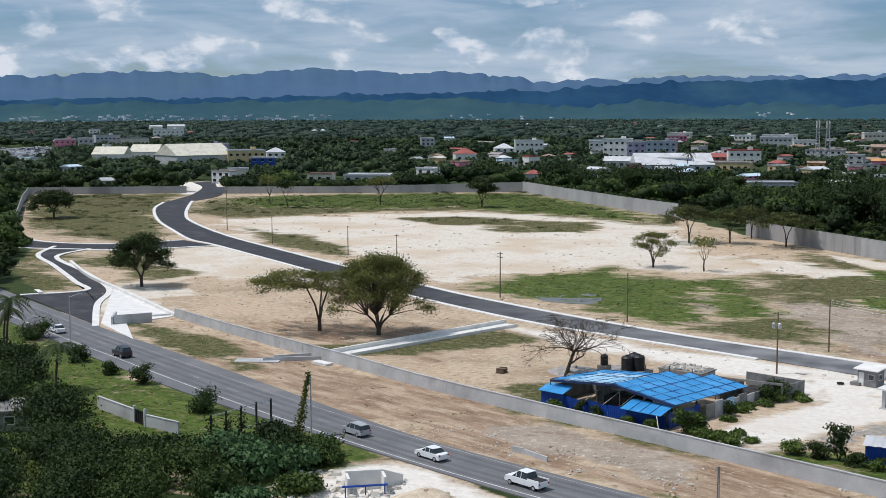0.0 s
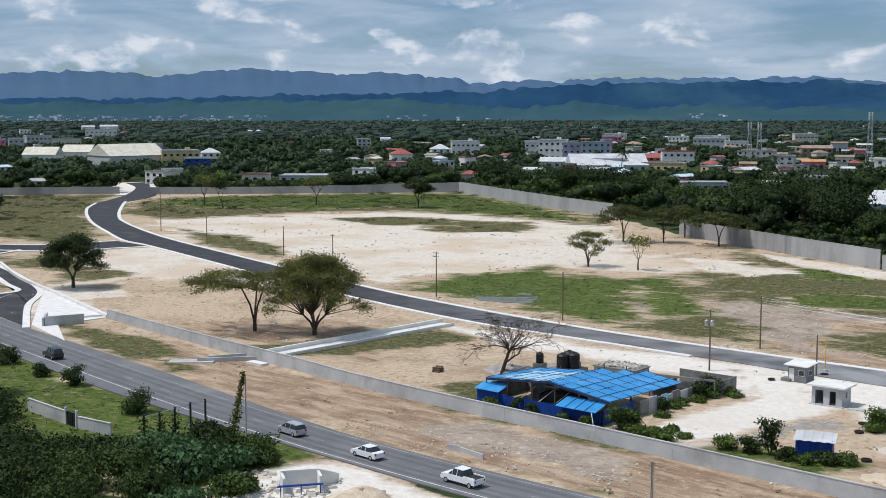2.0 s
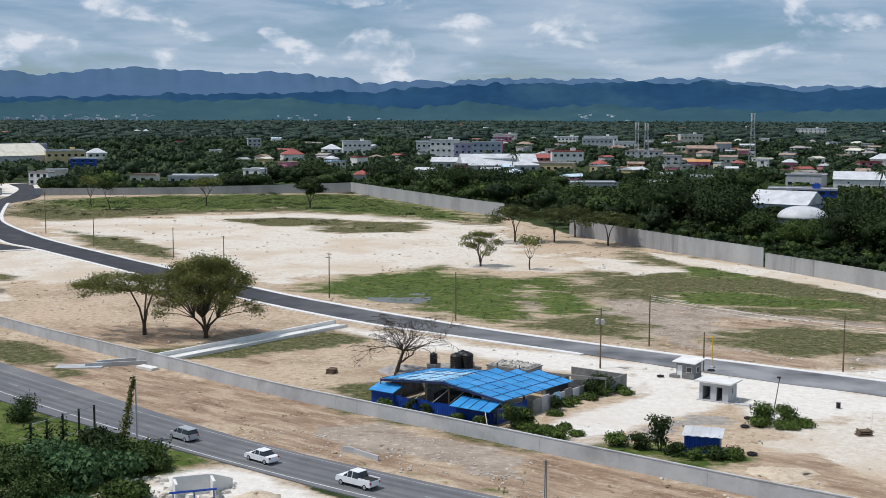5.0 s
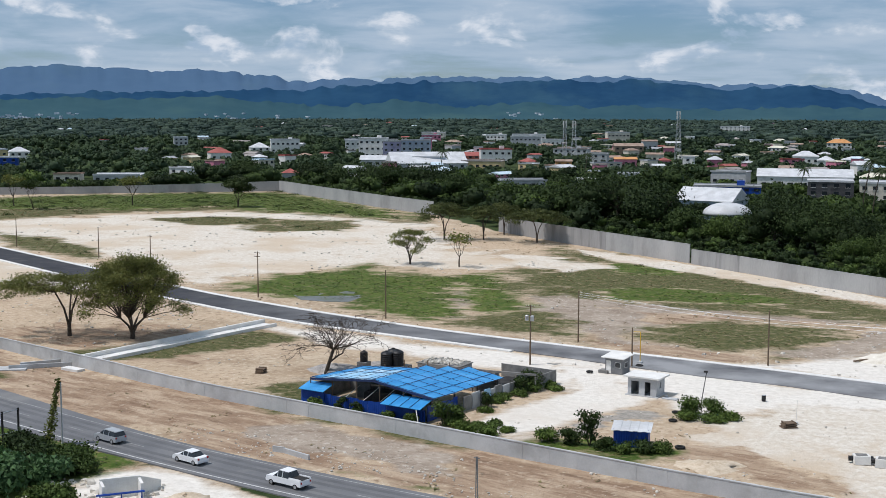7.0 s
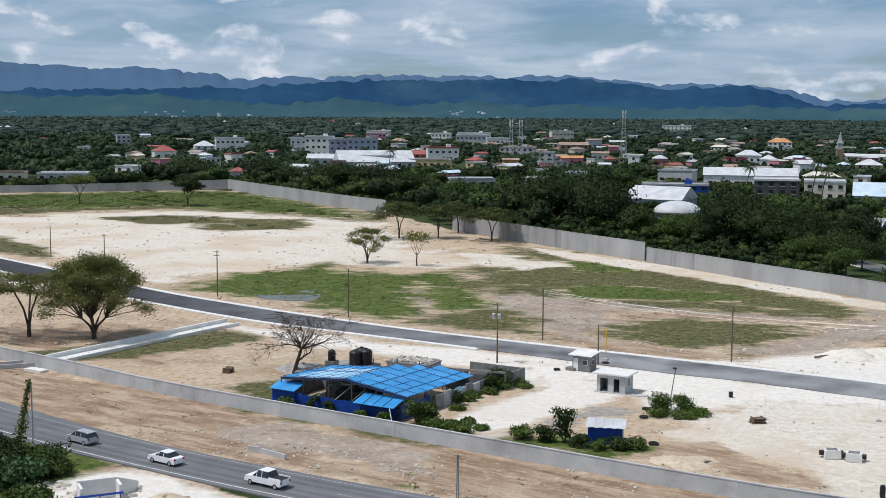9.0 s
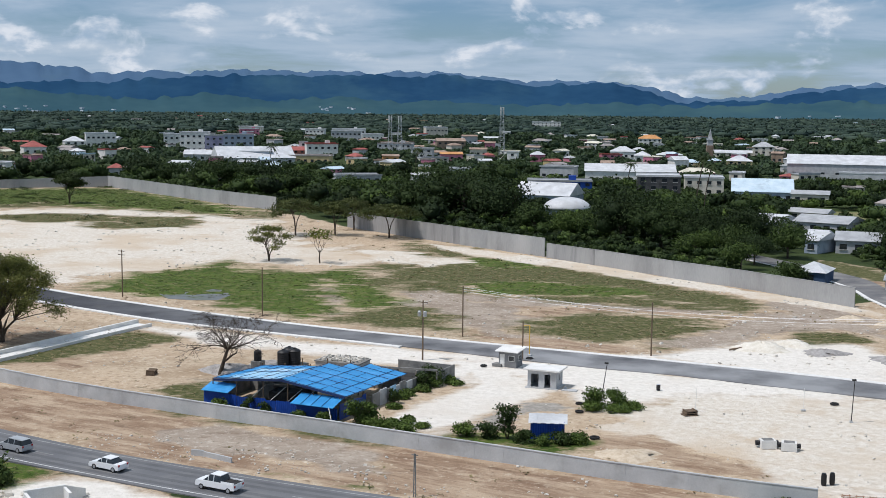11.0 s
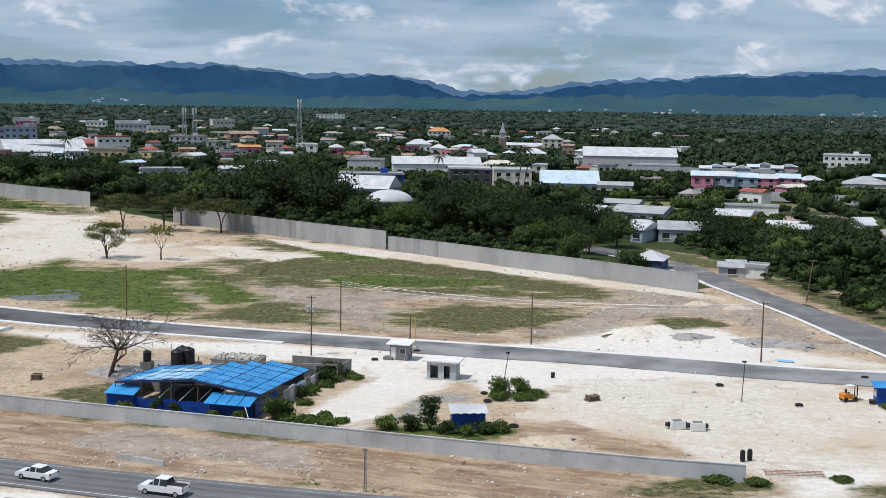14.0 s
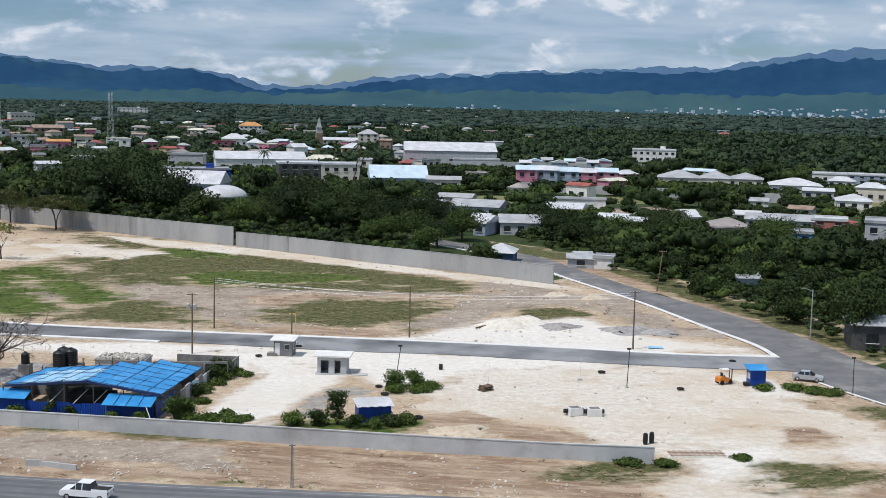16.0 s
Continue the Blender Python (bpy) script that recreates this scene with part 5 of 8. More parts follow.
building(-619, 835, 25.3, 24.0, 9.5, 20, "hall", WHITE_WALL, CREAM_ROOF, 1, "pale metal-roofed hall among trees")
building(-618, 881, 23.2, 24.0, 10, 20, "hall", WHITE_WALL, CREAM_ROOF, 1, "pale metal-roofed hall among trees")
building(-524, 806, 46, 34, 12.5, 62, "hall", GREY_WALL, CREAM_ROOF, 1, "long pale metal-roofed hall with grey walls")
building(-850, 1067, 20.9, 14.0, 10.1, 39, "flat", PINK_WALL, PALE_ROOF, 2, "pink two-storey flat-roofed building")
building(-489, 822, 27.3, 14.0, 10.4, 36, "flat", OCHRE_WALL, PALE_ROOF, 2, "ochre two-storey building with pale roof")
building(-487, 863, 14.2, 12.0, 10.0, 35, "hip", WHITE_WALL, PALE_ROOF, 2, "white two-storey house among trees in town")
building(-1010, 1487, 42.0, 20.0, 12.8, 34, "flat", WHITE_WALL, PALE_ROOF, 2, "white flat-roofed building among trees in town")
building(-356, 930, 16.4, 16.0, 8.7, 31, "hip", WHITE_WALL, RED_ROOF, 1, "white house with a red hipped roof")
building(-365, 1048, 16.7, 15.0, 8.9, 27, "hip", WHITE_WALL, PALE_ROOF, 2, "white house with a pale hipped roof")
building(-357, 1093, 25.3, 16.0, 11.7, 22, "flat", WHITE_WALL, PALE_ROOF, 2, "bright white two-storey building")
building(-492, 1178, 13.3, 12.0, 11.0, 27, "flat", GREY_WALL, PALE_ROOF, 3, "grey three-storey block among trees in town")
building(-229, 910, 13.4, 16.0, 5.2, 34, "gable", GREY_WALL, PALE_ROOF, 1, "white-roofed shed among trees in town")
building(-174, 841, 50.7, 30.0, 8.5, 22, "hall", GREY_WALL, PALE_ROOF, 1, "large warehouse with a pale corrugated roof")
building(-239, 1013, 14.6, 14.0, 13.2, 13, "flat", VIOLET_WALL, GREY_ROOF, 3, "violet and white three-storey block")
building(-225, 1041, 24.6, 14.0, 13.5, 12, "flat", BLUEGREY_WALL, GREY_ROOF, 3, "blue-grey three-storey block with dark windows")
building(-298, 1126, 23.5, 14.0, 10.8, 15, "flat", WHITE_WALL, PALE_ROOF, 2, "white two-storey block among trees in town")
building(-173, 950, 31.9, 18.0, 6.5, 16, "gable", RED_WALL, RED_ROOF, 2, "long building with a red roof")
building(-142, 940, 23.2, 16.0, 10.1, 14, "flat", WHITE_WALL, RED_ROOF, 2, "white building with a dark red fascia")
building(-171, 1334, 31.6, 16.0, 10.5, 7, "flat", GREY_WALL, PALE_ROOF, 2, "grey flat-roofed building among trees in town")
building(-295, 1442, 22.4, 14.0, 9.3, 12, "flat", PINK_WALL, PALE_ROOF, 2, "pale pink block among trees in town")
building(60, 681, 47.1, 26.0, 8.8, -4, "gable", WHITE_WALL, PALE_ROOF, 1, "long white warehouse among trees in town")
building(62, 574, 19.0, 18.0, 9.9, -5, "flat", DARK_WALL, PALE_ROOF, 3, "dark-glazed modern building with a white roof edge")
building(86, 597, 17.8, 16.0, 8.2, -7, "flat", CREAM_WALL, PALE_ROOF, 2, "cream building with open columns")
building(107, 567, 25.9, 22.0, 7.6, -10, "hall", BLUEGREY_WALL, BLUEPALE_ROOF, 1, "hall with a pale blue metal roof")
building(11, 525, 23.7, 20.0, 7.5, -21, "hall", BLUEGREY_WALL, PALE_ROOF, 1, "hall with a white metal roof")
building(19, 602, 30.2, 14.0, 5.4, -2, "flat", BLUE_WALL, GREY_ROOF, 2, "long blue and grey flat-roofed building")
building(186, 745, 55.0, 34.0, 12, -13, "gable", GREY_WALL, PALE_ROOF, 1, "huge grey warehouse with a pale roof")
building(193, 712, 26.9, 6.0, 4.9, -15, "flat", WHITE_WALL, PALE_ROOF, 1, "long white low building among trees in town")
building(157, 725, 15.0, 12.0, 3.4, -14, "hip", PINK_WALL, RED_ROOF, 1, "low building with a red hipped roof")
building(181, 1045, 29.4, 14.0, 4.7, -9, "gable", CREAM_WALL, PALE_ROOF, 1, "church nave with a pale roof")
building(202, 1029, 16.6, 14.0, 11.5, -10, "hip", CREAM_WALL, GREY_ROOF, 3, "cream three-storey house with a hipped roof")
building(151, 857, 16.4, 14.0, 7.1, -9, "hip", OCHRE_WALL, PALE_ROOF, 2, "ochre house with a pale hipped roof")
building(144, 1308, 23.4, 14.0, 9.5, -5, "hip", WHITE_WALL, ORANGE_ROOF, 2, "white house with an orange roof")
building(85, 979, 18.7, 14.0, 8.2, -4, "hip", WHITE_WALL, PALE_ROOF, 1, "white-roofed house among trees in town")
building(96, 943, 11.8, 12.0, 6.3, -5, "hip", WHITE_WALL, PALE_ROOF, 1, "white-roofed house among trees in town")
building(122, 988, 19.8, 14.0, 4.8, -6, "hip", WHITE_WALL, PALE_ROOF, 1, "white-roofed house among trees in town")
building(105, 819, 9.3, 14.0, 8.2, 11, "gable", WHITE_WALL, PALE_ROOF, 1, "white-roofed house among trees in town")
building(83, 429, 9.7, 16.0, 4.9, -33, "gable", GREY_WALL, PALE_ROOF, 1, "long classroom block with a white roof")
building(101, 428, 18.0, 18.0, 4.8, -32, "gable", GREY_WALL, GREY_ROOF, 1, "long classroom block with grey metal roofs")
building(132, 423, 13.8, 14.0, 4.1, -32, "gable", YELLOW_WALL, PALE_ROOF, 1, "yellow hall with a pale gabled roof")
building(97, 369, 16.8, 15.0, 5.0, -17, "gable", GREY_WALL, GREY_ROOF, 1, "long building with a grey metal roof")
building(84, 368, 4.0, 14.0, 5.0, -41, "gable", BLUEGREY_WALL, PALE_ROOF, 1, "small building with a white metal roof")
building(149, 450, 19.6, 2.0, 3.6, -20, "flat", WHITE_WALL, PALE_ROOF, 1, "white painted compound wall among trees in town")
building(169, 563, 9.7, 12.0, 9.5, -18, "gable", PINK_WALL, BLUEPALE_ROOF, 2, "pink house with a pale blue roof")
building(182, 571, 10.3, 12.0, 8.9, -19, "gable", BLUEGREY_WALL, PALE_ROOF, 2, "blue-grey house with a white roof")
building(194, 573, 10.4, 12.0, 8.2, -20, "gable", BLUEGREY_WALL, BLUEPALE_ROOF, 2, "blue-grey house with a pale roof")
building(211, 592, 11.3, 12.0, 6.6, -21, "gable", PINK_WALL, PALE_ROOF, 2, "pink house with a white roof")
building(222, 590, 11.2, 12.0, 6.9, -22, "gable", PINK_WALL, BLUEPALE_ROOF, 2, "pink house with a pale blue roof")
building(66, 304, 7.2, 10.0, 4.0, -26, "hip", NAVY_WALL, PALE_ROOF, 1, "dark blue hut with a white pointed roof")
building(-172, 841, 22.0, 16.0, 7.8, 10, "flat", BLUEGREY_WALL, PALE_ROOF, 2, "pale block among trees in town")
building(-178, 1417, 37.3, 16.0, 10.8, 6, "flat", WHITE_WALL, PALE_ROOF, 2, "white flat-roofed block among trees in town")
building(68, 2111, 46.7, 18.0, 10.9, -2, "flat", WHITE_WALL, PALE_ROOF, 3, "white four-square block far off")
building(351, 800, 29.5, 16.0, 7.9, -26, "flat", WHITE_WALL, PALE_ROOF, 2, "long white modern villa among trees in town")
building(251, 567, 20.7, 18.0, 6.8, -27, "hip", CREAM_WALL, GREY_ROOF, 1, "house with a grey hipped roof")
building(267, 560, 14.9, 18.0, 7.0, -29, "hip", CREAM_WALL, GREY_ROOF, 1, "house with a grey hipped roof")
building(288, 567, 16.9, 18.0, 5.8, -30, "hip", CREAM_WALL, GREY_ROOF, 1, "house with a grey hipped roof")
building(288, 522, 23.5, 20.0, 6.2, -28, "hip", WHITE_WALL, PALE_ROOF, 1, "house with a broad white hipped roof")
building(160, 356, 10.8, 12.0, 4.3, -22, "hip", CREAM_WALL, GREYBROWN_ROOF, 1, "house with a weathered brown hipped roof")
building(174, 411, 5.7, 10.0, 2.6, -13, "gable", WHITE_WALL, PALE_ROOF, 1, "small house with a white metal roof")
building(140, 398, 9.7, 9.0, 2.6, -35, "gable", GREY_WALL, PALE_ROOF, 1, "low shed with a pale metal roof")
building(203, 365, 11.2, 12.0, 3.9, -34, "flat", RED_WALL, PALE_ROOF, 2, "red and white two-storey house")
building(86, 298, 4.2, 6.0, 2.6, -13, "gable", GREY_WALL, GREY_ROOF, 1, "roadside shack of grey metal sheets")
building(88, 289, 4.4, 5.0, 2.6, -32, "flat", WHITE_WALL, GREY_ROOF, 1, "roadside shack with a flat metal roof")
building(109, 256, 4.7, 6.0, 2.6, -18, "gable", BLUEGREY_WALL, GREY_ROOF, 1, "roadside shack with a metal roof")
building(267, 445, 13.7, 16.0, 5.1, -31, "hip", WHITE_WALL, PALE_ROOF, 1, "house with a white hipped roof")
building(161, 358, 11.1, 16.0, 4.7, -23, "hip", BROWN_WALL, GREYBROWN_ROOF, 1, "brown house with a grey-brown hipped roof")
building(210, 372, 13.6, 14.0, 3.1, -34, "hip", PINK_WALL, RED_ROOF, 1, "house with a dull red roof")
building(170, 336, 13.4, 10.0, 3.2, -32, "flat", SKY_WALL, GREY_ROOF, 1, "bright blue low building among trees in town")
building(189, 373, 21.8, 12.0, 4.5, -32, "gable", GREY_WALL, GREY_ROOF, 1, "house with a grey metal roof")
building(189, 317, 9.8, 14.0, 8.1, -36, "flat", GREY_WALL, GREY_ROOF, 2, "unfinished grey concrete house among trees in town")
building(358, 599, 18.3, 14.0, 4.5, -34, "flat", WHITE_WALL, PALE_ROOF, 1, "white low block among trees in town")
building(375, 590, 20.0, 14.0, 4.5, -35, "flat", BLUEGREY_WALL, PALE_ROOF, 2, "blue and white block among trees in town")
building(83, 292, 6.4, 6.0, 3.0, -23, "gable", GREY_WALL, GREY_ROOF, 1, "grey block shack beside the side road")
building(88, 291, 3.7, 5.0, 2.6, -24, "gable", CREAM_WALL, PALE_ROOF, 1, "small cream shack beside the side road")
building(139, 387, 12.1, 10.0, 2.6, -31, "gable", GREY_WALL, PALE_ROOF, 1, "house with a pale metal roof")
building(169, 399, 4.0, 12.0, 2.6, -8, "gable", WHITE_WALL, PALE_ROOF, 1, "house with a white roof")
building(-254, 1011, 22.7, 13.6, 15.7, 7, "flat", WHITE_WALL, PALE_ROOF, 3, "white three-storey block with open floors")
building(-232, 1117, 8.1, 8.0, 13.7, -2, "flat", PINK_WALL, GREY_ROOF, 3, "tall narrow pink block in town")
building(-159, 963, 6.5, 8.0, 10.4, 7, "flat", WHITE_WALL, GREY_ROOF, 3, "white tower block beside red roofs")
building(-136, 846, 27.1, 16.2, 5.3, -1, "flat", OCHRE_WALL, GREYBROWN_ROOF, 1, "long low tan building in town")
building(-148, 1386, 23.6, 14.2, 6.2, 9, "flat", WHITE_WALL, PALE_ROOF, 1, "low white block among trees in town")
building(-318, 1570, 27.8, 16.7, 9.3, 0, "flat", CREAM_WALL, PALE_ROOF, 2, "pale block among trees in town")
building(-222, 1463, 21.8, 13.1, 9.2, -3, "flat", WHITE_WALL, PALE_ROOF, 2, "white block among trees in town")
building(-85, 1503, 26.2, 15.7, 12.1, 15, "flat", CREAM_WALL, PALE_ROOF, 2, "long white block with a flat roof")
building(-53, 1121, 25.0, 15.0, 9.5, 10, "gable", BROWN_WALL, RUST_ROOF, 2, "tan house with a rusted roof")
building(-39, 1244, 14.4, 8.7, 10.0, 14, "gable", GREY_WALL, RUST_ROOF, 1, "grey house with a rusted roof")
building(-67, 948, 16.1, 9.7, 7.2, -6, "flat", GREY_WALL, GREY_ROOF, 2, "grey block house among trees in town")
building(-86, 889, 11.2, 8.0, 4.8, 10, "gable", ORANGE_ROOF, RUST_ROOF, 1, "small orange house among trees in town")
building(-44, 908, 15.4, 9.3, 6.1, 8, "gable", PINK_WALL, ORANGE_ROOF, 1, "small house with an orange roof")
building(-83, 649, 23.6, 14.2, 4.1, 16, "flat", GREY_WALL, GREY_ROOF, 1, "long grey block wall among trees")
building(-48, 641, 11.8, 8.0, 6.0, 15, "gable", GREY_WALL, PALE_ROOF, 1, "low house with a pale roof among trees")
building(0, 901, 7.2, 8.0, 7.2, -8, "flat", WHITE_WALL, PALE_ROOF, 2, "small white two-storey house")
building(-18, 1132, 9.1, 8.0, 7.1, -2, "gable", PINK_WALL, RUST_ROOF, 1, "small pink house among trees in town")
building(-216, 867, 20.2, 12.1, 6.4, 5, "hall", GREY_WALL, PALE_ROOF, 1, "white-roofed hall among trees in town")
building(-96, 1058, 28.4, 17.0, 7.1, -5, "flat", GREY_WALL, GREYBROWN_ROOF, 2, "weathered grey block among trees in town")
building(-26, 989, 13.2, 8.0, 6.6, 0, "gable", CREAM_WALL, RUST_ROOF, 1, "small cream house with a rusted roof")
building(23, 694, 18.7, 11.2, 7.5, -16, "flat", GREY_WALL, GREY_ROOF, 1, "low grey building beside a street")
building(113, 659, 6.6, 8.0, 7.2, -22, "flat", CREAM_WALL, PALE_ROOF, 2, "cream wing of a school block")
building(125, 553, 15.4, 9.2, 5.1, -16, "gable", CREAM_WALL, GREY_ROOF, 1, "low cream building beside a hall")
building(192, 927, 8.5, 8.0, 8.5, -27, "gable", BROWN_WALL, RUST_ROOF, 1, "brown house beside a church")
building(-455, 789, 16.7, 10.0, 6.5, 23, "flat", BLUE_WALL, PALE_ROOF, 2, "blue and white shop block")
building(-890, 1189, 27.2, 16.3, 11.3, 50, "flat", GREY_WALL, GREY_ROOF, 2, "grey shop block beside a street")
building(-1196, 1568, 15.8, 9.5, 10.6, 43, "flat", WHITE_WALL, PALE_ROOF, 2, "white block beside a street")
building(-1348, 1943, 22.1, 13.3, 10.5, 45, "gable", WHITE_WALL, PALE_ROOF, 1, "white-roofed hall far off")
building(-1310, 1952, 30.4, 18.2, 11.5, 27, "gable", WHITE_WALL, PALE_ROOF, 1, "white-roofed hall far off")
building(-583, 917, 35.9, 21.5, 11.6, 33, "flat", VIOLET_WALL, GREY_ROOF, 2, "long violet-grey shopping block")
building(-859, 1199, 30.9, 18.6, 7.9, 37, "flat", CREAM_WALL, GREY_ROOF, 1, "low cream block beside a street")
building(-848, 1098, 15.5, 9.3, 10.5, 41, "flat", GREY_WALL, PALE_ROOF, 2, "grey shop beside a street")
building(-389, 646, 11.8, 8.0, 6.1, 30, "flat", CREAM_WALL, PALE_ROOF, 1, "pale ruined walls among bushes")
building(-332, 642, 14.5, 8.7, 4.5, 14, "flat", CREAM_WALL, RUST_ROOF, 1, "unfinished tan block walls among bushes")
building(-307, 651, 25.1, 15.0, 3.9, 16, "flat", GREY_WALL, PALE_ROOF, 1, "low pale block walls among bushes")
building(339, 560, 13.0, 8.0, 4.8, -41, "hip", WHITE_WALL, PALE_ROOF, 1, "white house with a hipped roof")
building(296, 474, 13.0, 8.0, 7.8, -40, "hip", CREAM_WALL, PALE_ROOF, 1, "house with a broad pale hipped roof")
building(281, 492, 13.1, 8.0, 4.5, -28, "gable", GREY_WALL, PALE_ROOF, 1, "shed with a white metal roof")
building(86, 380, 5.4, 8.0, 4.7, -29, "gable", BLUEGREY_WALL, PALE_ROOF, 1, "small school block with a white roof")
building(105, 469, 14.3, 8.6, 4.0, -32, "gable", CREAM_WALL, GREY_ROOF, 1, "school block with a grey roof")
building(150, 382, 9.5, 8.0, 2.7, -20, "gable", GREY_WALL, PALE_ROOF, 1, "low shed with a pale roof")
building(227, 450, 7.0, 8.0, 3.7, -35, "gable", WHITE_WALL, GREY_ROOF, 1, "small house with a grey roof")
building(191, 398, 9.3, 8.0, 3.5, -28, "gable", CREAM_WALL, PALE_ROOF, 1, "house with a pale metal roof")
building(228, 421, 8.9, 8.0, 3.1, -43, "gable", WHITE_WALL, RUST_ROOF, 1, "house with a rusted roof")
building(93, 187, 6.5, 8.0, 5.2, -24, "gable", DARK_WALL, GREY_ROOF, 1, "dark shack with a grey metal roof")
building(209, 673, 6.0, 9.0, 6.5, -18, "gable", BLUEGREY_WALL, PALE_ROOF, 2, "blue-grey house in a row of gables")
building(221, 689, 6.2, 9.0, 6.5, 71, "gable", PINK_WALL, BLUEPALE_ROOF, 2, "pink house in a row of gables")
building(235, 706, 6.4, 9.0, 6.5, -20, "gable", WHITE_WALL, GREY_ROOF, 2, "white house in a row of gables")
building(231, 676, 6.1, 9.0, 6.5, 69, "gable", BLUEGREY_WALL, PALE_ROOF, 2, "blue-grey house in a row of gables")
building(244, 692, 6.3, 9.0, 6.5, -22, "gable", PINK_WALL, BLUEPALE_ROOF, 2, "pink house in a row of gables")
building(258, 710, 6.5, 9.0, 6.5, 67, "gable", WHITE_WALL, GREY_ROOF, 2, "white house in a row of gables")
building(253, 679, 6.2, 9.0, 6.5, -24, "gable", BLUEGREY_WALL, PALE_ROOF, 2, "blue-grey house in a row of gables")
building(267, 696, 6.4, 9.0, 6.5, 65, "gable", PINK_WALL, BLUEPALE_ROOF, 2, "pink house in a row of gables")
building(39, 447, 6.8, 10.0, 4.0, -20, "gable", BLUE_WALL, PALE_ROOF, 1, "blue-walled shed with a pale roof")


def small_houses():
    """Far houses scattered in the woods, as roofs over low walls."""
    rng = random.Random(11)
    walls = (WHITE_WALL, CREAM_WALL, GREY_WALL, WHITE_WALL, PINK_WALL, OCHRE_WALL, GREY_WALL)
    roofs = (PALE_ROOF, GREY_ROOF, RUST_ROOF, PALE_ROOF, RED_ROOF, GREY_ROOF, GREYBROWN_ROOF, BLUEPALE_ROOF, RUST_ROOF, GREYBROWN_ROOF, CREAM_ROOF)
    for k in range(340):
        far = k > 280
        r = rng.uniform(1600, 3400) if far else rng.uniform(680, 1000) if k % 3 == 0 else rng.uniform(900, 1650)
        a = radians(rng.uniform(-36, 44) if far else (rng.choice((21, 16, 12, 8, 5, 1, -3, -7, -11)) + rng.gauss(0, 2.2) if k % 7 else rng.uniform(-30, 41)))
        x, y = -math.sin(a) * r, math.cos(a) * r
        if k < 34:
            x, y = rng.uniform(110, 360), rng.uniform(330, 620)
            r, a = math.hypot(x, y), -math.atan2(x, y)
        if any(abs(x - q[0]) < q[2] / 2 + 14 and abs(y - q[1]) < 30 for q in FOOTPRINTS):
            continue
        big = rng.random() < 0.3
        w = rng.uniform(6, 13) * (1.6 if big else 1) * (0.95 if far else 1)
        building(round(x), round(y), w, rng.uniform(6, 10), rng.uniform(3.4, 7.0) * (0.9 if far else 1), math.degrees(a) + rng.uniform(-60, 60),
                 rng.choice(("gable", "hip", "flat", "flat")), rng.choice(walls), rng.choice(roofs), 2 if big else 1,
                 rng.choice(("small pale-roofed house among trees", "low house with a metal roof among trees")))


def lattice_tower(x, y, h, w, label):
    root = thing("mast", label, "radio mast", x, y, 0, 15)
    s = Shape()
    c = [(-1, -1), (1, -1), (1, 1), (-1, 1)]
    n = 9
    at = lambda k, q: (q[0] * w / 2 * (1 - 0.72 * k / n), q[1] * w / 2 * (1 - 0.72 * k / n), h * k / n)
    for k in range(n):
        for i in range(4):
            p, q = c[i], c[(i + 1) % 4]
            s.tube(at(k, p), at(k + 1, p), 0.14, n=4, caps=False)
            s.tube(at(k, p), at(k + 1, q), 0.08, n=3, caps=False)
            s.tube(at(k + 1, p), at(k + 1, q), 0.08, n=3, caps=False)
    part("lattice", s, STEEL, root)
    for z in (0.98, 0.9):
        for i in range(4):
            part("antenna", Shape().box(c[i][0] * 1.0, c[i][1] * 1.0, h * z - 1.5, 0.5, 0.4, 2.6), WHITE_WALL, root, "white panel antenna")


lattice_tower(-8, 940, 38.5, 4.6, "tall grey lattice radio mast with white antennas")
lattice_tower(-84, 945, 31, 4.6, "grey lattice radio mast with white antennas")
lattice_tower(-92, 955, 31, 4, "grey lattice radio mast with white antennas")


def church_spire():
    root = thing("church_tower", "slender dark church tower with a pointed spire", "church tower", 152, 985, 0, 0)
    part("tower", Shape().box(0, 0, 0, 5, 5, 11), BROWN_WALL, root)
    part("belfry", Shape().box(0, 0, 11, 4, 4, 4).box(0, 0, 15, 4.8, 4.8, 0.5), GREY_WALL, root)
    part("spire", Shape().box(0, 0, 15.5, 3.6, 3.6, 8, taper=0.05), GREY_ROOF, root)


church_spire()


def dome_hall():
    root = thing("dome_hall", "white domed roof on low walls", "hall", 16, 476, 0, 10)
    part("wall", Shape().lathe(0, 0, [(8.2, -0.3), (8.2, 2.6)], 24), BLUEGREY_WALL, root)
    part("dome", Shape().lathe(0, 0, [(9 * math.cos(a), 2.6 + 4.4 * math.sin(a)) for a in [i * math.pi / 18 for i in range(9)]], 24), PALE_ROOF, root, smooth=True)
    FOOTPRINTS.append((16, 476, 18, 18, 6))


dome_hall()
LANDMARKS = len(FOOTPRINTS)
small_houses()


def hillside_town():
    """Specks of far houses on the foothills."""
    rng = random.Random(31)
    s = Shape()
    for a0, a1, count, low, high in ((27, 41, 170, 2, 10), (16, 22, 24, 2, 9), (-36, -25, 130, 2, 10), (6, 8.5, 9, 6, 12), (-24, -12, 24, 2, 8)):
        cols = [i for i in range(len(FOOT_AZ)) if a0 < FOOT_AZ[i] < a1]
        for _ in range(count):
            x, y, z = FOOTHILLS[rng.randint(low, high), rng.choice(cols)]
            s.box(x, y, z - 4, rng.uniform(5, 13), rng.uniform(5, 10), rng.uniform(5.5, 8.5), rng.uniform(0, 90))
    solo("hillside_town", s, FAR_HOUSES, "specks of pale houses on a far green hillside", "houses", kind="stuff")


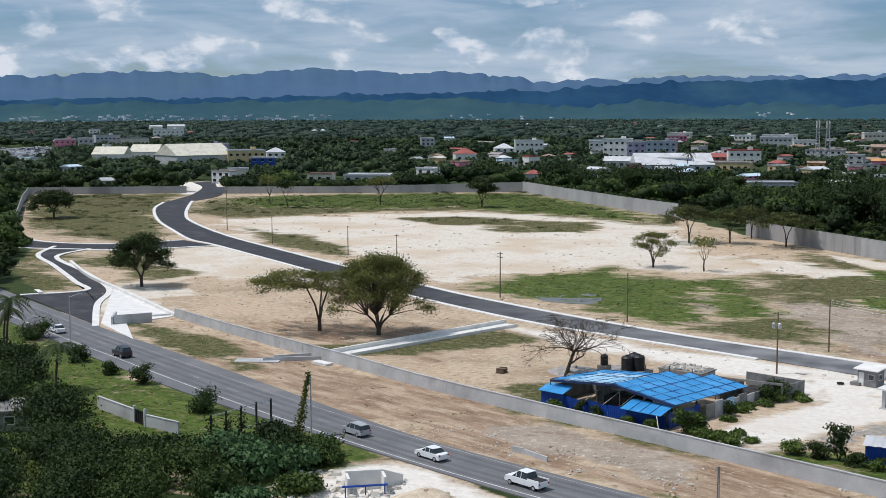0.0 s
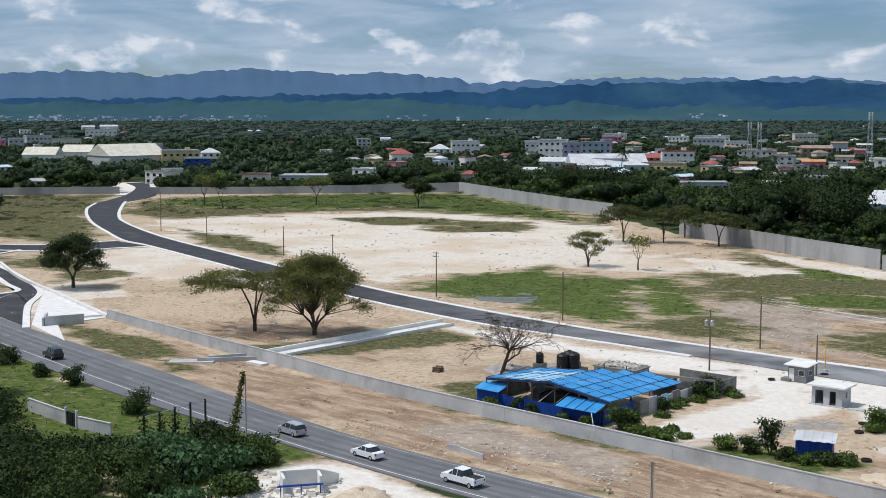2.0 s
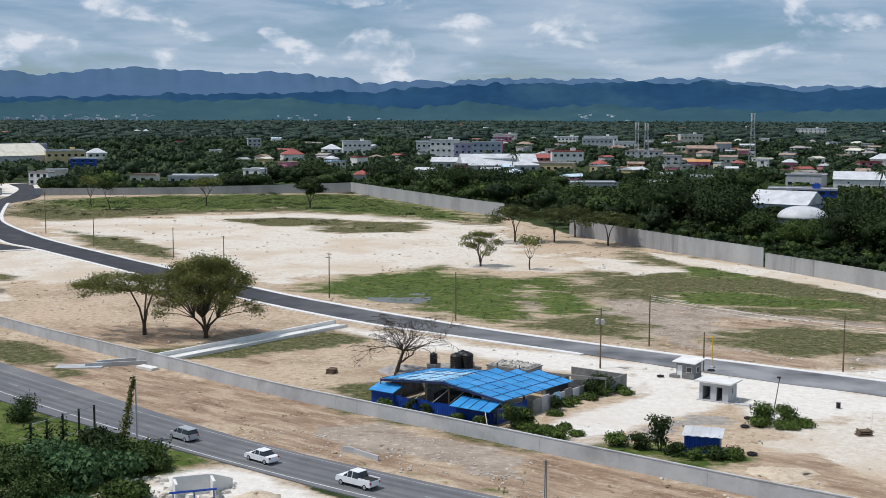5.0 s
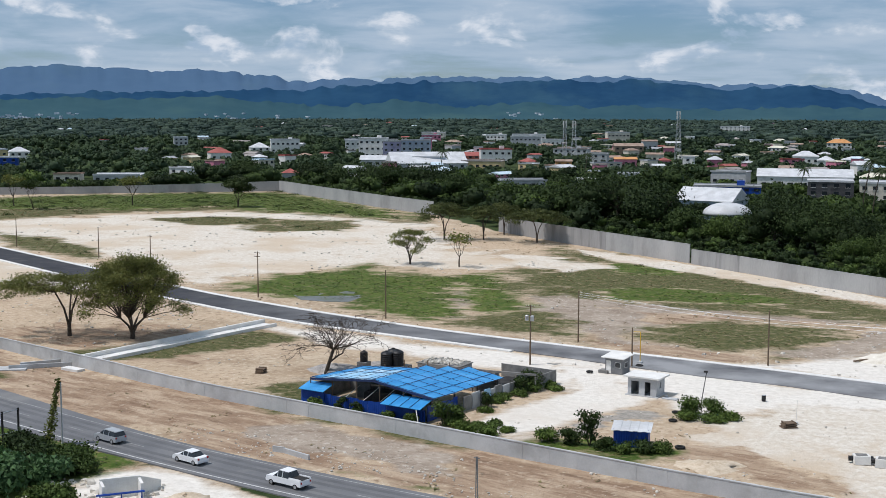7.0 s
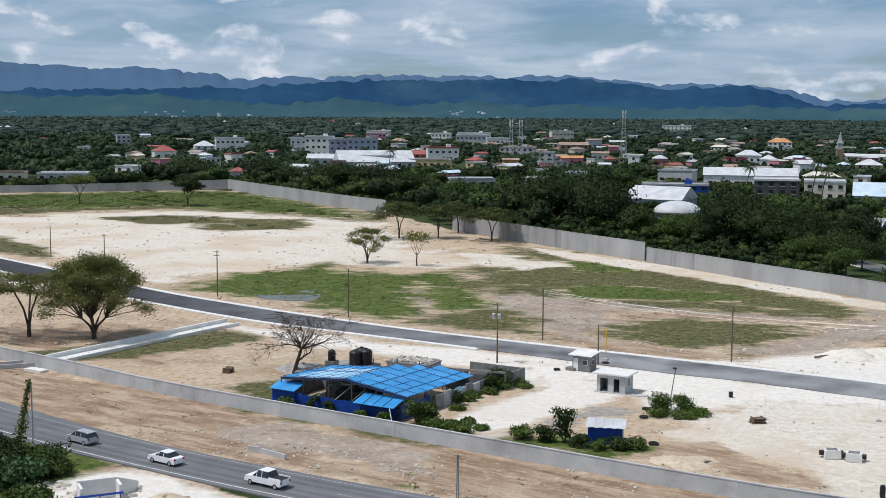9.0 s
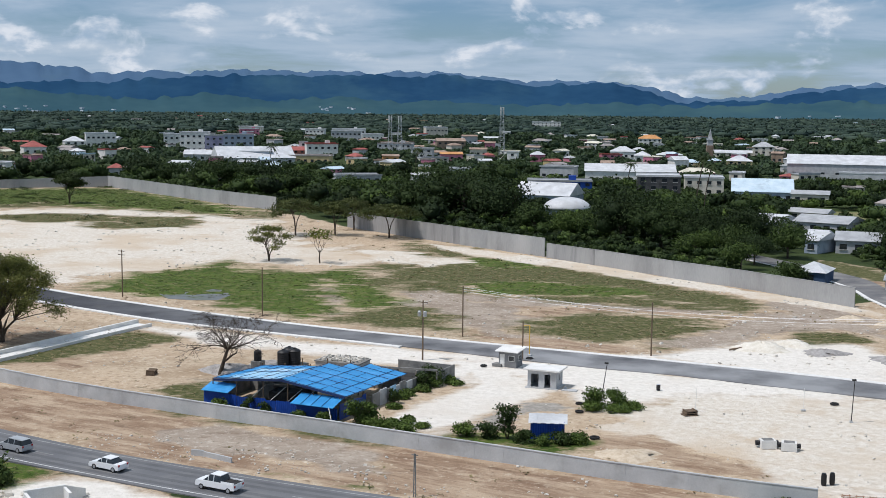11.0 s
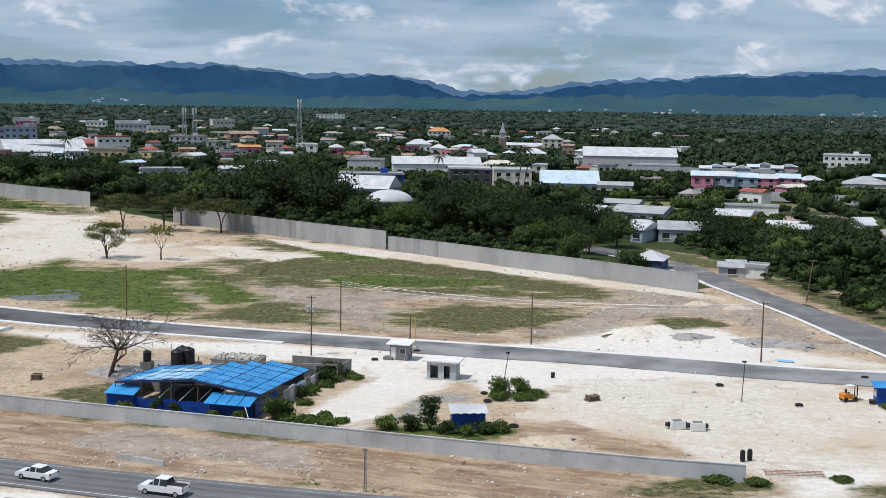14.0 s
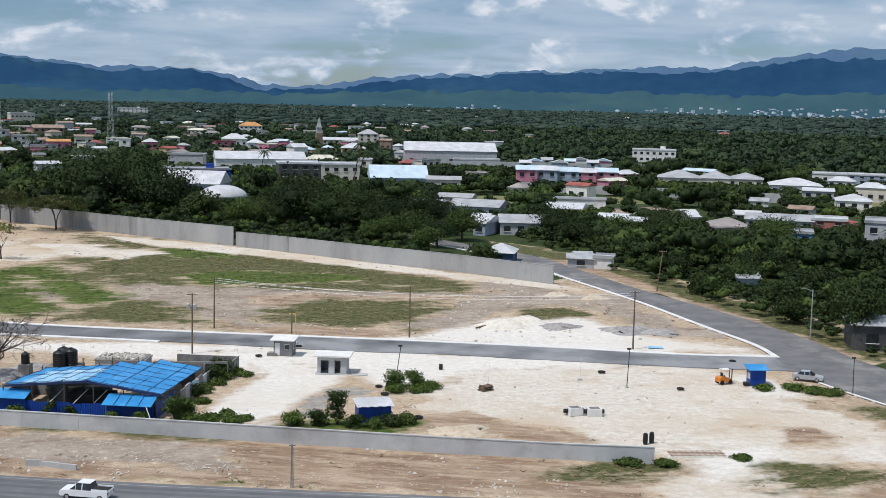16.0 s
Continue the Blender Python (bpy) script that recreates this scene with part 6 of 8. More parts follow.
def street_traffic():
    """Cars packed along a far street and its parking lots."""
    rng = random.Random(32)
    s = Shape()
    for _ in range(110):
        k = rng.random() ** 0.8
        x, y = -672 - 244 * k + rng.gauss(0, 14), 774 + 324 * k + rng.gauss(0, 9)
        rz = rng.uniform(-20, 20) + 40
        s.box(x, y, 0.3, 4.4, 1.8, 0.7, rz).box(x, y, 1.0, 2.4, 1.6, 0.6, rz, 0.8)
    solo("street_traffic", s, FAR_CARS, "cars crowded along a far town street", "cars", kind="stuff")
    m = Shape().prism(STREET, -0.3, 0.04)
    solo("road_town", m, ASPHALT_OLD, "grey asphalt street in the far town", "road", kind="structure")


STREET = [(-700, 765), (-642, 785), (-905, 1135), (-945, 1085)]
FAR_HOUSES = material("far_houses", (0.30, 0.36, 0.42), (0.72, 0.75, 0.78), 0.8, 0.01, 0.1, 0.0, island=1.2)
FAR_CARS = material("far_cars", (0.04, 0.045, 0.05), (0.75, 0.75, 0.76), 0.4, 0.02, 0.3, 0.0, island=1.6)
hillside_town()
street_traffic()


def town_walls():
    for a, b, h in (((-215, 690), (-175, 672), 5), ((150, 700), (330, 660), 5), ((150, 545), (250, 470), 4)):
        l = math.hypot(b[0] - a[0], b[1] - a[1])
        solo("wall_town", Shape().box((a[0] + b[0]) / 2, (a[1] + b[1]) / 2, 0, l, 0.4, h, math.degrees(math.atan2(b[1] - a[1], b[0] - a[0]))), CONCRETE,
             "long grey compound wall in the town", "wall", kind="structure")
    for name, pts, mat in (("school_field", [(105, 470), (195, 468), (205, 500), (110, 512)], FIELD), ("open_field", [(255, 420), (330, 440), (340, 480), (262, 462)], FIELD),
                           ("school_yard", [(60, 500), (105, 500), (100, 530), (60, 540)], DUST), ("dusty_lot", [(150, 425), (190, 430), (190, 455), (155, 450)], DUST)):
        solo(name, Shape().prism(pts, -0.2, 0.05), mat, "open grassy field in the town" if mat is FIELD else "bare dusty yard in the town", "field", kind="structure")


FIELD = material("short_grass", (0.10, 0.12, 0.045), (0.19, 0.18, 0.075), 0.95, 0.08, 1.5, 0.2, stain=(0.26, 0.22, 0.12))
DUST = material("dusty_yard", (0.28, 0.22, 0.16), (0.42, 0.35, 0.27), 0.95, 0.1, 1.5, 0.2)
town_walls()


# ---- plants ----
def woods_material(name, colours, glow=0.2):
    """Crowns coloured tree by tree, with a little change from leaf to leaf."""
    m = bpy.data.materials.new(name)
    m.use_nodes = True
    nt = m.node_tree
    N, L = nt.nodes.new, nt.links.new
    b, out = nt.nodes["Principled BSDF"], nt.nodes["Material Output"]
    b.inputs["Roughness"].default_value, b.inputs["Specular IOR Level"].default_value = 0.7, 0.15
    kind, geo, add, ramp = N("ShaderNodeAttribute"), N("ShaderNodeNewGeometry"), N("ShaderNodeMath"), N("ShaderNodeValToRGB")
    kind.attribute_name = "species"
    add.operation = "MULTIPLY_ADD"; add.inputs[1].default_value = 0.16
    L(geo.outputs["Random Per Island"], add.inputs[0]); L(kind.outputs["Fac"], add.inputs[2])
    e = ramp.color_ramp.elements
    e[0].position, e[0].color = 0.0, (*colours[0], 1)
    e[1].position, e[1].color = 1.0, (*colours[-1], 1)
    for k, c in enumerate(colours[1:-1]):
        e.new((k + 1) / (len(colours) - 1)).color = (*c, 1)
    L(add.outputs[0], ramp.inputs["Fac"]); L(ramp.outputs["Color"], b.inputs["Base Color"])
    tr, mx = N("ShaderNodeBsdfTranslucent"), N("ShaderNodeMixShader")
    mx.inputs[0].default_value = glow
    L(ramp.outputs["Color"], tr.inputs["Color"]); L(b.outputs[0], mx.inputs[1]); L(tr.outputs[0], mx.inputs[2])
    L(mx.outputs[0], out.inputs["Surface"])
    return m


WOODS = woods_material("wood_leaves", [(0.014, 0.025, 0.009), (0.030, 0.050, 0.016), (0.055, 0.088, 0.024), (0.105, 0.160, 0.035)])
# The two farther tiers get paler, bluer leaves: air haze mixed into the colour.
WOODS_HAZY = woods_material("hazy_wood_leaves", [(0.026, 0.044, 0.024), (0.038, 0.064, 0.031), (0.056, 0.088, 0.039), (0.080, 0.118, 0.048)])
WOODS_HAZIER = woods_material("hazier_wood_leaves", [(0.030, 0.052, 0.042), (0.044, 0.072, 0.054), (0.062, 0.094, 0.066), (0.084, 0.122, 0.080)])
GOLD = (1 + 5 ** 0.5) / 2
KNOB_V = np.array([(-1, GOLD, 0), (1, GOLD, 0), (-1, -GOLD, 0), (1, -GOLD, 0), (0, -1, GOLD), (0, 1, GOLD), (0, -1, -GOLD), (0, 1, -GOLD), (GOLD, 0, -1), (GOLD, 0, 1), (-GOLD, 0, -1), (-GOLD, 0, 1)]) / math.hypot(1, GOLD)
KNOB_F = np.array([(0, 11, 5), (0, 5, 1), (0, 1, 7), (0, 7, 10), (0, 10, 11), (1, 5, 9), (5, 11, 4), (11, 10, 2), (10, 7, 6), (7, 1, 8), (3, 9, 4), (3, 4, 2), (3, 2, 6), (3, 6, 8), (3, 8, 9), (4, 9, 5), (2, 4, 11), (6, 2, 10), (8, 6, 7), (9, 8, 1)])


def crown_mesh(name, rng, x, y, h, r, lobes, leaves, leaf, mat, kind=None, loose=0.0, low=0.28):
    """Crowns in one mesh: lumpy hearts of several lobes under a ragged coat of loose leaf clumps; kind: their place on the colour scale; loose: how ragged, low: how far down the lobes hang."""
    m = len(x)
    a = rng.uniform(0, 2 * np.pi, (m, lobes))
    off = r[:, None] * (0.58 if lobes > 1 else 0.0) * np.sqrt(rng.rand(m, lobes))
    lr = r[:, None] * rng.uniform(0.45, 0.62, (m, lobes)) if lobes > 1 else r[:, None] * np.ones((m, 1))
    lz = np.minimum(lr * 0.72, h[:, None] * 0.5) if lobes > 1 else np.minimum(lr * 0.36, h[:, None] * 0.4)
    c = np.stack([x[:, None] + off * np.cos(a), y[:, None] + off * np.sin(a), (h[:, None] - lz) * (1 - low * rng.rand(m, lobes) * (lobes > 1))], 2)
    squash = np.stack([lr, lr, lz], 2)
    # hearts
    kd = KNOB_V[None, None] * rng.uniform(0.74, 1.0, (m, lobes, 12, 1))
    hv = (c[:, :, None] + kd * squash[:, :, None] * (0.9 - 0.32 * loose)).reshape(-1, 3)
    hn = (KNOB_V[None, None] + rng.normal(0, 0.12, (m, lobes, 12, 3))).reshape(-1, 3)
    hf = (KNOB_F[None] + 12 * np.arange(m * lobes)[:, None, None]).reshape(-1, 3)
    # leaf clumps
    pick = rng.randint(0, lobes, (m, leaves))
    d = rng.normal(0, 1, (m, leaves, 3)); d /= np.linalg.norm(d, axis=2)[:, :, None]
    d[:, :, 2] = np.where(d[:, :, 2] < -0.3, -d[:, :, 2], d[:, :, 2])
    rows = np.arange(m)[:, None]
    p = (c[rows, pick] + d * squash[rows, pick] * (0.98 + rng.normal(0, 0.09 + 0.17 * loose, (m, leaves, 1)))).reshape(-1, 3)
    face = (d + rng.normal(0, 0.55, d.shape)).reshape(-1, 3)
    ta = np.cross(face, rng.normal(0, 1, face.shape)); ta /= np.linalg.norm(ta, axis=1)[:, None] + 1e-9
    tb = np.cross(face, ta); tb /= np.linalg.norm(tb, axis=1)[:, None] + 1e-9
    sz = (np.repeat(leaf * (r / r.mean()) ** 0.5, leaves) * rng.uniform(0.55, 1.3, len(p)))[:, None]
    lv = np.stack([p - ta * sz, p + ta * sz * 0.7 - tb * sz * 0.7, p + ta * sz * 0.4 + tb * sz], 1)
    out = (d + rng.normal(0, 0.30 + 0.28 * loose, d.shape)).reshape(-1, 3)
    turn = np.einsum("ij,ij->i", np.cross(lv[:, 1] - lv[:, 0], lv[:, 2] - lv[:, 0]), out) < 0
    lv[turn] = lv[turn][:, ::-1]
    lv[:, :, 2] = np.maximum(lv[:, :, 2], 0.02)
    v = np.concatenate([hv, lv.reshape(-1, 3)])
    nrm = np.concatenate([hn, np.repeat(out, 3, 0)])
    nrm /= np.linalg.norm(nrm, axis=1)[:, None] + 1e-9
    f = np.concatenate([hf, (len(hv) + np.arange(3 * len(lv))).reshape(-1, 3)])
    if kind is None:
        kind = np.clip(rng.normal(0.30, 0.16, m) + 0.35 * value_noise(x, y, 60, 17), 0.02, 0.75)
        kind = np.where(rng.rand(m) < 0.07, rng.uniform(0.65, 0.85, m), kind)
    else:
        kind = np.full(m, kind)
    # Hearts sit lower on the scale, the crown's inner shade put into tone.
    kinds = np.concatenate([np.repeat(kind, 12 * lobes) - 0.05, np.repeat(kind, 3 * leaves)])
    me = bpy.data.meshes.new(name)
    me.vertices.add(len(v)); me.loops.add(f.size); me.polygons.add(len(f))
    me.vertices.foreach_set("co", v.astype(np.float32).ravel())
    me.loops.foreach_set("vertex_index", f.astype(np.int32).ravel())
    me.polygons.foreach_set("loop_start", np.arange(0, f.size, 3, dtype=np.int32))
    me.update(calc_edges=True)
    me.shade_smooth()
    me.attributes.new("species", "FLOAT", "POINT").data.foreach_set("value", kinds.astype(np.float32))
    me.normals_split_custom_set_from_vertices(nrm.astype(np.float32))
    me.materials.append(mat)
    return me


def leaf_quads(rng, centres, size, spread, flat=0.7):
    """Loose leaf quads scattered about the centres."""
    n = len(centres)
    c = np.asarray(centres) + rng.normal(0, 1, (n, 3)) * np.asarray(spread)
    a = rng.normal(0, 1, (n, 3)); a[:, 2] *= flat
    a /= np.linalg.norm(a, axis=1)[:, None] + 1e-9
    b = np.cross(a, rng.normal(0, 1, (n, 3))); b /= np.linalg.norm(b, axis=1)[:, None] + 1e-9
    s = (np.asarray(size) * rng.uniform(0.6, 1.3, n))[:, None]
    a, b = a * s, b * s * 0.55
    return np.stack([c - a, c - b * 0.9, c + a, c + b], 1)


def limbs(rng, h, spread, fork=0.32, levels=4, lean=0.0, trunk=0.32, flat=0.5, kids=3):
    """A tapered trunk that forks into limbs; returns the shape and the twig ends."""
    s, tips = Shape(), []

    def grow(p, d, length, r, level):
        q = p
        for _ in range(2):
            d = (d + Vector((rng.normal(0, 0.13), rng.normal(0, 0.13), 0.05))).normalized()
            e = q + d * length / 2
            s.tube(q, e, r, r * 0.8, 6 if level < 2 else 4, caps=False)
            q, r = e, r * 0.8
        if level == levels:
            tips.append(q)
            return
        turn = rng.uniform(0, 2 * math.pi)
        for k in range(kids + (1 if level == 0 else 0) - (1 if level > 2 else 0)):
            a = turn + 2 * math.pi * k / kids + rng.normal(0, 0.35)
            out = Vector((math.cos(a), math.sin(a), 0)) * spread
            nd = (d * 0.55 + out * (0.62 if level < 2 else 0.75) + Vector((0, 0, flat * (0.7 if level else 1.0)))).normalized()
            grow(q, nd, length * rng.uniform(0.66, 0.86), r * 0.66, level + 1)

    grow(Vector((0, 0, -0.3)), Vector((lean, 0, 1)).normalized(), h * fork, trunk, 0)
    top = max(t.z for t in tips)
    k = h / top
    s.v = [(x, y, z * k if z > 0 else z) for x, y, z in s.v]
    return s, np.array([(t.x, t.y, t.z * k) for t in tips])


def tree(x, y, h, label, mat, seed, leaves=2000, size=0.32, spread=1.0, clump=0.7, levels=4, flat=0.5, trunk=0.3, lean=0.0, fork=0.32, kids=3, group="trees on the site", rz=0, width=None, droop=0.55):
    rng = np.random.RandomState(seed)
    root = thing("tree", label, "tree", x, y, 0, rz, group)
    s, tips = limbs(rng, h * 0.97, spread, fork, levels, lean, trunk, flat, kids)
    if width:
        now = np.percentile(np.hypot(tips[:, 0], tips[:, 1]), 92)
        k = width / 2 / now

        def widen(q):
            r = math.hypot(q[0], q[1])
            f = 1 + (k - 1) * max(0.0, r - 0.7) / max(r, 0.01)
            return (q[0] * f, q[1] * f, q[2])
        s.v = [widen(q) for q in s.v]
        tips = np.array([widen(q) for q in tips])
    part("trunk", s, BARK, root, smooth=True)
    if leaves:
        c = tips[rng.randint(0, len(tips), leaves)]
        part("crown", quads_mesh("crown", leaf_quads(rng, c, size, (clump, clump, clump * droop)), mat), mat, root)
    return root




def clump_tree(x, y, h, width, low, label, mat, seed, clumps=40, per=500, leaf=0.2, size=1.5, flat=0.5, fork=1.6, stems=3, trunk=0.4, group="trees on the site", power=0.5, shift=(0, 0), twigs=4):
    """A tree whose foliage hangs in separate clumps at the ends of forked limbs; low: height of the crown's underside."""
    rng = np.random.RandomState(seed)
    root = thing("tree", label, "tree", x, y, 0, 0, group)
    s, q, outs = Shape(), [], []
    heads = []
    for k in range(stems):
        a = 2 * math.pi * k / stems + rng.uniform(-0.5, 0.5)
        e = Vector((math.cos(a) * width * 0.11, math.sin(a) * width * 0.11, low * rng.uniform(0.85, 1.15)))
        m = Vector((e.x * 0.35, e.y * 0.35, fork + (e.z - fork) * 0.45))
        s.tube((0.12 * math.cos(a), 0.12 * math.sin(a), fork * 0.8), m, trunk * 0.62, trunk * 0.5, 7, caps=False)
        s.tube(m, e, trunk * 0.5, trunk * 0.42, 7, caps=False)
        heads.append(e)
    s.tube((0, 0, -0.3), (0, 0, fork), trunk * 1.15, trunk * 0.9, 9, caps=False)
    for i in range(clumps):
        u = (i + 0.5) / clumps
        a = i * 2.399963 + rng.uniform(-0.3, 0.3)
        r = width / 2 * u ** 0.55 * rng.uniform(0.70, 1.12)
        top = low + (h - low - size * 0.5) * max(0.0, 1 - (r / (width / 2 + 0.3)) ** 2) ** power
        z = low + (top - low) * (1 - rng.rand() ** 1.6 * (0.75 if rng.rand() < 0.6 else 0.2))
        c = Vector((r * math.cos(a) + shift[0], r * math.sin(a) + shift[1], z))
        b = min(heads, key=lambda e: (e - c).length)
        mid = b.lerp(c, 0.5) + Vector((rng.normal(0, 0.4), rng.normal(0, 0.4), rng.uniform(-0.1, 0.7)))
        s.tube(b, mid, trunk * 0.26, trunk * 0.16, 5, caps=False)
        s.tube(mid, c, trunk * 0.16, trunk * 0.06, 4, caps=False)
        for _ in range(twigs):
            t = c + Vector((rng.normal(0, size * 0.6), rng.normal(0, size * 0.6), rng.normal(0.2, size * 0.25)))
            s.tube(mid.lerp(c, 0.6), t, trunk * 0.07, trunk * 0.03, 3, caps=False)
        if not per:
            continue
        k = int(per * rng.uniform(0.6, 1.3))
        lv = leaf_quads(rng, np.repeat([tuple(c)], k, 0), leaf, (size * 0.62, size * 0.62, size * 0.62 * flat), 0.6)
        q.append(lv)
        away = lv.mean(1) - np.array((c.x, c.y, c.z - size * 0.25))
        outs.append(away / (np.linalg.norm(away, axis=1)[:, None] + 1e-9) + rng.normal(0, 0.35, away.shape))
    part("trunk", s, BARK, root, smooth=True)
    if q:
        part("crown", quads_mesh("crown", np.concatenate(q), mat, np.concatenate(outs)), mat, root)
    return root


clump_tree(-95, 210.6, 15.6, 18.5, 3.8, "broad leafy shade tree on bare sandy ground", LEAF_OLIVE, 6, 95, 430, 0.17, 1.55, 0.55, 1.2, 5, 0.42)
clump_tree(-107.2, 210.4, 12.0, 21, 7.2, "spreading shade tree with a thin flat crown", LEAF_OLIVE, 12, 46, 250, 0.17, 1.5, 0.35, 2.4, 3, 0.36, power=0.8, shift=(-4.2, -1.0))
clump_tree(-174.3, 248.3, 12.6, 13.0, 4.2, "dense green tree beside the gateway", LEAF_DARK, 21, 48, 420, 0.22, 1.5, 0.55, 1.8, 4, 0.4)
clump_tree(-69.9, 327, 9.6, 11, 4.0, "small sparse tree on white marl", LEAF_OLIVE, 41, 24, 190, 0.22, 1.4, 0.4, 1.0, 4, 0.26)
clump_tree(-318, 394, 11, 16, 4.0, "dense dark round tree in a grassy plot", LEAF_DARK, 47, 42, 260, 0.34, 1.8, 0.55, 1.8, 4, 0.36)
clump_tree(-73, 390, 12, 16, 7, "spreading tree at the edge of the marl", LEAF_MID, 53, 34, 190, 0.28, 1.7, 0.35, 3, 3, 0.28, power=0.9)
clump_tree(-61, 393, 11, 11, 6.5, "small spreading tree at the edge of the marl", LEAF_MID, 54, 20, 190, 0.28, 1.6, 0.35, 3, 3, 0.24, power=0.9)
clump_tree(-57, 410, 11, 10, 6.5, "small spreading tree before the stained wall", LEAF_MID, 55, 20, 190, 0.28, 1.6, 0.35, 3, 3, 0.24, power=0.9)
clump_tree(-43.5, 388, 11, 18, 6.8, "flat-topped spreading tree before the stained wall", LEAF_MID, 56, 44, 200, 0.28, 1.7, 0.3, 2.6, 3, 0.28, power=0.9)
clump_tree(-182, 500, 13, 11, 5, "dark tree before the back wall", LEAF_DARK, 52, 24, 180, 0.4, 1.7, 0.5, 2, 3, 0.3)


def bare_tree(x, y, rz, label, seed):
    """A leafless tree: a leaning trunk, a few long limbs and a haze of fine twigs."""
    rng = np.random.RandomState(seed)
    root = thing("tree", label, "tree", x, y, 0, rz, "trees on the site")
    trunk, twig = Shape(), Shape()

    def grow(p, d, length, r, level):
        for k in range(3):
            d = (d + Vector((rng.normal(0, 0.16), rng.normal(0, 0.16), rng.normal(0.0, 0.12)))).normalized()
            e = p + d * length / 3
            if e.z > 9.0:
                e.z = 9.0 + (e.z - 9.0) * 0.3
            (trunk if level < 2 else twig).tube(p, e, r, r * 0.84, 6 if level < 2 else 3, caps=False)
            p, r = e, r * 0.84
            if 0 < level < 5:
                side = Vector((rng.normal(0, 1), rng.normal(0, 1), rng.normal(0.1, 0.5)))
                grow(p, (d * 0.75 + side.normalized() * 0.8).normalized(), length * rng.uniform(0.45, 0.7), max(r * 0.5, 0.028), level + 2)
        if level < 5:
            for k in range(2):
                side = Vector((rng.normal(0, 1), rng.normal(0, 1), rng.normal(0.05, 0.45)))
                grow(p, (d + side.normalized() * 0.62).normalized(), length * rng.uniform(0.68, 0.86), max(r * 0.7, 0.026), level + 1)

    a, f = Vector((0.55, 0, 2.0)), Vector((1.2, 0.1, 4.0))
    trunk.tube((0, 0, -0.3), (0.1, 0, 0.5), 0.46, 0.34, 9, caps=False)
    trunk.tube((0.1, 0, 0.5), a, 0.34, 0.28, 9, caps=False)
    trunk.tube(a, f, 0.28, 0.22, 9, caps=False)
    grow(a, Vector((0.62, 0.2, 0.62)), 2.9, 0.17, 1)
    for d, l, r in (((1, 0.1, 0.24), 3.6, 0.15), ((1, -0.5, 0.35), 3.0, 0.12), ((0.55, -0.4, 0.72), 2.8, 0.15), ((0.0, 0.5, 0.9), 2.7, 0.15), ((-0.55, 0.1, 0.75), 2.9, 0.15), ((-0.85, -0.3, 0.80), 3.2, 0.13), ((-0.8, 0.5, 0.6), 3.0, 0.12), ((-0.2, -0.8, 0.6), 2.6, 0.12), ((0.5, 0.9, 0.5), 2.6, 0.12)):
        grow(f, Vector(d).normalized(), l, r, 1)
    part("trunk", trunk, BARK, root, smooth=True)
    part("twig_crown", twig, BARK, root)


bare_tree(-52, 187.2, 18, "bare leafless tree leaning behind the shed", 8)
tree(-56, 323.8, 9.0, "small nearly bare tree on white marl", LEAF_OLIVE, 44, 330, 0.36, 0.9, 0.6, 4, 0.5, 0.25, 0, 0.4, 3, width=7)
tree(-274, 483, 13, "thin half-bare tree by the bend of the road", LEAF_OLIVE, 49, 420, 0.5, 0.9, 0.8, 4, 0.6, 0.26, 0, 0.3, 3, width=9)
tree(-258, 470, 12, "thin leafy tree by the bend of the road", LEAF_DARK, 50, 900, 0.5, 0.9, 0.9, 4, 0.6, 0.26, 0, 0.3, 3, width=8)
tree(-229, 500, 12, "thin half-bare tree before the back wall", LEAF_OLIVE, 51, 600, 0.5, 1.0, 0.9, 4, 0.6, 0.3, 0, 0.3, 4, width=11)


def lobed_tree(name, x, y, h, r, label, tone, seed, n=1500, leaf=0.6, group="trees beyond the wall", lobes=9, category="tree", mat=None):
    """A tree or shrub with a dense crown of several lobes; tone: its place between dark and bright green."""
    rng = np.random.RandomState(seed)
    root = thing(name, label, category, x, y, 0, 0, group)
    s = Shape().tube((0, 0, -0.3), (0, 0, h * 0.6), 0.035 * h, 0.018 * h, 7, caps=False)
    for k in range(6):
        a, q = 1.05 * k + rng.uniform(-0.3, 0.3), rng.uniform(0.3, 0.6) * r
        s.tube((0, 0, h * rng.uniform(0.2, 0.4)), (q * math.cos(a), q * math.sin(a), h * 0.66), 0.014 * h, 0.006 * h, 5, caps=False)
    part("trunk", s, BARK, root, smooth=True)
    mat = mat or WOODS
    one = np.ones(1)
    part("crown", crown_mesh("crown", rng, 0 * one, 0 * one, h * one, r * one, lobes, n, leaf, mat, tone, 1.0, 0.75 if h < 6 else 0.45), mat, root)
    return root


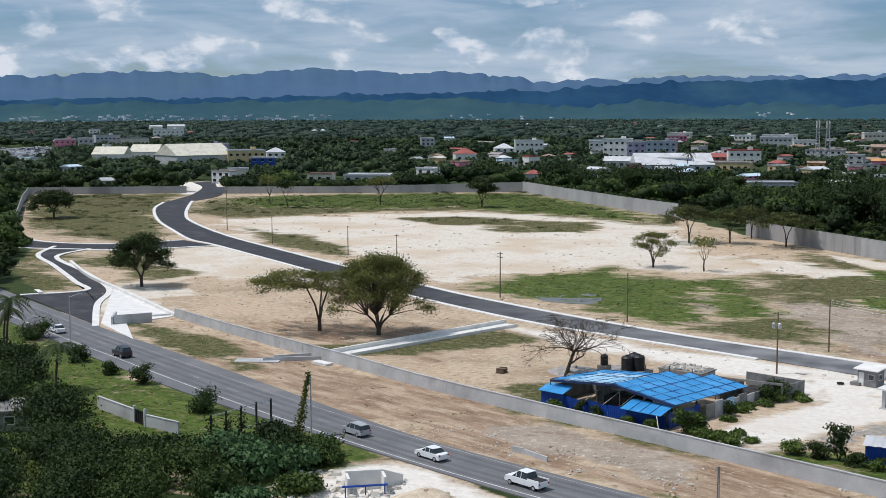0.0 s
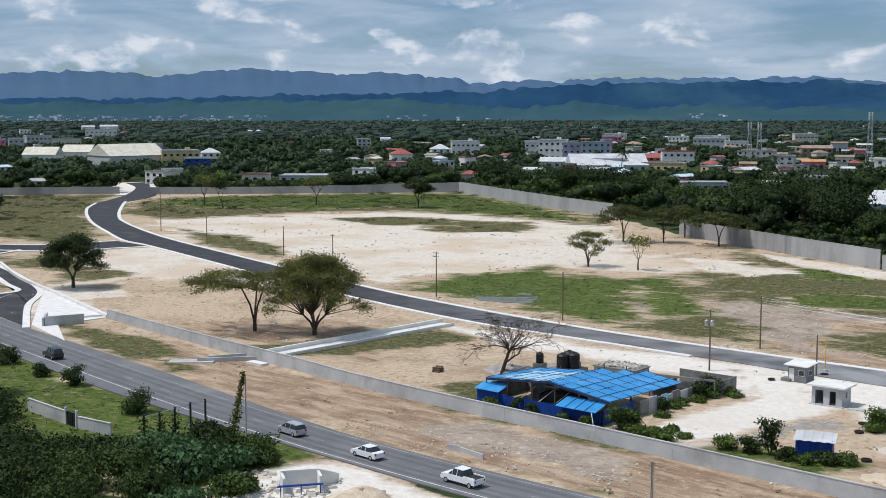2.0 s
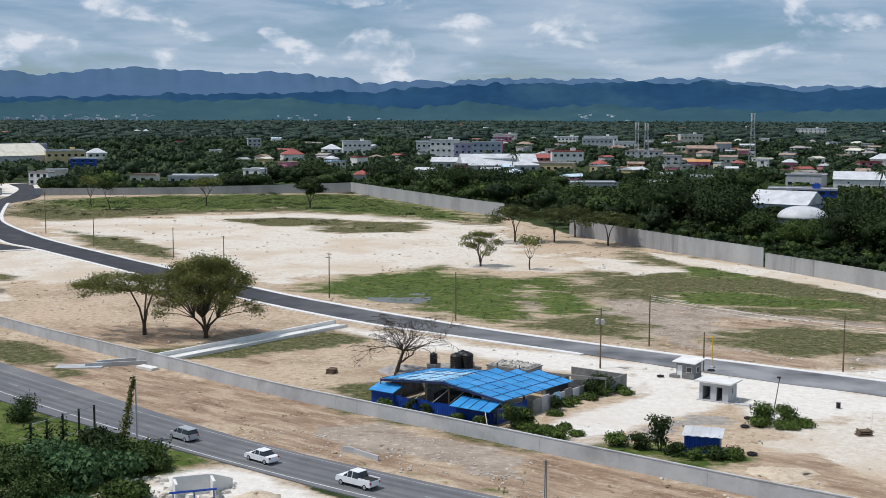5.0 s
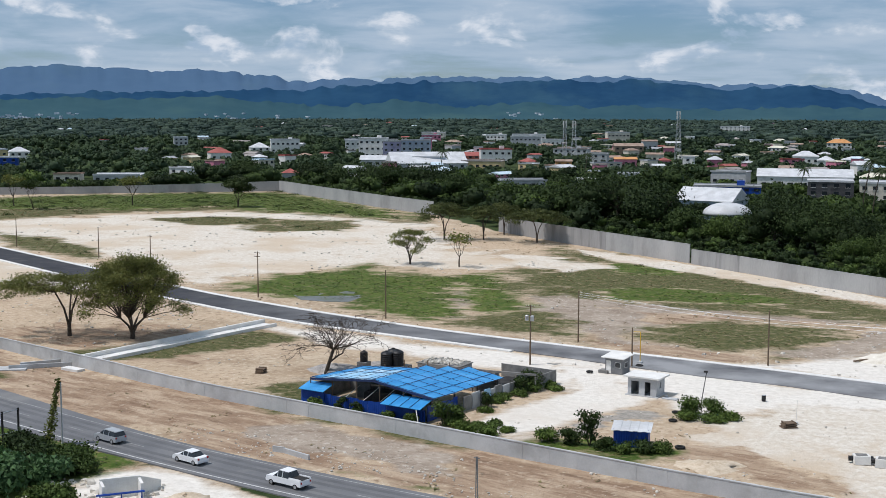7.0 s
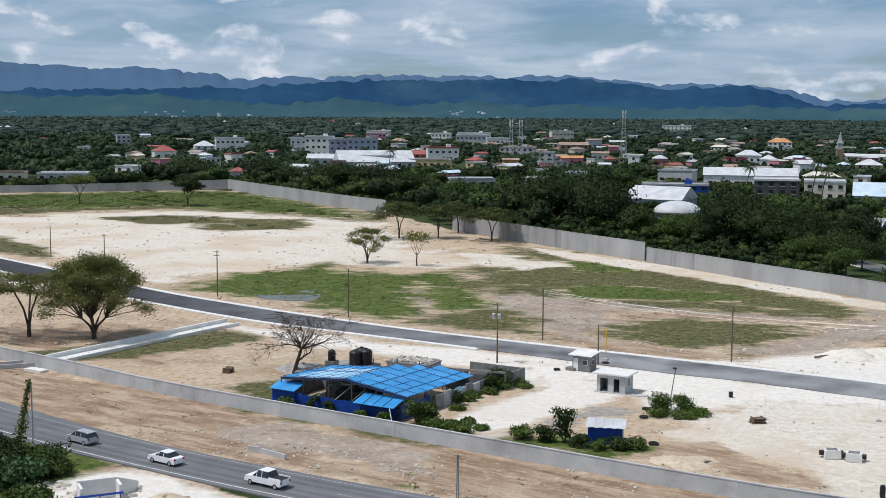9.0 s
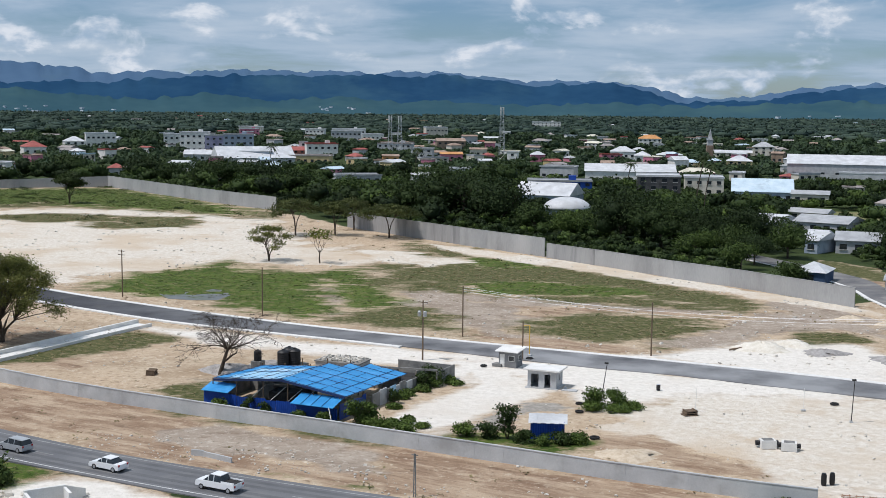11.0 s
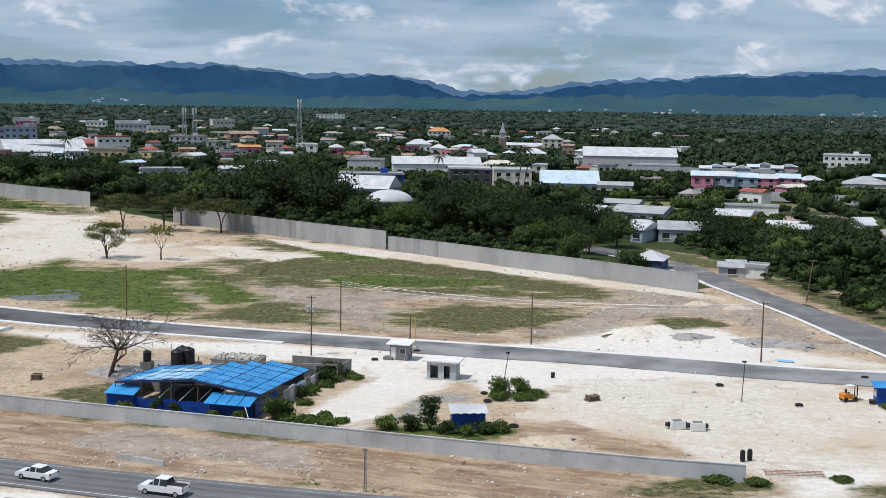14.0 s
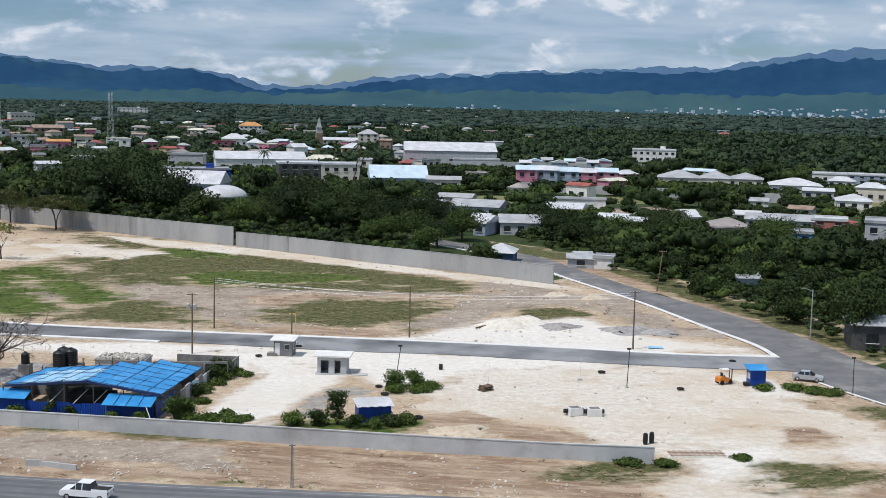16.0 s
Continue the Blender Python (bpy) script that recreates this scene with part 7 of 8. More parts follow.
k = 0
for x, y, h, r, m in ((-140, 575, 15, 13, 1), (-112, 560, 16, 14, 1), (-96, 530, 13, 10, 1), (-70, 500, 12, 9, 2), (-52, 478, 12, 10, 1), (-40, 455, 16, 14, 1), (-22, 442, 19, 16, 1), (-8, 425, 17, 13, 1),
                      (-28, 470, 18, 15, 1), (2, 405, 10, 7, 2), (10, 392, 9, 6, 3), (18, 385, 9, 6, 2), (27, 380, 15, 11, 1), (38, 372, 16, 12, 1), (30, 400, 17, 13, 1), (48, 362, 13, 9, 1), (44, 345, 8, 6, 2),
                      (55, 350, 9, 7, 2), (58, 335, 8, 6, 1), (52, 322, 7, 5, 2), (64, 368, 14, 10, 1), (70, 350, 10, 7, 2), (-165, 600, 13, 10, 1), (-190, 640, 14, 12, 1), (-230, 640, 14, 12, 1),
                      (60, 300, 5, 4, 2), (104, 360, 12, 9, 1), (118, 350, 10, 8, 2), (100, 335, 9, 7, 1), (130, 335, 10, 8, 2), (145, 370, 11, 8, 1), (112, 318, 9, 7, 3),
                      (102, 300, 8, 6, 1), (120, 296, 9, 7, 2), (140, 305, 10, 8, 1), (160, 330, 11, 8, 2), (98, 272, 7, 5, 1), (108, 258, 8, 6, 2), (94, 246, 6, 4.5, 1), (122, 270, 9, 7, 1), (103, 232, 7, 5, 2),
                      (96, 222, 6, 4, 1), (106, 212, 7, 5, 2), (92, 210, 5, 3.5, 1), (116, 240, 9, 6, 1), (98, 200, 7, 4.5, 1), (91, 186, 11, 5.5, 1), (101, 188, 9, 5, 2), (95, 172, 6, 4, 1)):
    k += 1
    h *= 0.72 if x > 92 and y > 225 else 1
    lobed_tree("tree", x, y, h, r, ("tall dark green shade tree" if m == 1 and h > 11 else "dark green tree beside others" if m == 1 else "bright green leafy tree" if m == 3 else "fresh green bushy tree"),
               (0, 0.24, 0.54, 0.70)[m] + 0.12 * math.sin(k * 2.3), 100 + k, int((1000 + 130 * r) * (2.0 if y < 400 else 1.0)), (0.30 + 0.015 * r) * (0.66 if y < 400 else 1.0), lobes=11 if r > 8 else 8)


def palm(x, y, h, seed, label="tall coconut palm", fr=3.4, n=22, group="palms"):
    rng = np.random.RandomState(seed)
    root = thing("palm", label, "palm tree", x, y, 0, 0, group)
    s = Shape()
    pts = [Vector((0.02 * t * t * h / 10, 0, h * t / 8)) for t in range(9)]
    for a, b in zip(pts, pts[1:]):
        s.tube(a, b, 0.2, 0.17, 7, caps=False)
    part("trunk", s, BARK, root, smooth=True)
    q, top = [], pts[-1]
    for i in range(n):
        a = 2 * math.pi * i / n + rng.normal(0, 0.1)
        up = rng.uniform(-0.4, 1.0)
        l = fr * rng.uniform(0.8, 1.1)
        for j in range(11):
            t0, t1 = j / 11, (j + 1) / 11
            p = lambda t: np.array([math.cos(a) * l * t, math.sin(a) * l * t, up * l * t * 0.8 - 1.1 * l * t * t * 0.75]) + np.array(top)
            wv = np.array([-math.sin(a), math.cos(a), -0.5]) * 0.5 * math.sin(math.pi * min(1, t0 + 0.12)) ** 0.6
            wu = wv * (-1, -1, 1)
            for side in (wv, wu):
                q.append([p(t0), p(t0) + (p(t1) - p(t0)) * 0.75, p(t1) + side, p(t0) + (p(t1) - p(t0)) * 0.5 + side])
    part("crown", quads_mesh("crown", np.array(q), LEAF_DARK), LEAF_DARK, root)


for i, (x, y, h, fr) in enumerate(((-120, 150.5, 7.0, 4.2), (-147, 171, 9.5, 4.6), (-152, 176, 7, 4), (60, 452, 24, 4.5), (66, 470, 20, 4), (133, 300, 8, 4), (140, 292, 7, 4), (128, 330, 10, 4), (200, 420, 11, 4), (212, 410, 11, 4),
                                   (55, 640, 12, 4.5), (-150, 770, 14, 5), (-60, 760, 14, 5), (165, 300, 9, 4.4), (172, 290, 8, 4.2), (60, 395, 7, 3.5), (75, 385, 8, 4))):
    palm(x, y, h, 300 + i, "leaning coconut palm with ragged fronds" if h < 9 else "tall coconut palm above the trees", fr)


def bush(x, y, r, h, tone, seed, label, n=260, leaf=0.2, group="bushes"):
    rng = np.random.RandomState(seed)
    root = thing("bush", label, "bush", x, y, 0, 0, group)
    s = Shape()
    for k in range(6):
        a = k * 1.05 + rng.uniform(0, 0.5)
        s.tube((0, 0, -0.1), (r * 0.6 * math.cos(a), r * 0.6 * math.sin(a), h * rng.uniform(0.5, 0.8)), 0.05, 0.02, 4, caps=False)
    part("stem", s, BARK, root)
    one = np.ones(1)
    part("foliage", crown_mesh("foliage", rng, 0 * one, 0 * one, h * one, r * one, 9, n, leaf, WOODS, tone, 1.0, 1.0), WOODS, root)


SHRUBS = 0
for x, y, r, h, m, lab in ((-119.4, 163.2, 1.5, 2.4, 1, "clipped dark bush on the road bank"), (-111, 159.4, 1.9, 3.4, 1, "clipped dark bush on the road bank"), (-93, 147.5, 2.5, 3.0, 1, "round dark bush on the road bank"),
                           (-131, 169.5, 2.0, 3.0, 1, "dark bush on the road bank"), (-152, 184, 3.5, 4.5, 1, "dark bush on the road bank"),
                           (-28, 160.3, 1.7, 3.2, 0, "tall green weeds at the shed corner"), (-26.5, 161.8, 1.5, 2.6, 0, "tall green weeds at the shed corner"), (-24.5, 158, 1.7, 1.5, 2, "yellow-green weeds by the shed"),
                           (-21.5, 156.5, 1.6, 1.4, 2, "yellow-green weeds by the shed"), (-41, 164.5, 0.9, 1.9, 1, "dark weeds before the blue fence"), (-43.5, 165.5, 0.9, 1.9, 1, "dark weeds before the blue fence"),
                           (-36, 162, 1.0, 1.2, 0, "green weeds before the blue fence"), (-47.5, 167.4, 1.2, 1.2, 2, "green weeds before the blue fence"), (-32.5, 160.2, 1.2, 1.3, 0, "green weeds before the blue fence"),
                           (-19.3, 184.0, 1.8, 2.9, 1, "climbing weeds on the ruin"), (-20.6, 181.5, 1.4, 2.4, 1, "climbing weeds on the ruin"), (-16.8, 186, 1.3, 1.0, 2, "green weeds by the ruin"), (-24, 171.5, 1.0, 2.2, 1, "climbing weeds on a concrete wall"),
                           (-22.8, 174.5, 1.2, 1.3, 2, "green weeds along a concrete wall"), (-8.4, 153.8, 1.6, 4.6, 1, "dark conical shrub beside the hut"), (-10.8, 153.9, 1.4, 2.2, 1, "dark weeds beside the hut"), (-13.6, 155.2, 1.6, 1.6, 2, "yellow-green weeds near the wall"),
                           (-6.4, 152.6, 1.2, 1.8, 1, "dark weeds beside the hut"), (-1.6, 152.3, 1.5, 1.5, 1, "dark weeds beside the hut"), (0.6, 153.0, 1.5, 1.5, 0, "green weeds beside the hut"), (-4.0, 151.8, 1.3, 1.2, 0, "green weeds before the hut"),
                           (4.0, 171.6, 1.9, 2.6, 0, "round green shrub around a lamp pole"), (6.6, 172.4, 1.7, 2.4, 0, "round green shrub around a lamp pole"), (3, 169.6, 1.6, 1.2, 2, "low green weeds on bare ground"), (9, 171.2, 1.6, 1.1, 2, "low green weeds on bare ground"), (7, 169.5, 1.8, 0.9, 2, "low green weeds on bare ground"),
                           (57, 160.8, 1.5, 0.8, 2, "low green weeds by the kiosk"), (61.5, 159.8, 1.8, 0.9, 2, "low green weeds by the kerb"), (65, 155.5, 1.8, 1.0, 2, "low green weeds by the kerb"), (63.2, 157.2, 1.8, 0.8, 2, "low green weeds by the kerb"),
                           (25, 128.4, 1.5, 0.6, 0, "green weeds at the wall end"), (35, 129, 1.2, 0.6, 0, "green weeds at the wall end"),
                           (-26.5, 160.6, 1.3, 0.8, 2, "low green weeds along the boundary wall"), (-23.5, 159.9, 1.3, 0.7, 2, "low green weeds along the boundary wall"), (-21.3, 161.3, 1.3, 0.8, 0, "low green weeds along the boundary wall"), (-19.4, 158.6, 1.1, 0.6, 2, "low green weeds along the boundary wall"),
                           (-18.8, 182.8, 1.2, 1.2, 0, "green weeds climbing the ruin"), (-20.5, 179.2, 1.2, 1.0, 0, "green weeds climbing the ruin"), (-22.2, 176.8, 1.1, 0.9, 0, "green weeds climbing the ruin"), (-16.0, 184.2, 1.2, 0.6, 2, "low green weeds by the ruin"),
                           (-23.8, 168.5, 1.1, 0.8, 2, "low green weeds along a concrete wall"), (21, 129.6, 1.6, 0.6, 0, "green weeds at the wall end")):
    SHRUBS += 1
    bush(x, y, r, h, (0.76, 0.40, 0.86)[m], 500 + SHRUBS, lab, int(800 * max(1, r)), 0.15)

# garden side of the highway
YARD = ((-103.8, 131, 6.5, 5.5, 1), (-97, 122, 4.6, 7, 1), (-90, 118, 4, 6, 1), (-109, 137, 4, 4, 0), (-86, 112, 4.5, 6, 1), (-79.6, 115, 4, 5, 0), (-74, 119, 4.0, 4, 0), (-70, 123, 4.0, 4, 3),
        (-70.5, 131, 3.0, 3.5, 1), (-74, 134.5, 3.2, 3, 1), (-67.5, 133.5, 2.4, 3, 0), (-76, 128, 3.0, 4, 3), (-80, 126, 2.6, 4, 0), (-84.5, 127.5, 2.4, 3.5, 1), (-86.5, 122, 3, 4, 1), (-64.5, 130.5, 2.4, 2.2, 0),
        (-69, 114, 4, 4, 0), (-62, 119, 2.2, 2.4, 0), (-82, 104, 4, 5, 1), (-130, 156, 3.2, 3.5, 1), (-139, 164, 3.4, 4, 1), (-125, 148, 3.6, 4, 1), (-134, 150, 4.0, 5, 0), (-146, 165, 4.3, 5, 1), (-115, 142, 3.5, 3.5, 0),
        (-63.5, 110, 3, 3, 3), (-76, 108, 4, 4, 0), (-92, 104, 5, 6, 1), (-98, 112, 5, 6, 1), (-66, 126.5, 2.6, 2.4, 3), (-118, 132, 6, 6, 1))
for i, (x, y, h, r, m) in enumerate(YARD):
    lobed_tree("tree" if h > 4.4 else "shrub", x, y, h, r, ("dark feathery garden tree beside the highway" if m == 1 else "broad-leaved pale green shrub beside the highway" if m == 3 else "fresh green shrub beside the highway"),
               (0.60, 0.24, 0.45, 0.5)[m] + 0.1 * math.sin(i * 1.9), 700 + i, 3000, 0.21 if m != 3 else 0.32, "garden plants beside the highway", 10, "tree" if h > 4.4 else "shrub", LEAF_BLUE if m == 3 else None)


CLEARINGS = ([(105, 462), (195, 460), (205, 500), (110, 512)], [(250, 415), (330, 430), (340, 480), (258, 462)], STREET, [(-346, 527), (-334, 544), (-392, 633), (-408, 615)])


def forest():
    """Woods beyond the site, denser near by; trees before a house stay low enough to leave its upper part in view."""
    rng = np.random.RandomState(9)
    F = np.array(FOOTPRINTS, float)
    eye = np.array([-18.0, 0.0])
    for name, r0, r1, step, tall, wide, lobes, leaves, leaf, a0, a1, mat in (
            ("undergrowth", 150, 430, 3.7, (1.6, 5.6), (1.2, 3.4), 2, 64, 0.36, -40, 47, WOODS),
            ("woods_near", 300, 700, 8.6, (4.2, 13.0), (2.8, 8.5), 5, 170, 0.62, -40, 47, WOODS),
            ("woods_middle", 700, 1500, 12.4, (4.5, 12.0), (3.4, 9.5), 2, 26, 1.25, -40, 47, WOODS_HAZY),
            ("woods_far", 1500, 3600, 22, (6.5, 12.0), (8.0, 18.0), 1, 5, 2.4, -42, 49, WOODS_HAZIER)):
        m = int(radians(a1 - a0) * (r1 ** 2 - r0 ** 2) / 2 / step ** 2)
        r = np.sqrt(rng.uniform(r0 ** 2, r1 ** 2, m))
        a = np.radians(rng.uniform(a0, a1, m))
        x, y = -np.sin(a) * r, np.cos(a) * r
        big = rng.rand(m) ** 2.2
        h, wd = tall[0] + (tall[1] - tall[0]) * big, wide[0] + (wide[1] - wide[0]) * (0.75 * big + 0.25 * rng.rand(m))
        keep = inside_distance(x, y, SITE) < -1.5 - (wd * 0.7 if r1 > 500 else 0)
        keep &= ~((x > 52 - wd) & (x < 87 + wd) & (y < 360) & (y > 90))
        keep &= ((x > 88) | (y > 250)) & (y > 150) & (x > -400) if r1 < 500 else ~((x > -60) & (x < 96) & (y < 420))
        for i, (fx, fy, w, d, hb) in enumerate(F):
            dv = np.array([fx, fy]) - eye
            dist = np.hypot(*dv); dv /= dist
            along = dist - ((x - eye[0]) * dv[0] + (y - eye[1]) * dv[1])
            side = np.abs((x - eye[0]) * dv[1] - (y - eye[1]) * dv[0])
            keep &= ~((side < w / 2 + wd * 0.8) & (np.abs(along) < d / 2 + wd * 0.9))
            sill = hb * (rng.uniform(0.0, 0.5, m) if i < LANDMARKS else rng.uniform(0.3, 0.95, m))
            line = sill + (41.6 - sill) * np.clip(along, 0, None) / dist
            before = (side < w / 2 + wd * 0.7) & (along > 0) & (along < 260)
            h = np.where(before, np.minimum(h, line), h)
        for outline in CLEARINGS:
            keep &= inside_distance(x, y, outline) < -2
        keep &= h > (1.0 if r1 < 1600 else 3.0)
        x, y, h, wd = x[keep], y[keep], h[keep], wd[keep]
        wd = np.minimum(wd, 0.5 + h * 0.85) if r1 < 1600 else wd
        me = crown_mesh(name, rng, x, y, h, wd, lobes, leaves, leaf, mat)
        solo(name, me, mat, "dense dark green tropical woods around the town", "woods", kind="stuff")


forest()


def scrub():
    """Low shrubs in the grass of the field and at the back."""
    rng = np.random.RandomState(22)
    for name, mat, count, lo, hi, label in (("scrub", LEAF_DARK, 950, 0.4, 1.1, "low dark scrub in the rough grass"), ("fresh_scrub", LEAF_BRIGHT, 240, 0.25, 0.6, "low fresh green weeds in the rough grass")):
        m = count * 14
        x, y = rng.uniform(-420, 70, m), rng.uniform(130, 600, m)
        c = cover_at(x, y)
        patch = value_noise(x, y, 12, 44 + count) + value_noise(x, y, 4, 45)
        ok = (inside_distance(x, y, SITE) > 2) & ((c["green"] + 0.7 * c["rough"]) > 0.5) & (patch > 0.2) & ((y > 330) | (name == "fresh_scrub"))
        for a, b in ((EST_FAR, EST_NEAR), (HIGHWAY_FAR, HIGHWAY_NEAR), (ENT_L, ENT_R), (APR_L, APR_R)):
            ok &= inside_distance(x, y, list(a[::3]) + [a[-1]] + list(reversed(b))[::3] + [b[0]]) < -2
        x, y = x[ok][:count], y[ok][:count]
        r = rng.uniform(lo, hi, len(x)) * (1 + np.clip((y - 260) / 300, 0, 0.9))
        n = 60
        p = np.repeat(np.stack([x, y, r * 0.2], 1), n, 0) + np.clip(rng.normal(0, 1, (len(x) * n, 3)), -1.6, 1.6) * np.repeat(r, n)[:, None] * (0.6, 0.6, 0.16)
        p[:, 2] = np.abs(p[:, 2])
        q = leaf_quads(rng, p, np.repeat(r, n) * 0.13, 0.02, 0.6)
        solo(name, quads_mesh(name, q, mat), mat, label, "scrub", kind="stuff")


scrub()


def grass():
    """Tufts on the green and rough parts of the ground."""
    rng = np.random.RandomState(4)
    for name, want, count, hi, mat, label in (("grass", "green", 26000, 0.14, GRASS, "rank green grass in tufts"), ("dry_grass", "rough", 15000, 0.13, GRASS_DRY, "dry olive grass in tufts"),
                                               ("weeds", "sparse", 6000, 0.22, GRASS_DRY, "scattered dry weeds on bare earth")):
        m = count * 5
        x, y = rng.uniform(-420, 75, m), rng.uniform(95, 600, m)
        c = cover_at(x, y)
        site = inside_distance(x, y, SITE) > 1
        patch = value_noise(x, y, 6, 31) + value_noise(x, y, 2.2, 32)
        if want == "sparse":
            ok = site & (c["marl"] + c["white"] < 0.4) & (c["green"] < 0.3) & (patch > 0.28)
        else:
            ok = (site | (want == "green")) & (c[want] + patch * 0.5 > 0.62)
        for a, b in ((EST_FAR, EST_NEAR), (HIGHWAY_FAR, HIGHWAY_NEAR), (SIDE_W, SIDE_E), (ENT_L, ENT_R), (APR_L, APR_R)):
            ok &= inside_distance(x, y, list(a[::3]) + [a[-1]] + list(reversed(b))[::3] + [b[0]]) < -1.0
        x, y = x[ok][:count], y[ok][:count]
        m = len(x)
        far = 1 + np.clip((y - 200) / 300, 0, 0.8)
        p = np.repeat(np.stack([x, y, np.zeros(m)], 1), 3, 0) + rng.normal(0, 0.28, (3 * m, 3)) * (1, 1, 0)
        f3 = np.repeat(far, 3)
        a = rng.uniform(0, 2 * np.pi, 3 * m)
        w = np.stack([np.cos(a), np.sin(a), 0 * a], 1) * (rng.uniform(0.08, 0.2, 3 * m) * f3)[:, None]
        up = np.stack([rng.normal(0, 0.36, 3 * m), rng.normal(0, 0.36, 3 * m), rng.uniform(0.3, 1, 3 * m) * hi * f3 * 0.8], 1)
        q = np.stack([p - w * 0.6, p + w * 0.6, p + w + up, p - w * 0.8 + up * 0.8], 1)
        solo(name, quads_mesh(name, q, mat), mat, label, "grass", kind="stuff")


grass()


# ---- vehicles ----
def car_paint(name, low, high):
    return material(name, low, high, 0.28, 1, 6, 0.0, spec=0.6)


WHITE_CAR = car_paint("white_car_paint", (0.74, 0.75, 0.76), (0.80, 0.81, 0.82))
SILVER_CAR = car_paint("silver_car_paint", (0.34, 0.36, 0.38), (0.42, 0.44, 0.46))
BLACK_CAR = car_paint("black_car_paint", (0.015, 0.016, 0.018), (0.025, 0.026, 0.028))
RUBBER = material("rubber", (0.015, 0.015, 0.016), (0.03, 0.03, 0.03), 0.9, 3, 20, 0.1)
RED_LENS = material("red_lens", (0.35, 0.01, 0.01), (0.45, 0.02, 0.02), 0.3, 3, 10, 0.0)
CLEAR_LENS = material("clear_lens", (0.6, 0.6, 0.58), (0.75, 0.75, 0.72), 0.2, 3, 10, 0.0)
KINDS = {  # side outlines of the body and of the glasshouse: (x from the rear axle's end, height)
    "sedan": (4.5, 1.72, [(0.0, 0.45), (0.05, 0.9), (0.9, 0.98), (3.2, 0.95), (4.35, 0.78), (4.5, 0.5), (4.45, 0.3), (0.05, 0.3)], [(0.75, 0.96), (1.3, 1.40), (2.5, 1.44), (3.3, 0.94)]),
    "wagon": (4.4, 1.70, [(0.0, 0.45), (0.03, 0.98), (3.2, 0.98), (4.25, 0.82), (4.4, 0.5), (4.35, 0.3), (0.05, 0.3)], [(0.06, 0.97), (0.3, 1.50), (2.5, 1.54), (3.4, 0.97)]),
    "suv": (4.6, 1.82, [(0.0, 0.5), (0.03, 1.1), (3.3, 1.1), (4.45, 0.98), (4.6, 0.6), (4.55, 0.38), (0.05, 0.38)], [(0.08, 1.09), (0.28, 1.74), (2.7, 1.78), (3.5, 1.09)]),
    "pickup": (5.2, 1.84, [(0.0, 0.5), (0.03, 1.05), (3.9, 1.08), (5.05, 1.0), (5.2, 0.6), (5.15, 0.4), (0.05, 0.4)], [(1.75, 1.06), (1.95, 1.72), (3.2, 1.75), (4.1, 1.06)]),
}


def extrude(outline, w0, w1=None, split=1e9):
    """A side outline made solid across y; points above split are drawn in to width w1."""
    w1 = w0 if w1 is None else w1
    n = len(outline)
    wide = [w1 if z > split else w0 for _, z in outline]
    v = [(x, -w / 2, z) for (x, z), w in zip(outline, wide)] + [(x, w / 2, z) for (x, z), w in zip(outline, wide)]
    return Shape().add(v, [tuple(range(n)), tuple(range(2 * n - 1, n - 1, -1))] + [(k, n + k, n + (k + 1) % n, (k + 1) % n) for k in range(n)])


def car(name, kind, x, y, heading, mat, label, z=0.1):
    length, width, body, glass = KINDS[kind]
    root = thing(name, label, "car" if kind != "pickup" else "pickup truck", x, y, z, heading, "vehicles on the roads")
    sh = lambda o: [(a - length / 2, b) for a, b in o]
    part("body", extrude(sh(body), width), mat, root)
    lo = glass[0][1]
    cab = part("cabin", extrude(sh(glass), width * 0.94, width * 0.74, lo + 0.2), GLASS, root, "dark glazed cabin")
    top = glass[1][1]
    part("roof_panel", Shape().slab([(glass[1][0] - length / 2 - 0.06, -width * 0.38, top + 0.01), (glass[2][0] - length / 2 + 0.05, -width * 0.38, glass[2][1] + 0.02), (glass[2][0] - length / 2 + 0.05, width * 0.38, glass[2][1] + 0.02),
                                     (glass[1][0] - length / 2 - 0.06, width * 0.38, top + 0.01)], -0.05), mat, root)
    for s in (-1, 1):
        y0, y1 = s * width * 0.475, s * width * 0.372
        for g, w in ((0.42, 0.09), (0.72, 0.07)):
            xb = glass[0][0] + (glass[3][0] - glass[0][0]) * g - length / 2
            part("pillar", Shape().tube((xb, y0, lo), (xb, y1, top + 0.03), w * 0.6, n=4), mat, cab)
        part("headlight", Shape().box(length / 2 - 0.12, s * width * 0.36, body[-3][1] + 0.08, 0.2, 0.36, 0.16), CLEAR_LENS, root)
        part("tail_light", Shape().box(-length / 2 + 0.05, s * width * 0.40, 0.72, 0.12, 0.22, 0.22), RED_LENS, root)
        for xa in (0.8, length - 0.85):
            wx, wy = xa - length / 2, s * (width / 2 - 0.1)
            wheel = part("wheel", Shape().tube((wx, wy - 0.11, 0.32), (wx, wy + 0.11, 0.32), 0.32, n=14), RUBBER, root)
            part("rim", Shape().tube((wx, wy + s * 0.09, 0.32), (wx, wy + s * 0.125, 0.32), 0.2, n=10), STEEL, wheel)
    if kind == "pickup":
        part("bed", Shape().box(-1.7, 0, 1.06, 1.6, width * 0.84, 0.03), DARK, root, "dark empty load bed")
        for s in (-1, 1):
            part("bed_side", Shape().box(-1.7, s * width * 0.45, 1.05, 1.72, 0.12, 0.16), mat, root)
    if kind == "wagon":
        for s in (-1, 1):
            part("roof_rail", Shape().tube((-1.6, s * 0.6, top + 0.1), (0.2, s * 0.6, top + 0.1), 0.025, n=5), STEEL, root)
    return root


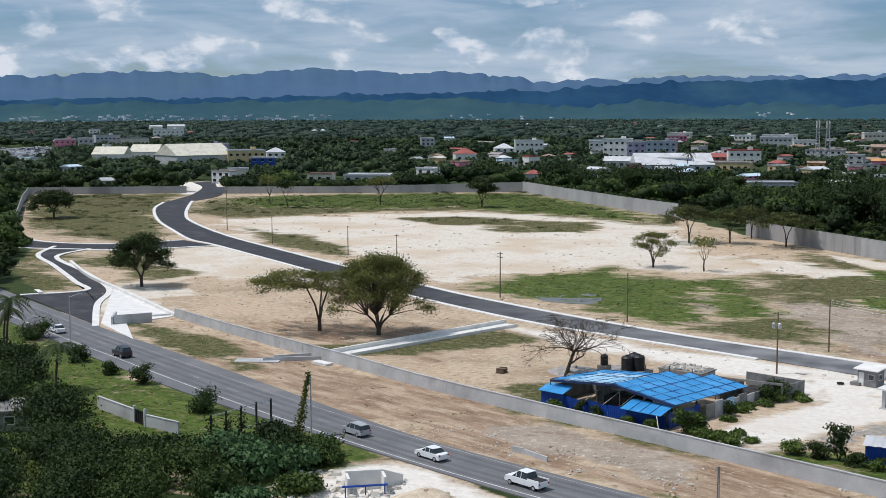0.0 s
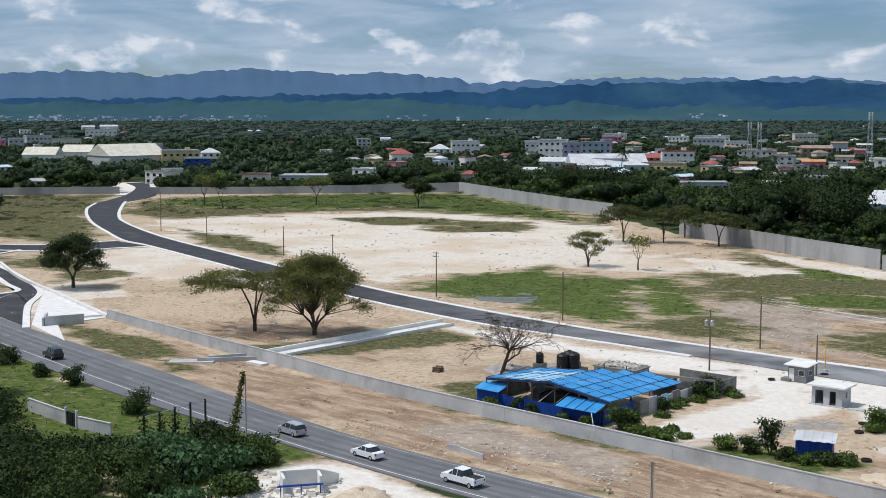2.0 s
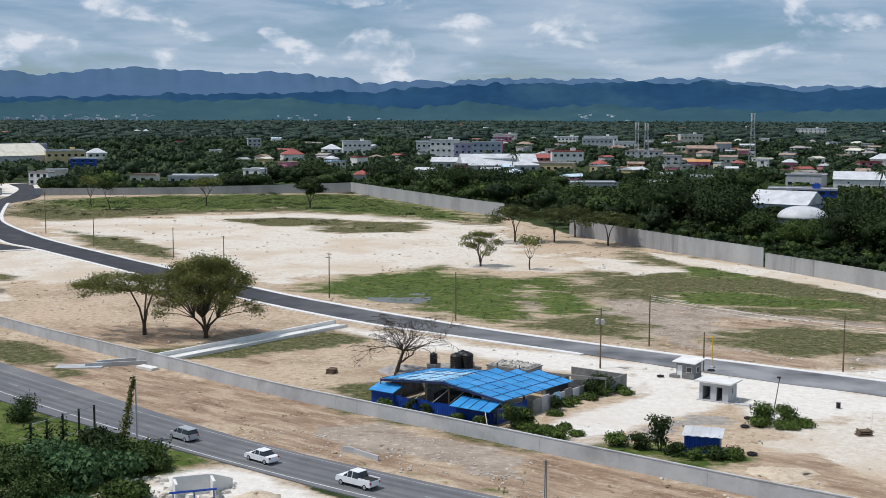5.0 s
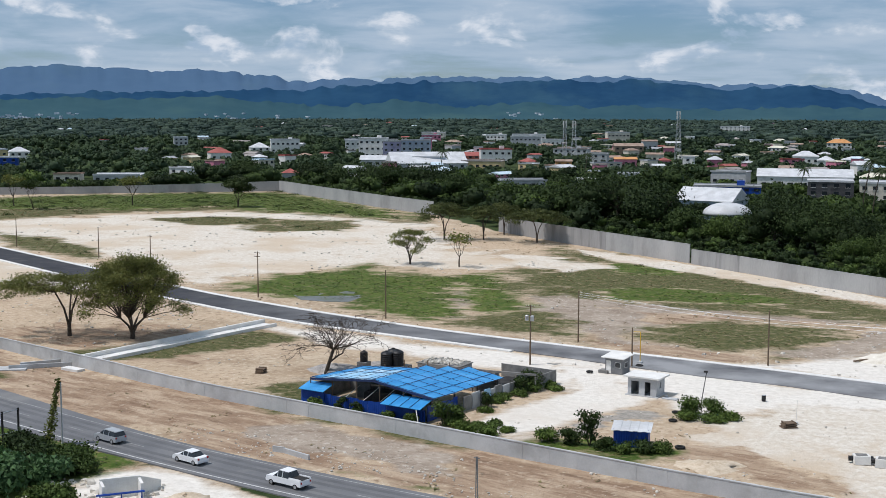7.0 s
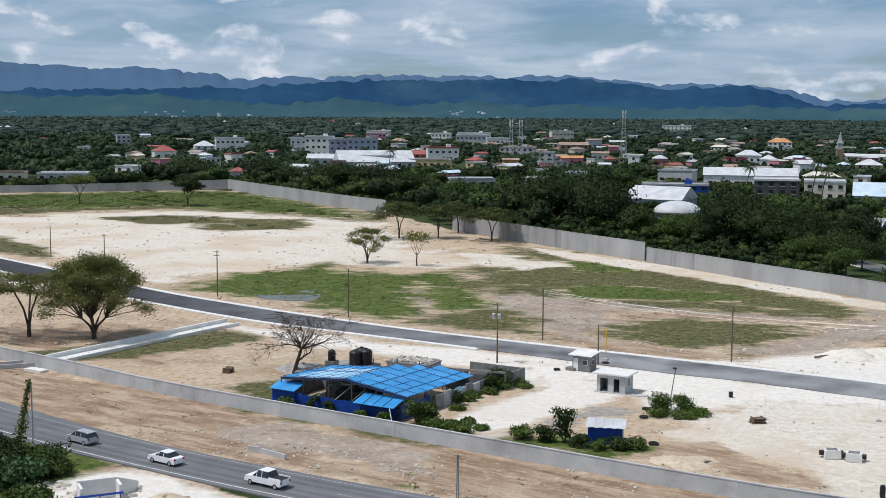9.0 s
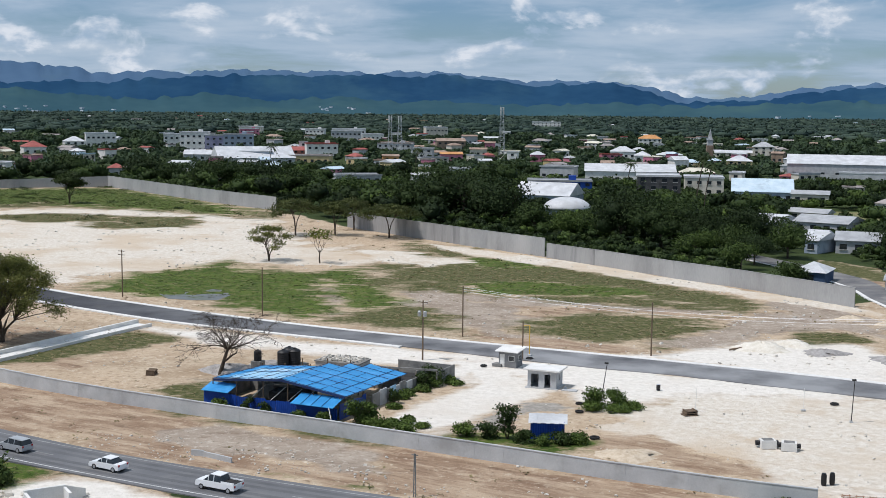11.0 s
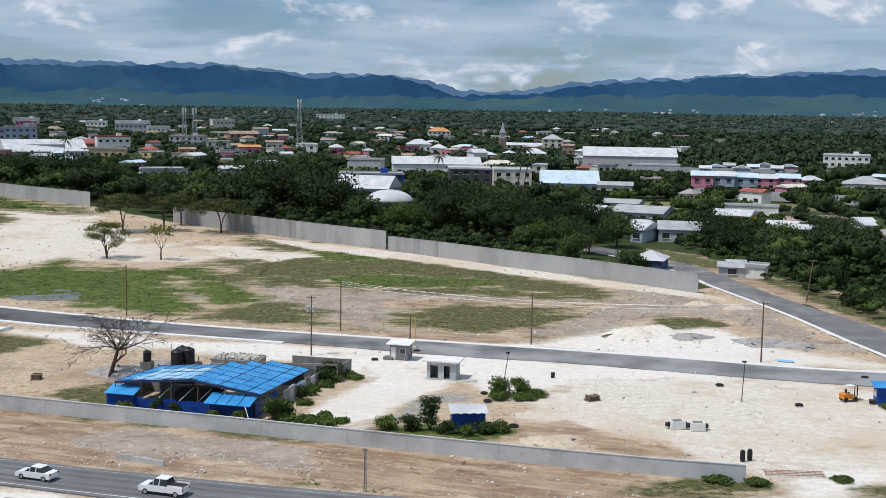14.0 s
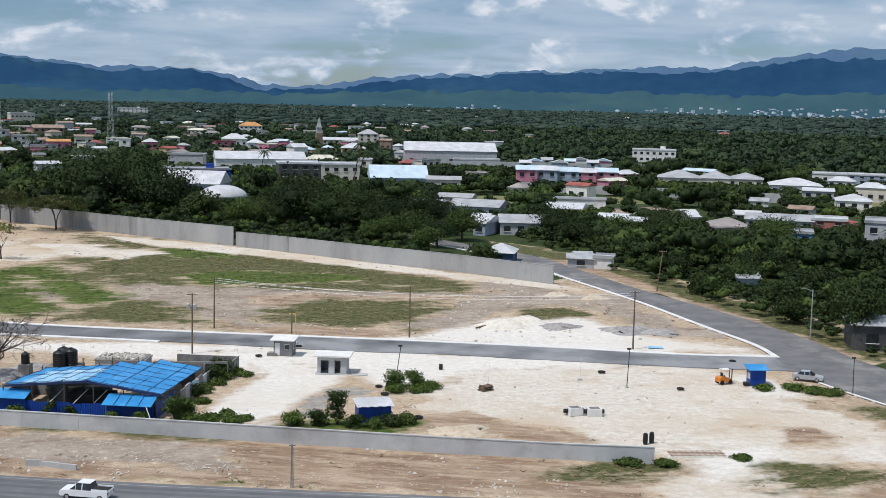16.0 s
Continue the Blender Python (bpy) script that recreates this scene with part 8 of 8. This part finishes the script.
car("station_wagon", "wagon", -67.0, 143.6, 152, SILVER_CAR, "silver estate car driving on the highway")
car("sedan", "sedan", -53.6, 136.8, 153, WHITE_CAR, "white saloon car driving on the highway")
car("pickup_truck", "pickup", -39.5, 130.3, 155, WHITE_CAR, "white double-cab pickup driving on the highway")
car("black_suv", "suv", -126.5, 175.5, 149, BLACK_CAR, "black off-road car driving on the highway")
car("white_car", "sedan", -152, 190.5, 148, WHITE_CAR, "white car on the highway by the gateway")
car("parked_car", "sedan", 66.8, 164.6, -38, SILVER_CAR, "silver saloon car parked at the junction", 0.08)


def forklift():
    root = thing("forklift", "orange forklift truck with a pale cab frame", "forklift", 53.2, 165.6, 0, 10)
    orange = material("orange_paint", (0.55, 0.17, 0.02), (0.68, 0.24, 0.04), 0.5, 2, 10, 0.05)
    part("body", extrude([(-1.3, 0.35), (-1.3, 1.0), (-0.9, 1.15), (-0.2, 1.1), (0.0, 0.75), (0.9, 0.75), (0.95, 0.35)], 1.2), orange, root)
    part("seat", Shape().box(-0.35, 0, 1.1, 0.5, 0.5, 0.15).box(-0.58, 0, 1.2, 0.12, 0.5, 0.5), BLACK_PLASTIC, root)
    for xx in (-0.75, 0.65):
        for yy in (-0.5, 0.5):
            part("cab_post", Shape().tube((xx, yy, 0.8), (xx * 0.8, yy * 0.9, 2.15), 0.04, n=5), WHITE_WALL, root)
    part("cab_roof", Shape().box(-0.05, 0, 2.14, 1.4, 1.05, 0.08), WHITE_WALL, root, "pale cab roof")
    for yy in (-0.3, 0.3):
        part("mast_rail", Shape().box(1.1, yy, 0.1, 0.12, 0.1, 2.1), DARK, root)
        part("fork", Shape().box(1.65, yy, 0.1, 1.1, 0.12, 0.06), DARK, root)
    for xx in (-0.9, 0.65):
        for yy in (-0.55, 0.55):
            part("wheel", Shape().tube((xx, yy - 0.12, 0.33), (xx, yy + 0.12, 0.33), 0.33, n=12), RUBBER, root)


forklift()


# ---- garden side of the highway: house, gate, frame, poles ----
def garden_side():
    h = thing("house", "low house with a grey concrete roof behind trees", "house", -112, 131.5, 0, 30)
    part("wall", Shape().box(0, 0, -0.2, 11, 7, 2.7), CONCRETE_DARK, h)
    part("roof", Shape().box(0, 0, 2.5, 12, 8, 0.3), CONCRETE_DARK, h)
    for u in (-3, 0.5, 3.5):
        w = part("window", Shape().box(u, -3.52, 0.9, 1.4, 0.1, 1.1), WHITE_WALL, h)
        part("pane", Shape().box(u, -3.58, 1.0, 1.2, 0.05, 0.9), GLASS, w)
    panel_wall("wall_garden", [(-107, 143.5), (-97.6, 138.9)], 1.8, CONCRETE, "grey garden wall beside a black gate", 3)
    panel_wall("wall_garden_east", [(-94.9, 137.6), (-88.6, 135.8)], 1.6, CONCRETE, "grey garden wall beside a black gate", 3)
    g = thing("metal_gate", "black sheet metal garden gate", "gate", -96.3, 138.2, 0, -26)
    part("leaf", Shape().box(0, 0, 0.05, 2.6, 0.06, 1.8), BLACK_PLASTIC, g)
    for u in (-1.4, 1.4):
        part("gate_post", Shape().box(u, 0, -0.2, 0.3, 0.3, 2.5), CONCRETE, g)
    for u in (-0.9, -0.3, 0.3, 0.9):
        part("bar", Shape().box(u, -0.06, 0.1, 0.06, 0.06, 1.7), DARK, g)
    f = thing("pergola", "rusty frame of posts and rails overgrown with vines", "frame", -80.5, 138, 0, 0)
    posts = [(-1.4, -5.0), (-0.7, -2.6), (-0.2, 0.2), (0.4, 3.0), (1.2, 5.4)]
    for a, b in posts:
        part("post", Shape().box(a, b, -0.2, 0.2, 0.2, 4.0), BLACK_PLASTIC, f)
    for (a, b), (c, d) in zip(posts, posts[1:]):
        part("rail", Shape().tube((a, b, 3.6), (c, d, 3.6), 0.06, n=5), STEEL, f)
    for (a, b), (c, d) in zip(posts[1:], posts[2:]):
        part("low_rail", Shape().tube((a, b, 0.9), (c, d, 0.9), 0.05, n=5), STEEL, f)
    rng = np.random.RandomState(77)
    q = np.concatenate([leaf_quads(rng, np.repeat([[a, b, 1.4]], 160, 0), 0.24, (0.4, 0.4, 0.9)) for a, b in posts[:3]])
    part("vine", quads_mesh("vine", q, LEAF_DARK), LEAF_DARK, f, "dark climbing vine")
    p = thing("utility_pole", "leaning timber pole overgrown with climbing vines", "utility pole", -73.4, 139.8, 0, 0, "poles beside the highway")
    part("shaft", Shape().tube((0, 0, -0.3), (0.9, 1.5, 8.2), 0.15, 0.11, 7), WOOD_POLE, p)
    t = rng.rand(900) ** 1.1
    c = np.stack([0.9 * t, 1.5 * t, 8.2 * t], 1)
    part("vine", quads_mesh("vine", leaf_quads(rng, c, 0.2, np.stack([0.32 - 0.2 * t, 0.32 - 0.2 * t, 0.2 + 0 * t], 1)), LEAF_OLIVE), LEAF_OLIVE, p, "green climbing vine")
    p = thing("utility_pole", "slim grey concrete pole beside the highway", "utility pole", -72.4, 141.6, 0, 0, "poles beside the highway")
    part("shaft", Shape().tube((0, 0, -0.3), (0, 0, 7.8), 0.13, 0.09, 8), CONCRETE, p)
    b = thing("culvert_house", "white concrete culvert box with a blue railing", "culvert", -56.0, 123.2, 0, 33)
    part("wall", Shape().box(0, 0, -0.3, 4.2, 0.3, 2.4).box(-2.0, -1.2, -0.3, 0.3, 2.4, 2.2).box(2.0, -1.2, -0.3, 0.3, 2.4, 2.2), CONCRETE_PALE, b)
    part("wing_wall", Shape().hexa([(2.0, -0.1, -0.3), (4.6, 1.6, -0.3), (4.5, 1.8, -0.3), (1.9, 0.1, -0.3), (2.0, -0.1, 2.1), (4.6, 1.6, 0.9), (4.5, 1.8, 0.9), (1.9, 0.1, 2.1)]), CONCRETE_PALE, b)
    part("railing", Shape().tube((-2.8, -2.6, 1.1), (2.2, -2.6, 1.1), 0.12, n=6), BLUE_WALL, b, "blue railing")
    for u in (-2.4, -0.2, 1.9):
        part("railing_post", Shape().tube((u, -2.6, -0.2), (u, -2.6, 1.1), 0.07, n=6), BLUE_WALL, b)


garden_side()


# ---- loose things on the site ----
def loose():
    rng = random.Random(8)
    for x, y, h in ((14.0, 183, 0.85),):
        b = thing("oil_drum", "black steel drum standing on marl", "drum", x, y, 0, 0)
        part("shell", Shape().lathe(0, 0, [(0.29, 0), (0.3, 0.28), (0.315, 0.3), (0.3, 0.32), (0.3, 0.58), (0.315, 0.6), (0.3, 0.62), (0.29, h)], 14), BLACK_PLASTIC, b)
        part("lid", Shape().lathe(0, 0, [(0.28, h), (0.28, h + 0.02)], 14), STEEL, b)
    for x, y in ((26.6, 137.3), (27.6, 137.6)):
        b = thing("black_barrel", "tall black plastic barrel behind the wall end", "barrel", x, y, 0, 0, "black barrels at the wall end")
        part("shell", Shape().lathe(0, 0, [(0.26, 0), (0.31, 0.25), (0.31, 1.05), (0.25, 1.3)], 14), BLACK_PLASTIC, b)
        part("lid", Shape().lathe(0, 0, [(0.22, 1.3), (0.22, 1.36)], 12), BLACK_PLASTIC, b)
    for x, y, rz in ((23.6, 152.6, 5), (26.0, 151.6, -12)):
        b = thing("concrete_ring", "pale concrete catch basin with black pipe ends", "catch basin", x, y, 0, rz, "catch basins on the lot")
        part("body", Shape().box(0, 0, 0, 1.9, 1.5, 1.0, taper=0.96), CONCRETE_PALE, b)
        part("cover", Shape().box(0, 0, 0.96, 1.3, 1.0, 0.1), CONCRETE_DARK, b)
        for u in (-1.15, 1.15):
            part("pipe_end", Shape().tube((u - 0.25, 0.3, 0.5), (u + 0.25, 0.3, 0.5), 0.32, n=12), BLACK_PLASTIC, b)
    for x, y, lab in ((16.4, 168.4, "heap of old timber pallets"), (-62.5, 187, "stack of dark timber on sand")):
        b = thing("pallet_stack", lab, "pallets", x, y, 0, rng.uniform(0, 90))
        for k in range(3):
            part("pallet", Shape().box(0.05 * k, 0, k * 0.26, 2.0 - 0.2 * k, 1.3, 0.12).box(-0.7, 0, k * 0.26 + 0.12, 0.15, 1.2, 0.13).box(0.7, 0, k * 0.26 + 0.12, 0.15, 1.2, 0.13), WOOD_POLE, b)
    for x, y in ((-11.9, 197.6), (-4.4, 204.0), (1.8, 173.2), (6.0, 168.6), (2.6, 155.0), (44.7, 163.2), (37.8, 176), (62.4, 179.6), (1.5, 168.5)):
        s, r = Shape(), rng.uniform(0.38, 0.5)
        ring = [((r + 0.17 * math.cos(j * math.pi / 4)) * math.cos(k * math.pi / 8) + x, (r + 0.17 * math.cos(j * math.pi / 4)) * math.sin(k * math.pi / 8) + y, 0.14 + 0.15 * math.sin(j * math.pi / 4)) for k in range(16) for j in range(8)]
        s.add(ring, [(k * 8 + j, (k + 1) % 16 * 8 + j, (k + 1) % 16 * 8 + (j + 1) % 8, k * 8 + (j + 1) % 8) for k in range(16) for j in range(8)])
        solo("old_tyre", s, RUBBER, "old black tyre lying on the ground", "tyre", "old tyres on the site")
    for a, b in (((30, 214.5), (36, 219)), ((31, 215.5), (35, 217.3))):
        solo("timber_pole", Shape().tube((*a, 0.2), (*b, 0.3), 0.16, 0.12, 8), WOOD_POLE, "felled timber pole lying on marl", "timber", "felled poles")
    solo("blue_tarpaulin", Shape().add([(6.4, 170.6, 0.0), (8.2, 170.2, 0.0), (8.4, 171.8, 0.0), (6.8, 172.2, 0.0), (7.2, 171.1, 0.7), (7.8, 171.3, 0.5)], [(0, 1, 4), (1, 5, 4), (1, 2, 5), (2, 3, 5), (3, 4, 5), (3, 0, 4), (3, 2, 1, 0)]), BLUE_ROOF,
         "crumpled blue tarpaulin among weeds", "tarpaulin")
    solo("blue_sheet", Shape().box(55, 192.5, 0.05, 2.6, 1.4, 0.08, -20), BLUE_FADED, "pale blue sheet lying by the pole", "sheet")
    for x in (9.5, 24.5):
        y = 170.5 if x < 20 else 172
        p = thing("survey_stake", "thin pale survey stake in a block", "stake", x + 8, y, 0, 0, "survey stakes")
        part("rod", Shape().tube((0, 0, 0), (0.1, 0, 3.2), 0.03, n=5), CONCRETE_PALE, p)
        part("base", Shape().box(0, 0, 0, 0.6, 0.4, 0.2), CONCRETE, p)
    m = thing("mesh_panel", "rusty reinforcing mesh lying beside the wall end", "steel mesh", 30.5, 131.5, 0, -12)
    rust = material("rust", (0.20, 0.09, 0.04), (0.32, 0.16, 0.08), 0.9, 3, 12, 0.2)
    for k in range(10):
        part("bar", Shape().tube((-3.2 + k * 0.7, -1.1, 0.18), (-3.2 + k * 0.7, 1.1, 0.3), 0.035, n=4), rust, m)
    for k in range(4):
        part("bar", Shape().tube((-3.4, -0.9 + k * 0.6, 0.22), (3.4, -0.9 + k * 0.6, 0.26), 0.035, n=4), rust, m)
    part("stone_bed", Shape().box(0, 0, -0.1, 7.2, 2.4, 0.22, taper=0.9), ROCK, m)


loose()


def stones():
    """Loose stones and broken lumps, joined by area."""
    rng = np.random.RandomState(15)
    areas = (("stones_verge", 650, (-62, 12), (118, 152), 0.05, 0.20, "small pale stones scattered on the verge"), ("stones_lot", 230, (-28, 66), (134, 186), 0.05, 0.22, "small stones and rubble on the bare lot"),
             ("stones_field", 800, (-110, 74), (200, 340), 0.08, 0.35, "pale stones scattered over the field"), ("stones_west", 600, (-180, -60), (190, 300), 0.06, 0.25, "pale stones on the western plot"),
             ("stones_back", 260, (-240, -60), (340, 480), 0.15, 0.5, "pale stones on the far marl"), ("stones_garden", 300, (-66, -52), (112, 128), 0.12, 0.6, "pale broken rocks beside the culvert"))
    for name, n, xr, yr, lo, hi, label in areas:
        x, y = rng.uniform(*xr, 4 * n), rng.uniform(*yr, 4 * n)
        if name != "stones_garden":
            ok = (value_noise(x, y, 7, 71) + value_noise(x, y, 2.5, 72) > 0.05) & (inside_distance(x, y, SITE) > 1)
            c = cover_at(x, y)
            ok &= c["green"] + c["rough"] < 0.25
            for a, b in ((EST_FAR, EST_NEAR), (HIGHWAY_FAR, HIGHWAY_NEAR)):
                ok &= inside_distance(x, y, list(a[::3]) + [a[-1]] + list(reversed(b))[::3] + [b[0]]) < -0.6
            x, y = x[ok], y[ok]
        x, y = x[:n], y[:n]
        n = len(x)
        r = lo + (hi - lo) * rng.rand(n) ** 3
        base = np.array([(-1, -1, -0.4), (1, -1, -0.4), (1, 1, -0.4), (-1, 1, -0.4), (-0.7, -0.7, 0.7), (0.7, -0.7, 0.7), (0.7, 0.7, 0.7), (-0.7, 0.7, 0.7)])
        v = base[None] * r[:, None, None] * rng.uniform(0.6, 1.3, (n, 8, 3)) * (1, 1, 0.75)
        a = rng.rand(n) * 6.28
        c, s = np.cos(a)[:, None], np.sin(a)[:, None]
        v = np.stack([v[:, :, 0] * c - v[:, :, 1] * s + x[:, None], v[:, :, 0] * s + v[:, :, 1] * c + y[:, None], v[:, :, 2] + 0.02], 2).reshape(-1, 3)
        f = np.array([(4, 5, 6, 7), (0, 1, 5, 4), (1, 2, 6, 5), (2, 3, 7, 6), (3, 0, 4, 7)])
        f = (f[None] + 8 * np.arange(n)[:, None, None]).reshape(-1, 4)
        me = bpy.data.meshes.new(name)
        me.from_pydata(v.tolist(), [], f.tolist())
        me.materials.append(ROCK)
        solo(name, me, ROCK, label, "stones", kind="stuff")


stones()


def heaps():
    """Dumped heaps of marl and soil."""
    rng = np.random.RandomState(6)
    for x, y, r, h, lab in ((36, 217, 5, 1.2, "pale"), (42, 221, 4, 1.0, "pale"), (57, 208, 5, 0.9, "grey"), (62, 205, 4, 0.8, "grey"), (46, 214, 4, 0.7, "grey"), (-48, 122, 4.0, 1.1, "tan"), (-44, 118, 3.2, 0.9, "tan"),
                            (6, 147.5, 4, 0.6, "tan"), (-51, 190, 4.5, 1.3, "grey"), (-46, 196, 3, 0.7, "grey"), (66, 244, 3, 0.8, "tan"), (60, 250, 3, 0.7, "tan")):
        v, f, n = [], [], 22
        for k in range(7):
            u = k / 6
            for i in range(n):
                a = 2 * math.pi * i / n
                rr = r * (1 - u) * (1 + 0.18 * math.sin(3 * a + x) + 0.1 * rng.normal())
                v.append((x + rr * math.cos(a), y + rr * 0.8 * math.sin(a), -0.1 + h * (1 - (1 - u) ** 2) * (1 + 0.12 * rng.normal())))
        for k in range(6):
            f += [(k * n + i, k * n + (i + 1) % n, (k + 1) * n + (i + 1) % n, (k + 1) * n + i) for i in range(n)]
        m = {"pale": HEAP_PALE, "grey": HEAP_GREY, "tan": HEAP_TAN}[lab]
        solo("earth_mound", Shape().add(v, f), m, "dumped heap of %s earth and stones" % lab, "soil heap", "dumped heaps", smooth=True)


HEAP_PALE = material("heap_marl", (0.58, 0.53, 0.44), (0.74, 0.70, 0.62), 0.95, 1, 4, 0.8)
HEAP_GREY = material("heap_gravel", (0.22, 0.21, 0.20), (0.42, 0.40, 0.38), 0.95, 1, 4, 0.9)
HEAP_TAN = material("heap_sand", (0.44, 0.35, 0.25), (0.62, 0.53, 0.41), 0.95, 1, 4, 0.8)
heaps()


def pond():
    o = [(-82.9, 267.0), (-80.9, 273.3), (-76.2, 276.6), (-70.0, 274.2), (-67.4, 267.1), (-68.5, 260.3), (-74.0, 259.6), (-79.4, 261.0)]
    m = material("muddy_water", (0.10, 0.105, 0.095), (0.17, 0.175, 0.17), 0.4, 0.3, 3, 0.02, spec=0.35, stain=(0.09, 0.11, 0.04))
    solo("water_pond", Shape().prism(o[::-1], -0.3, -0.035), m, "shallow grey puddle in the grass", "pond", kind="structure")


pond()
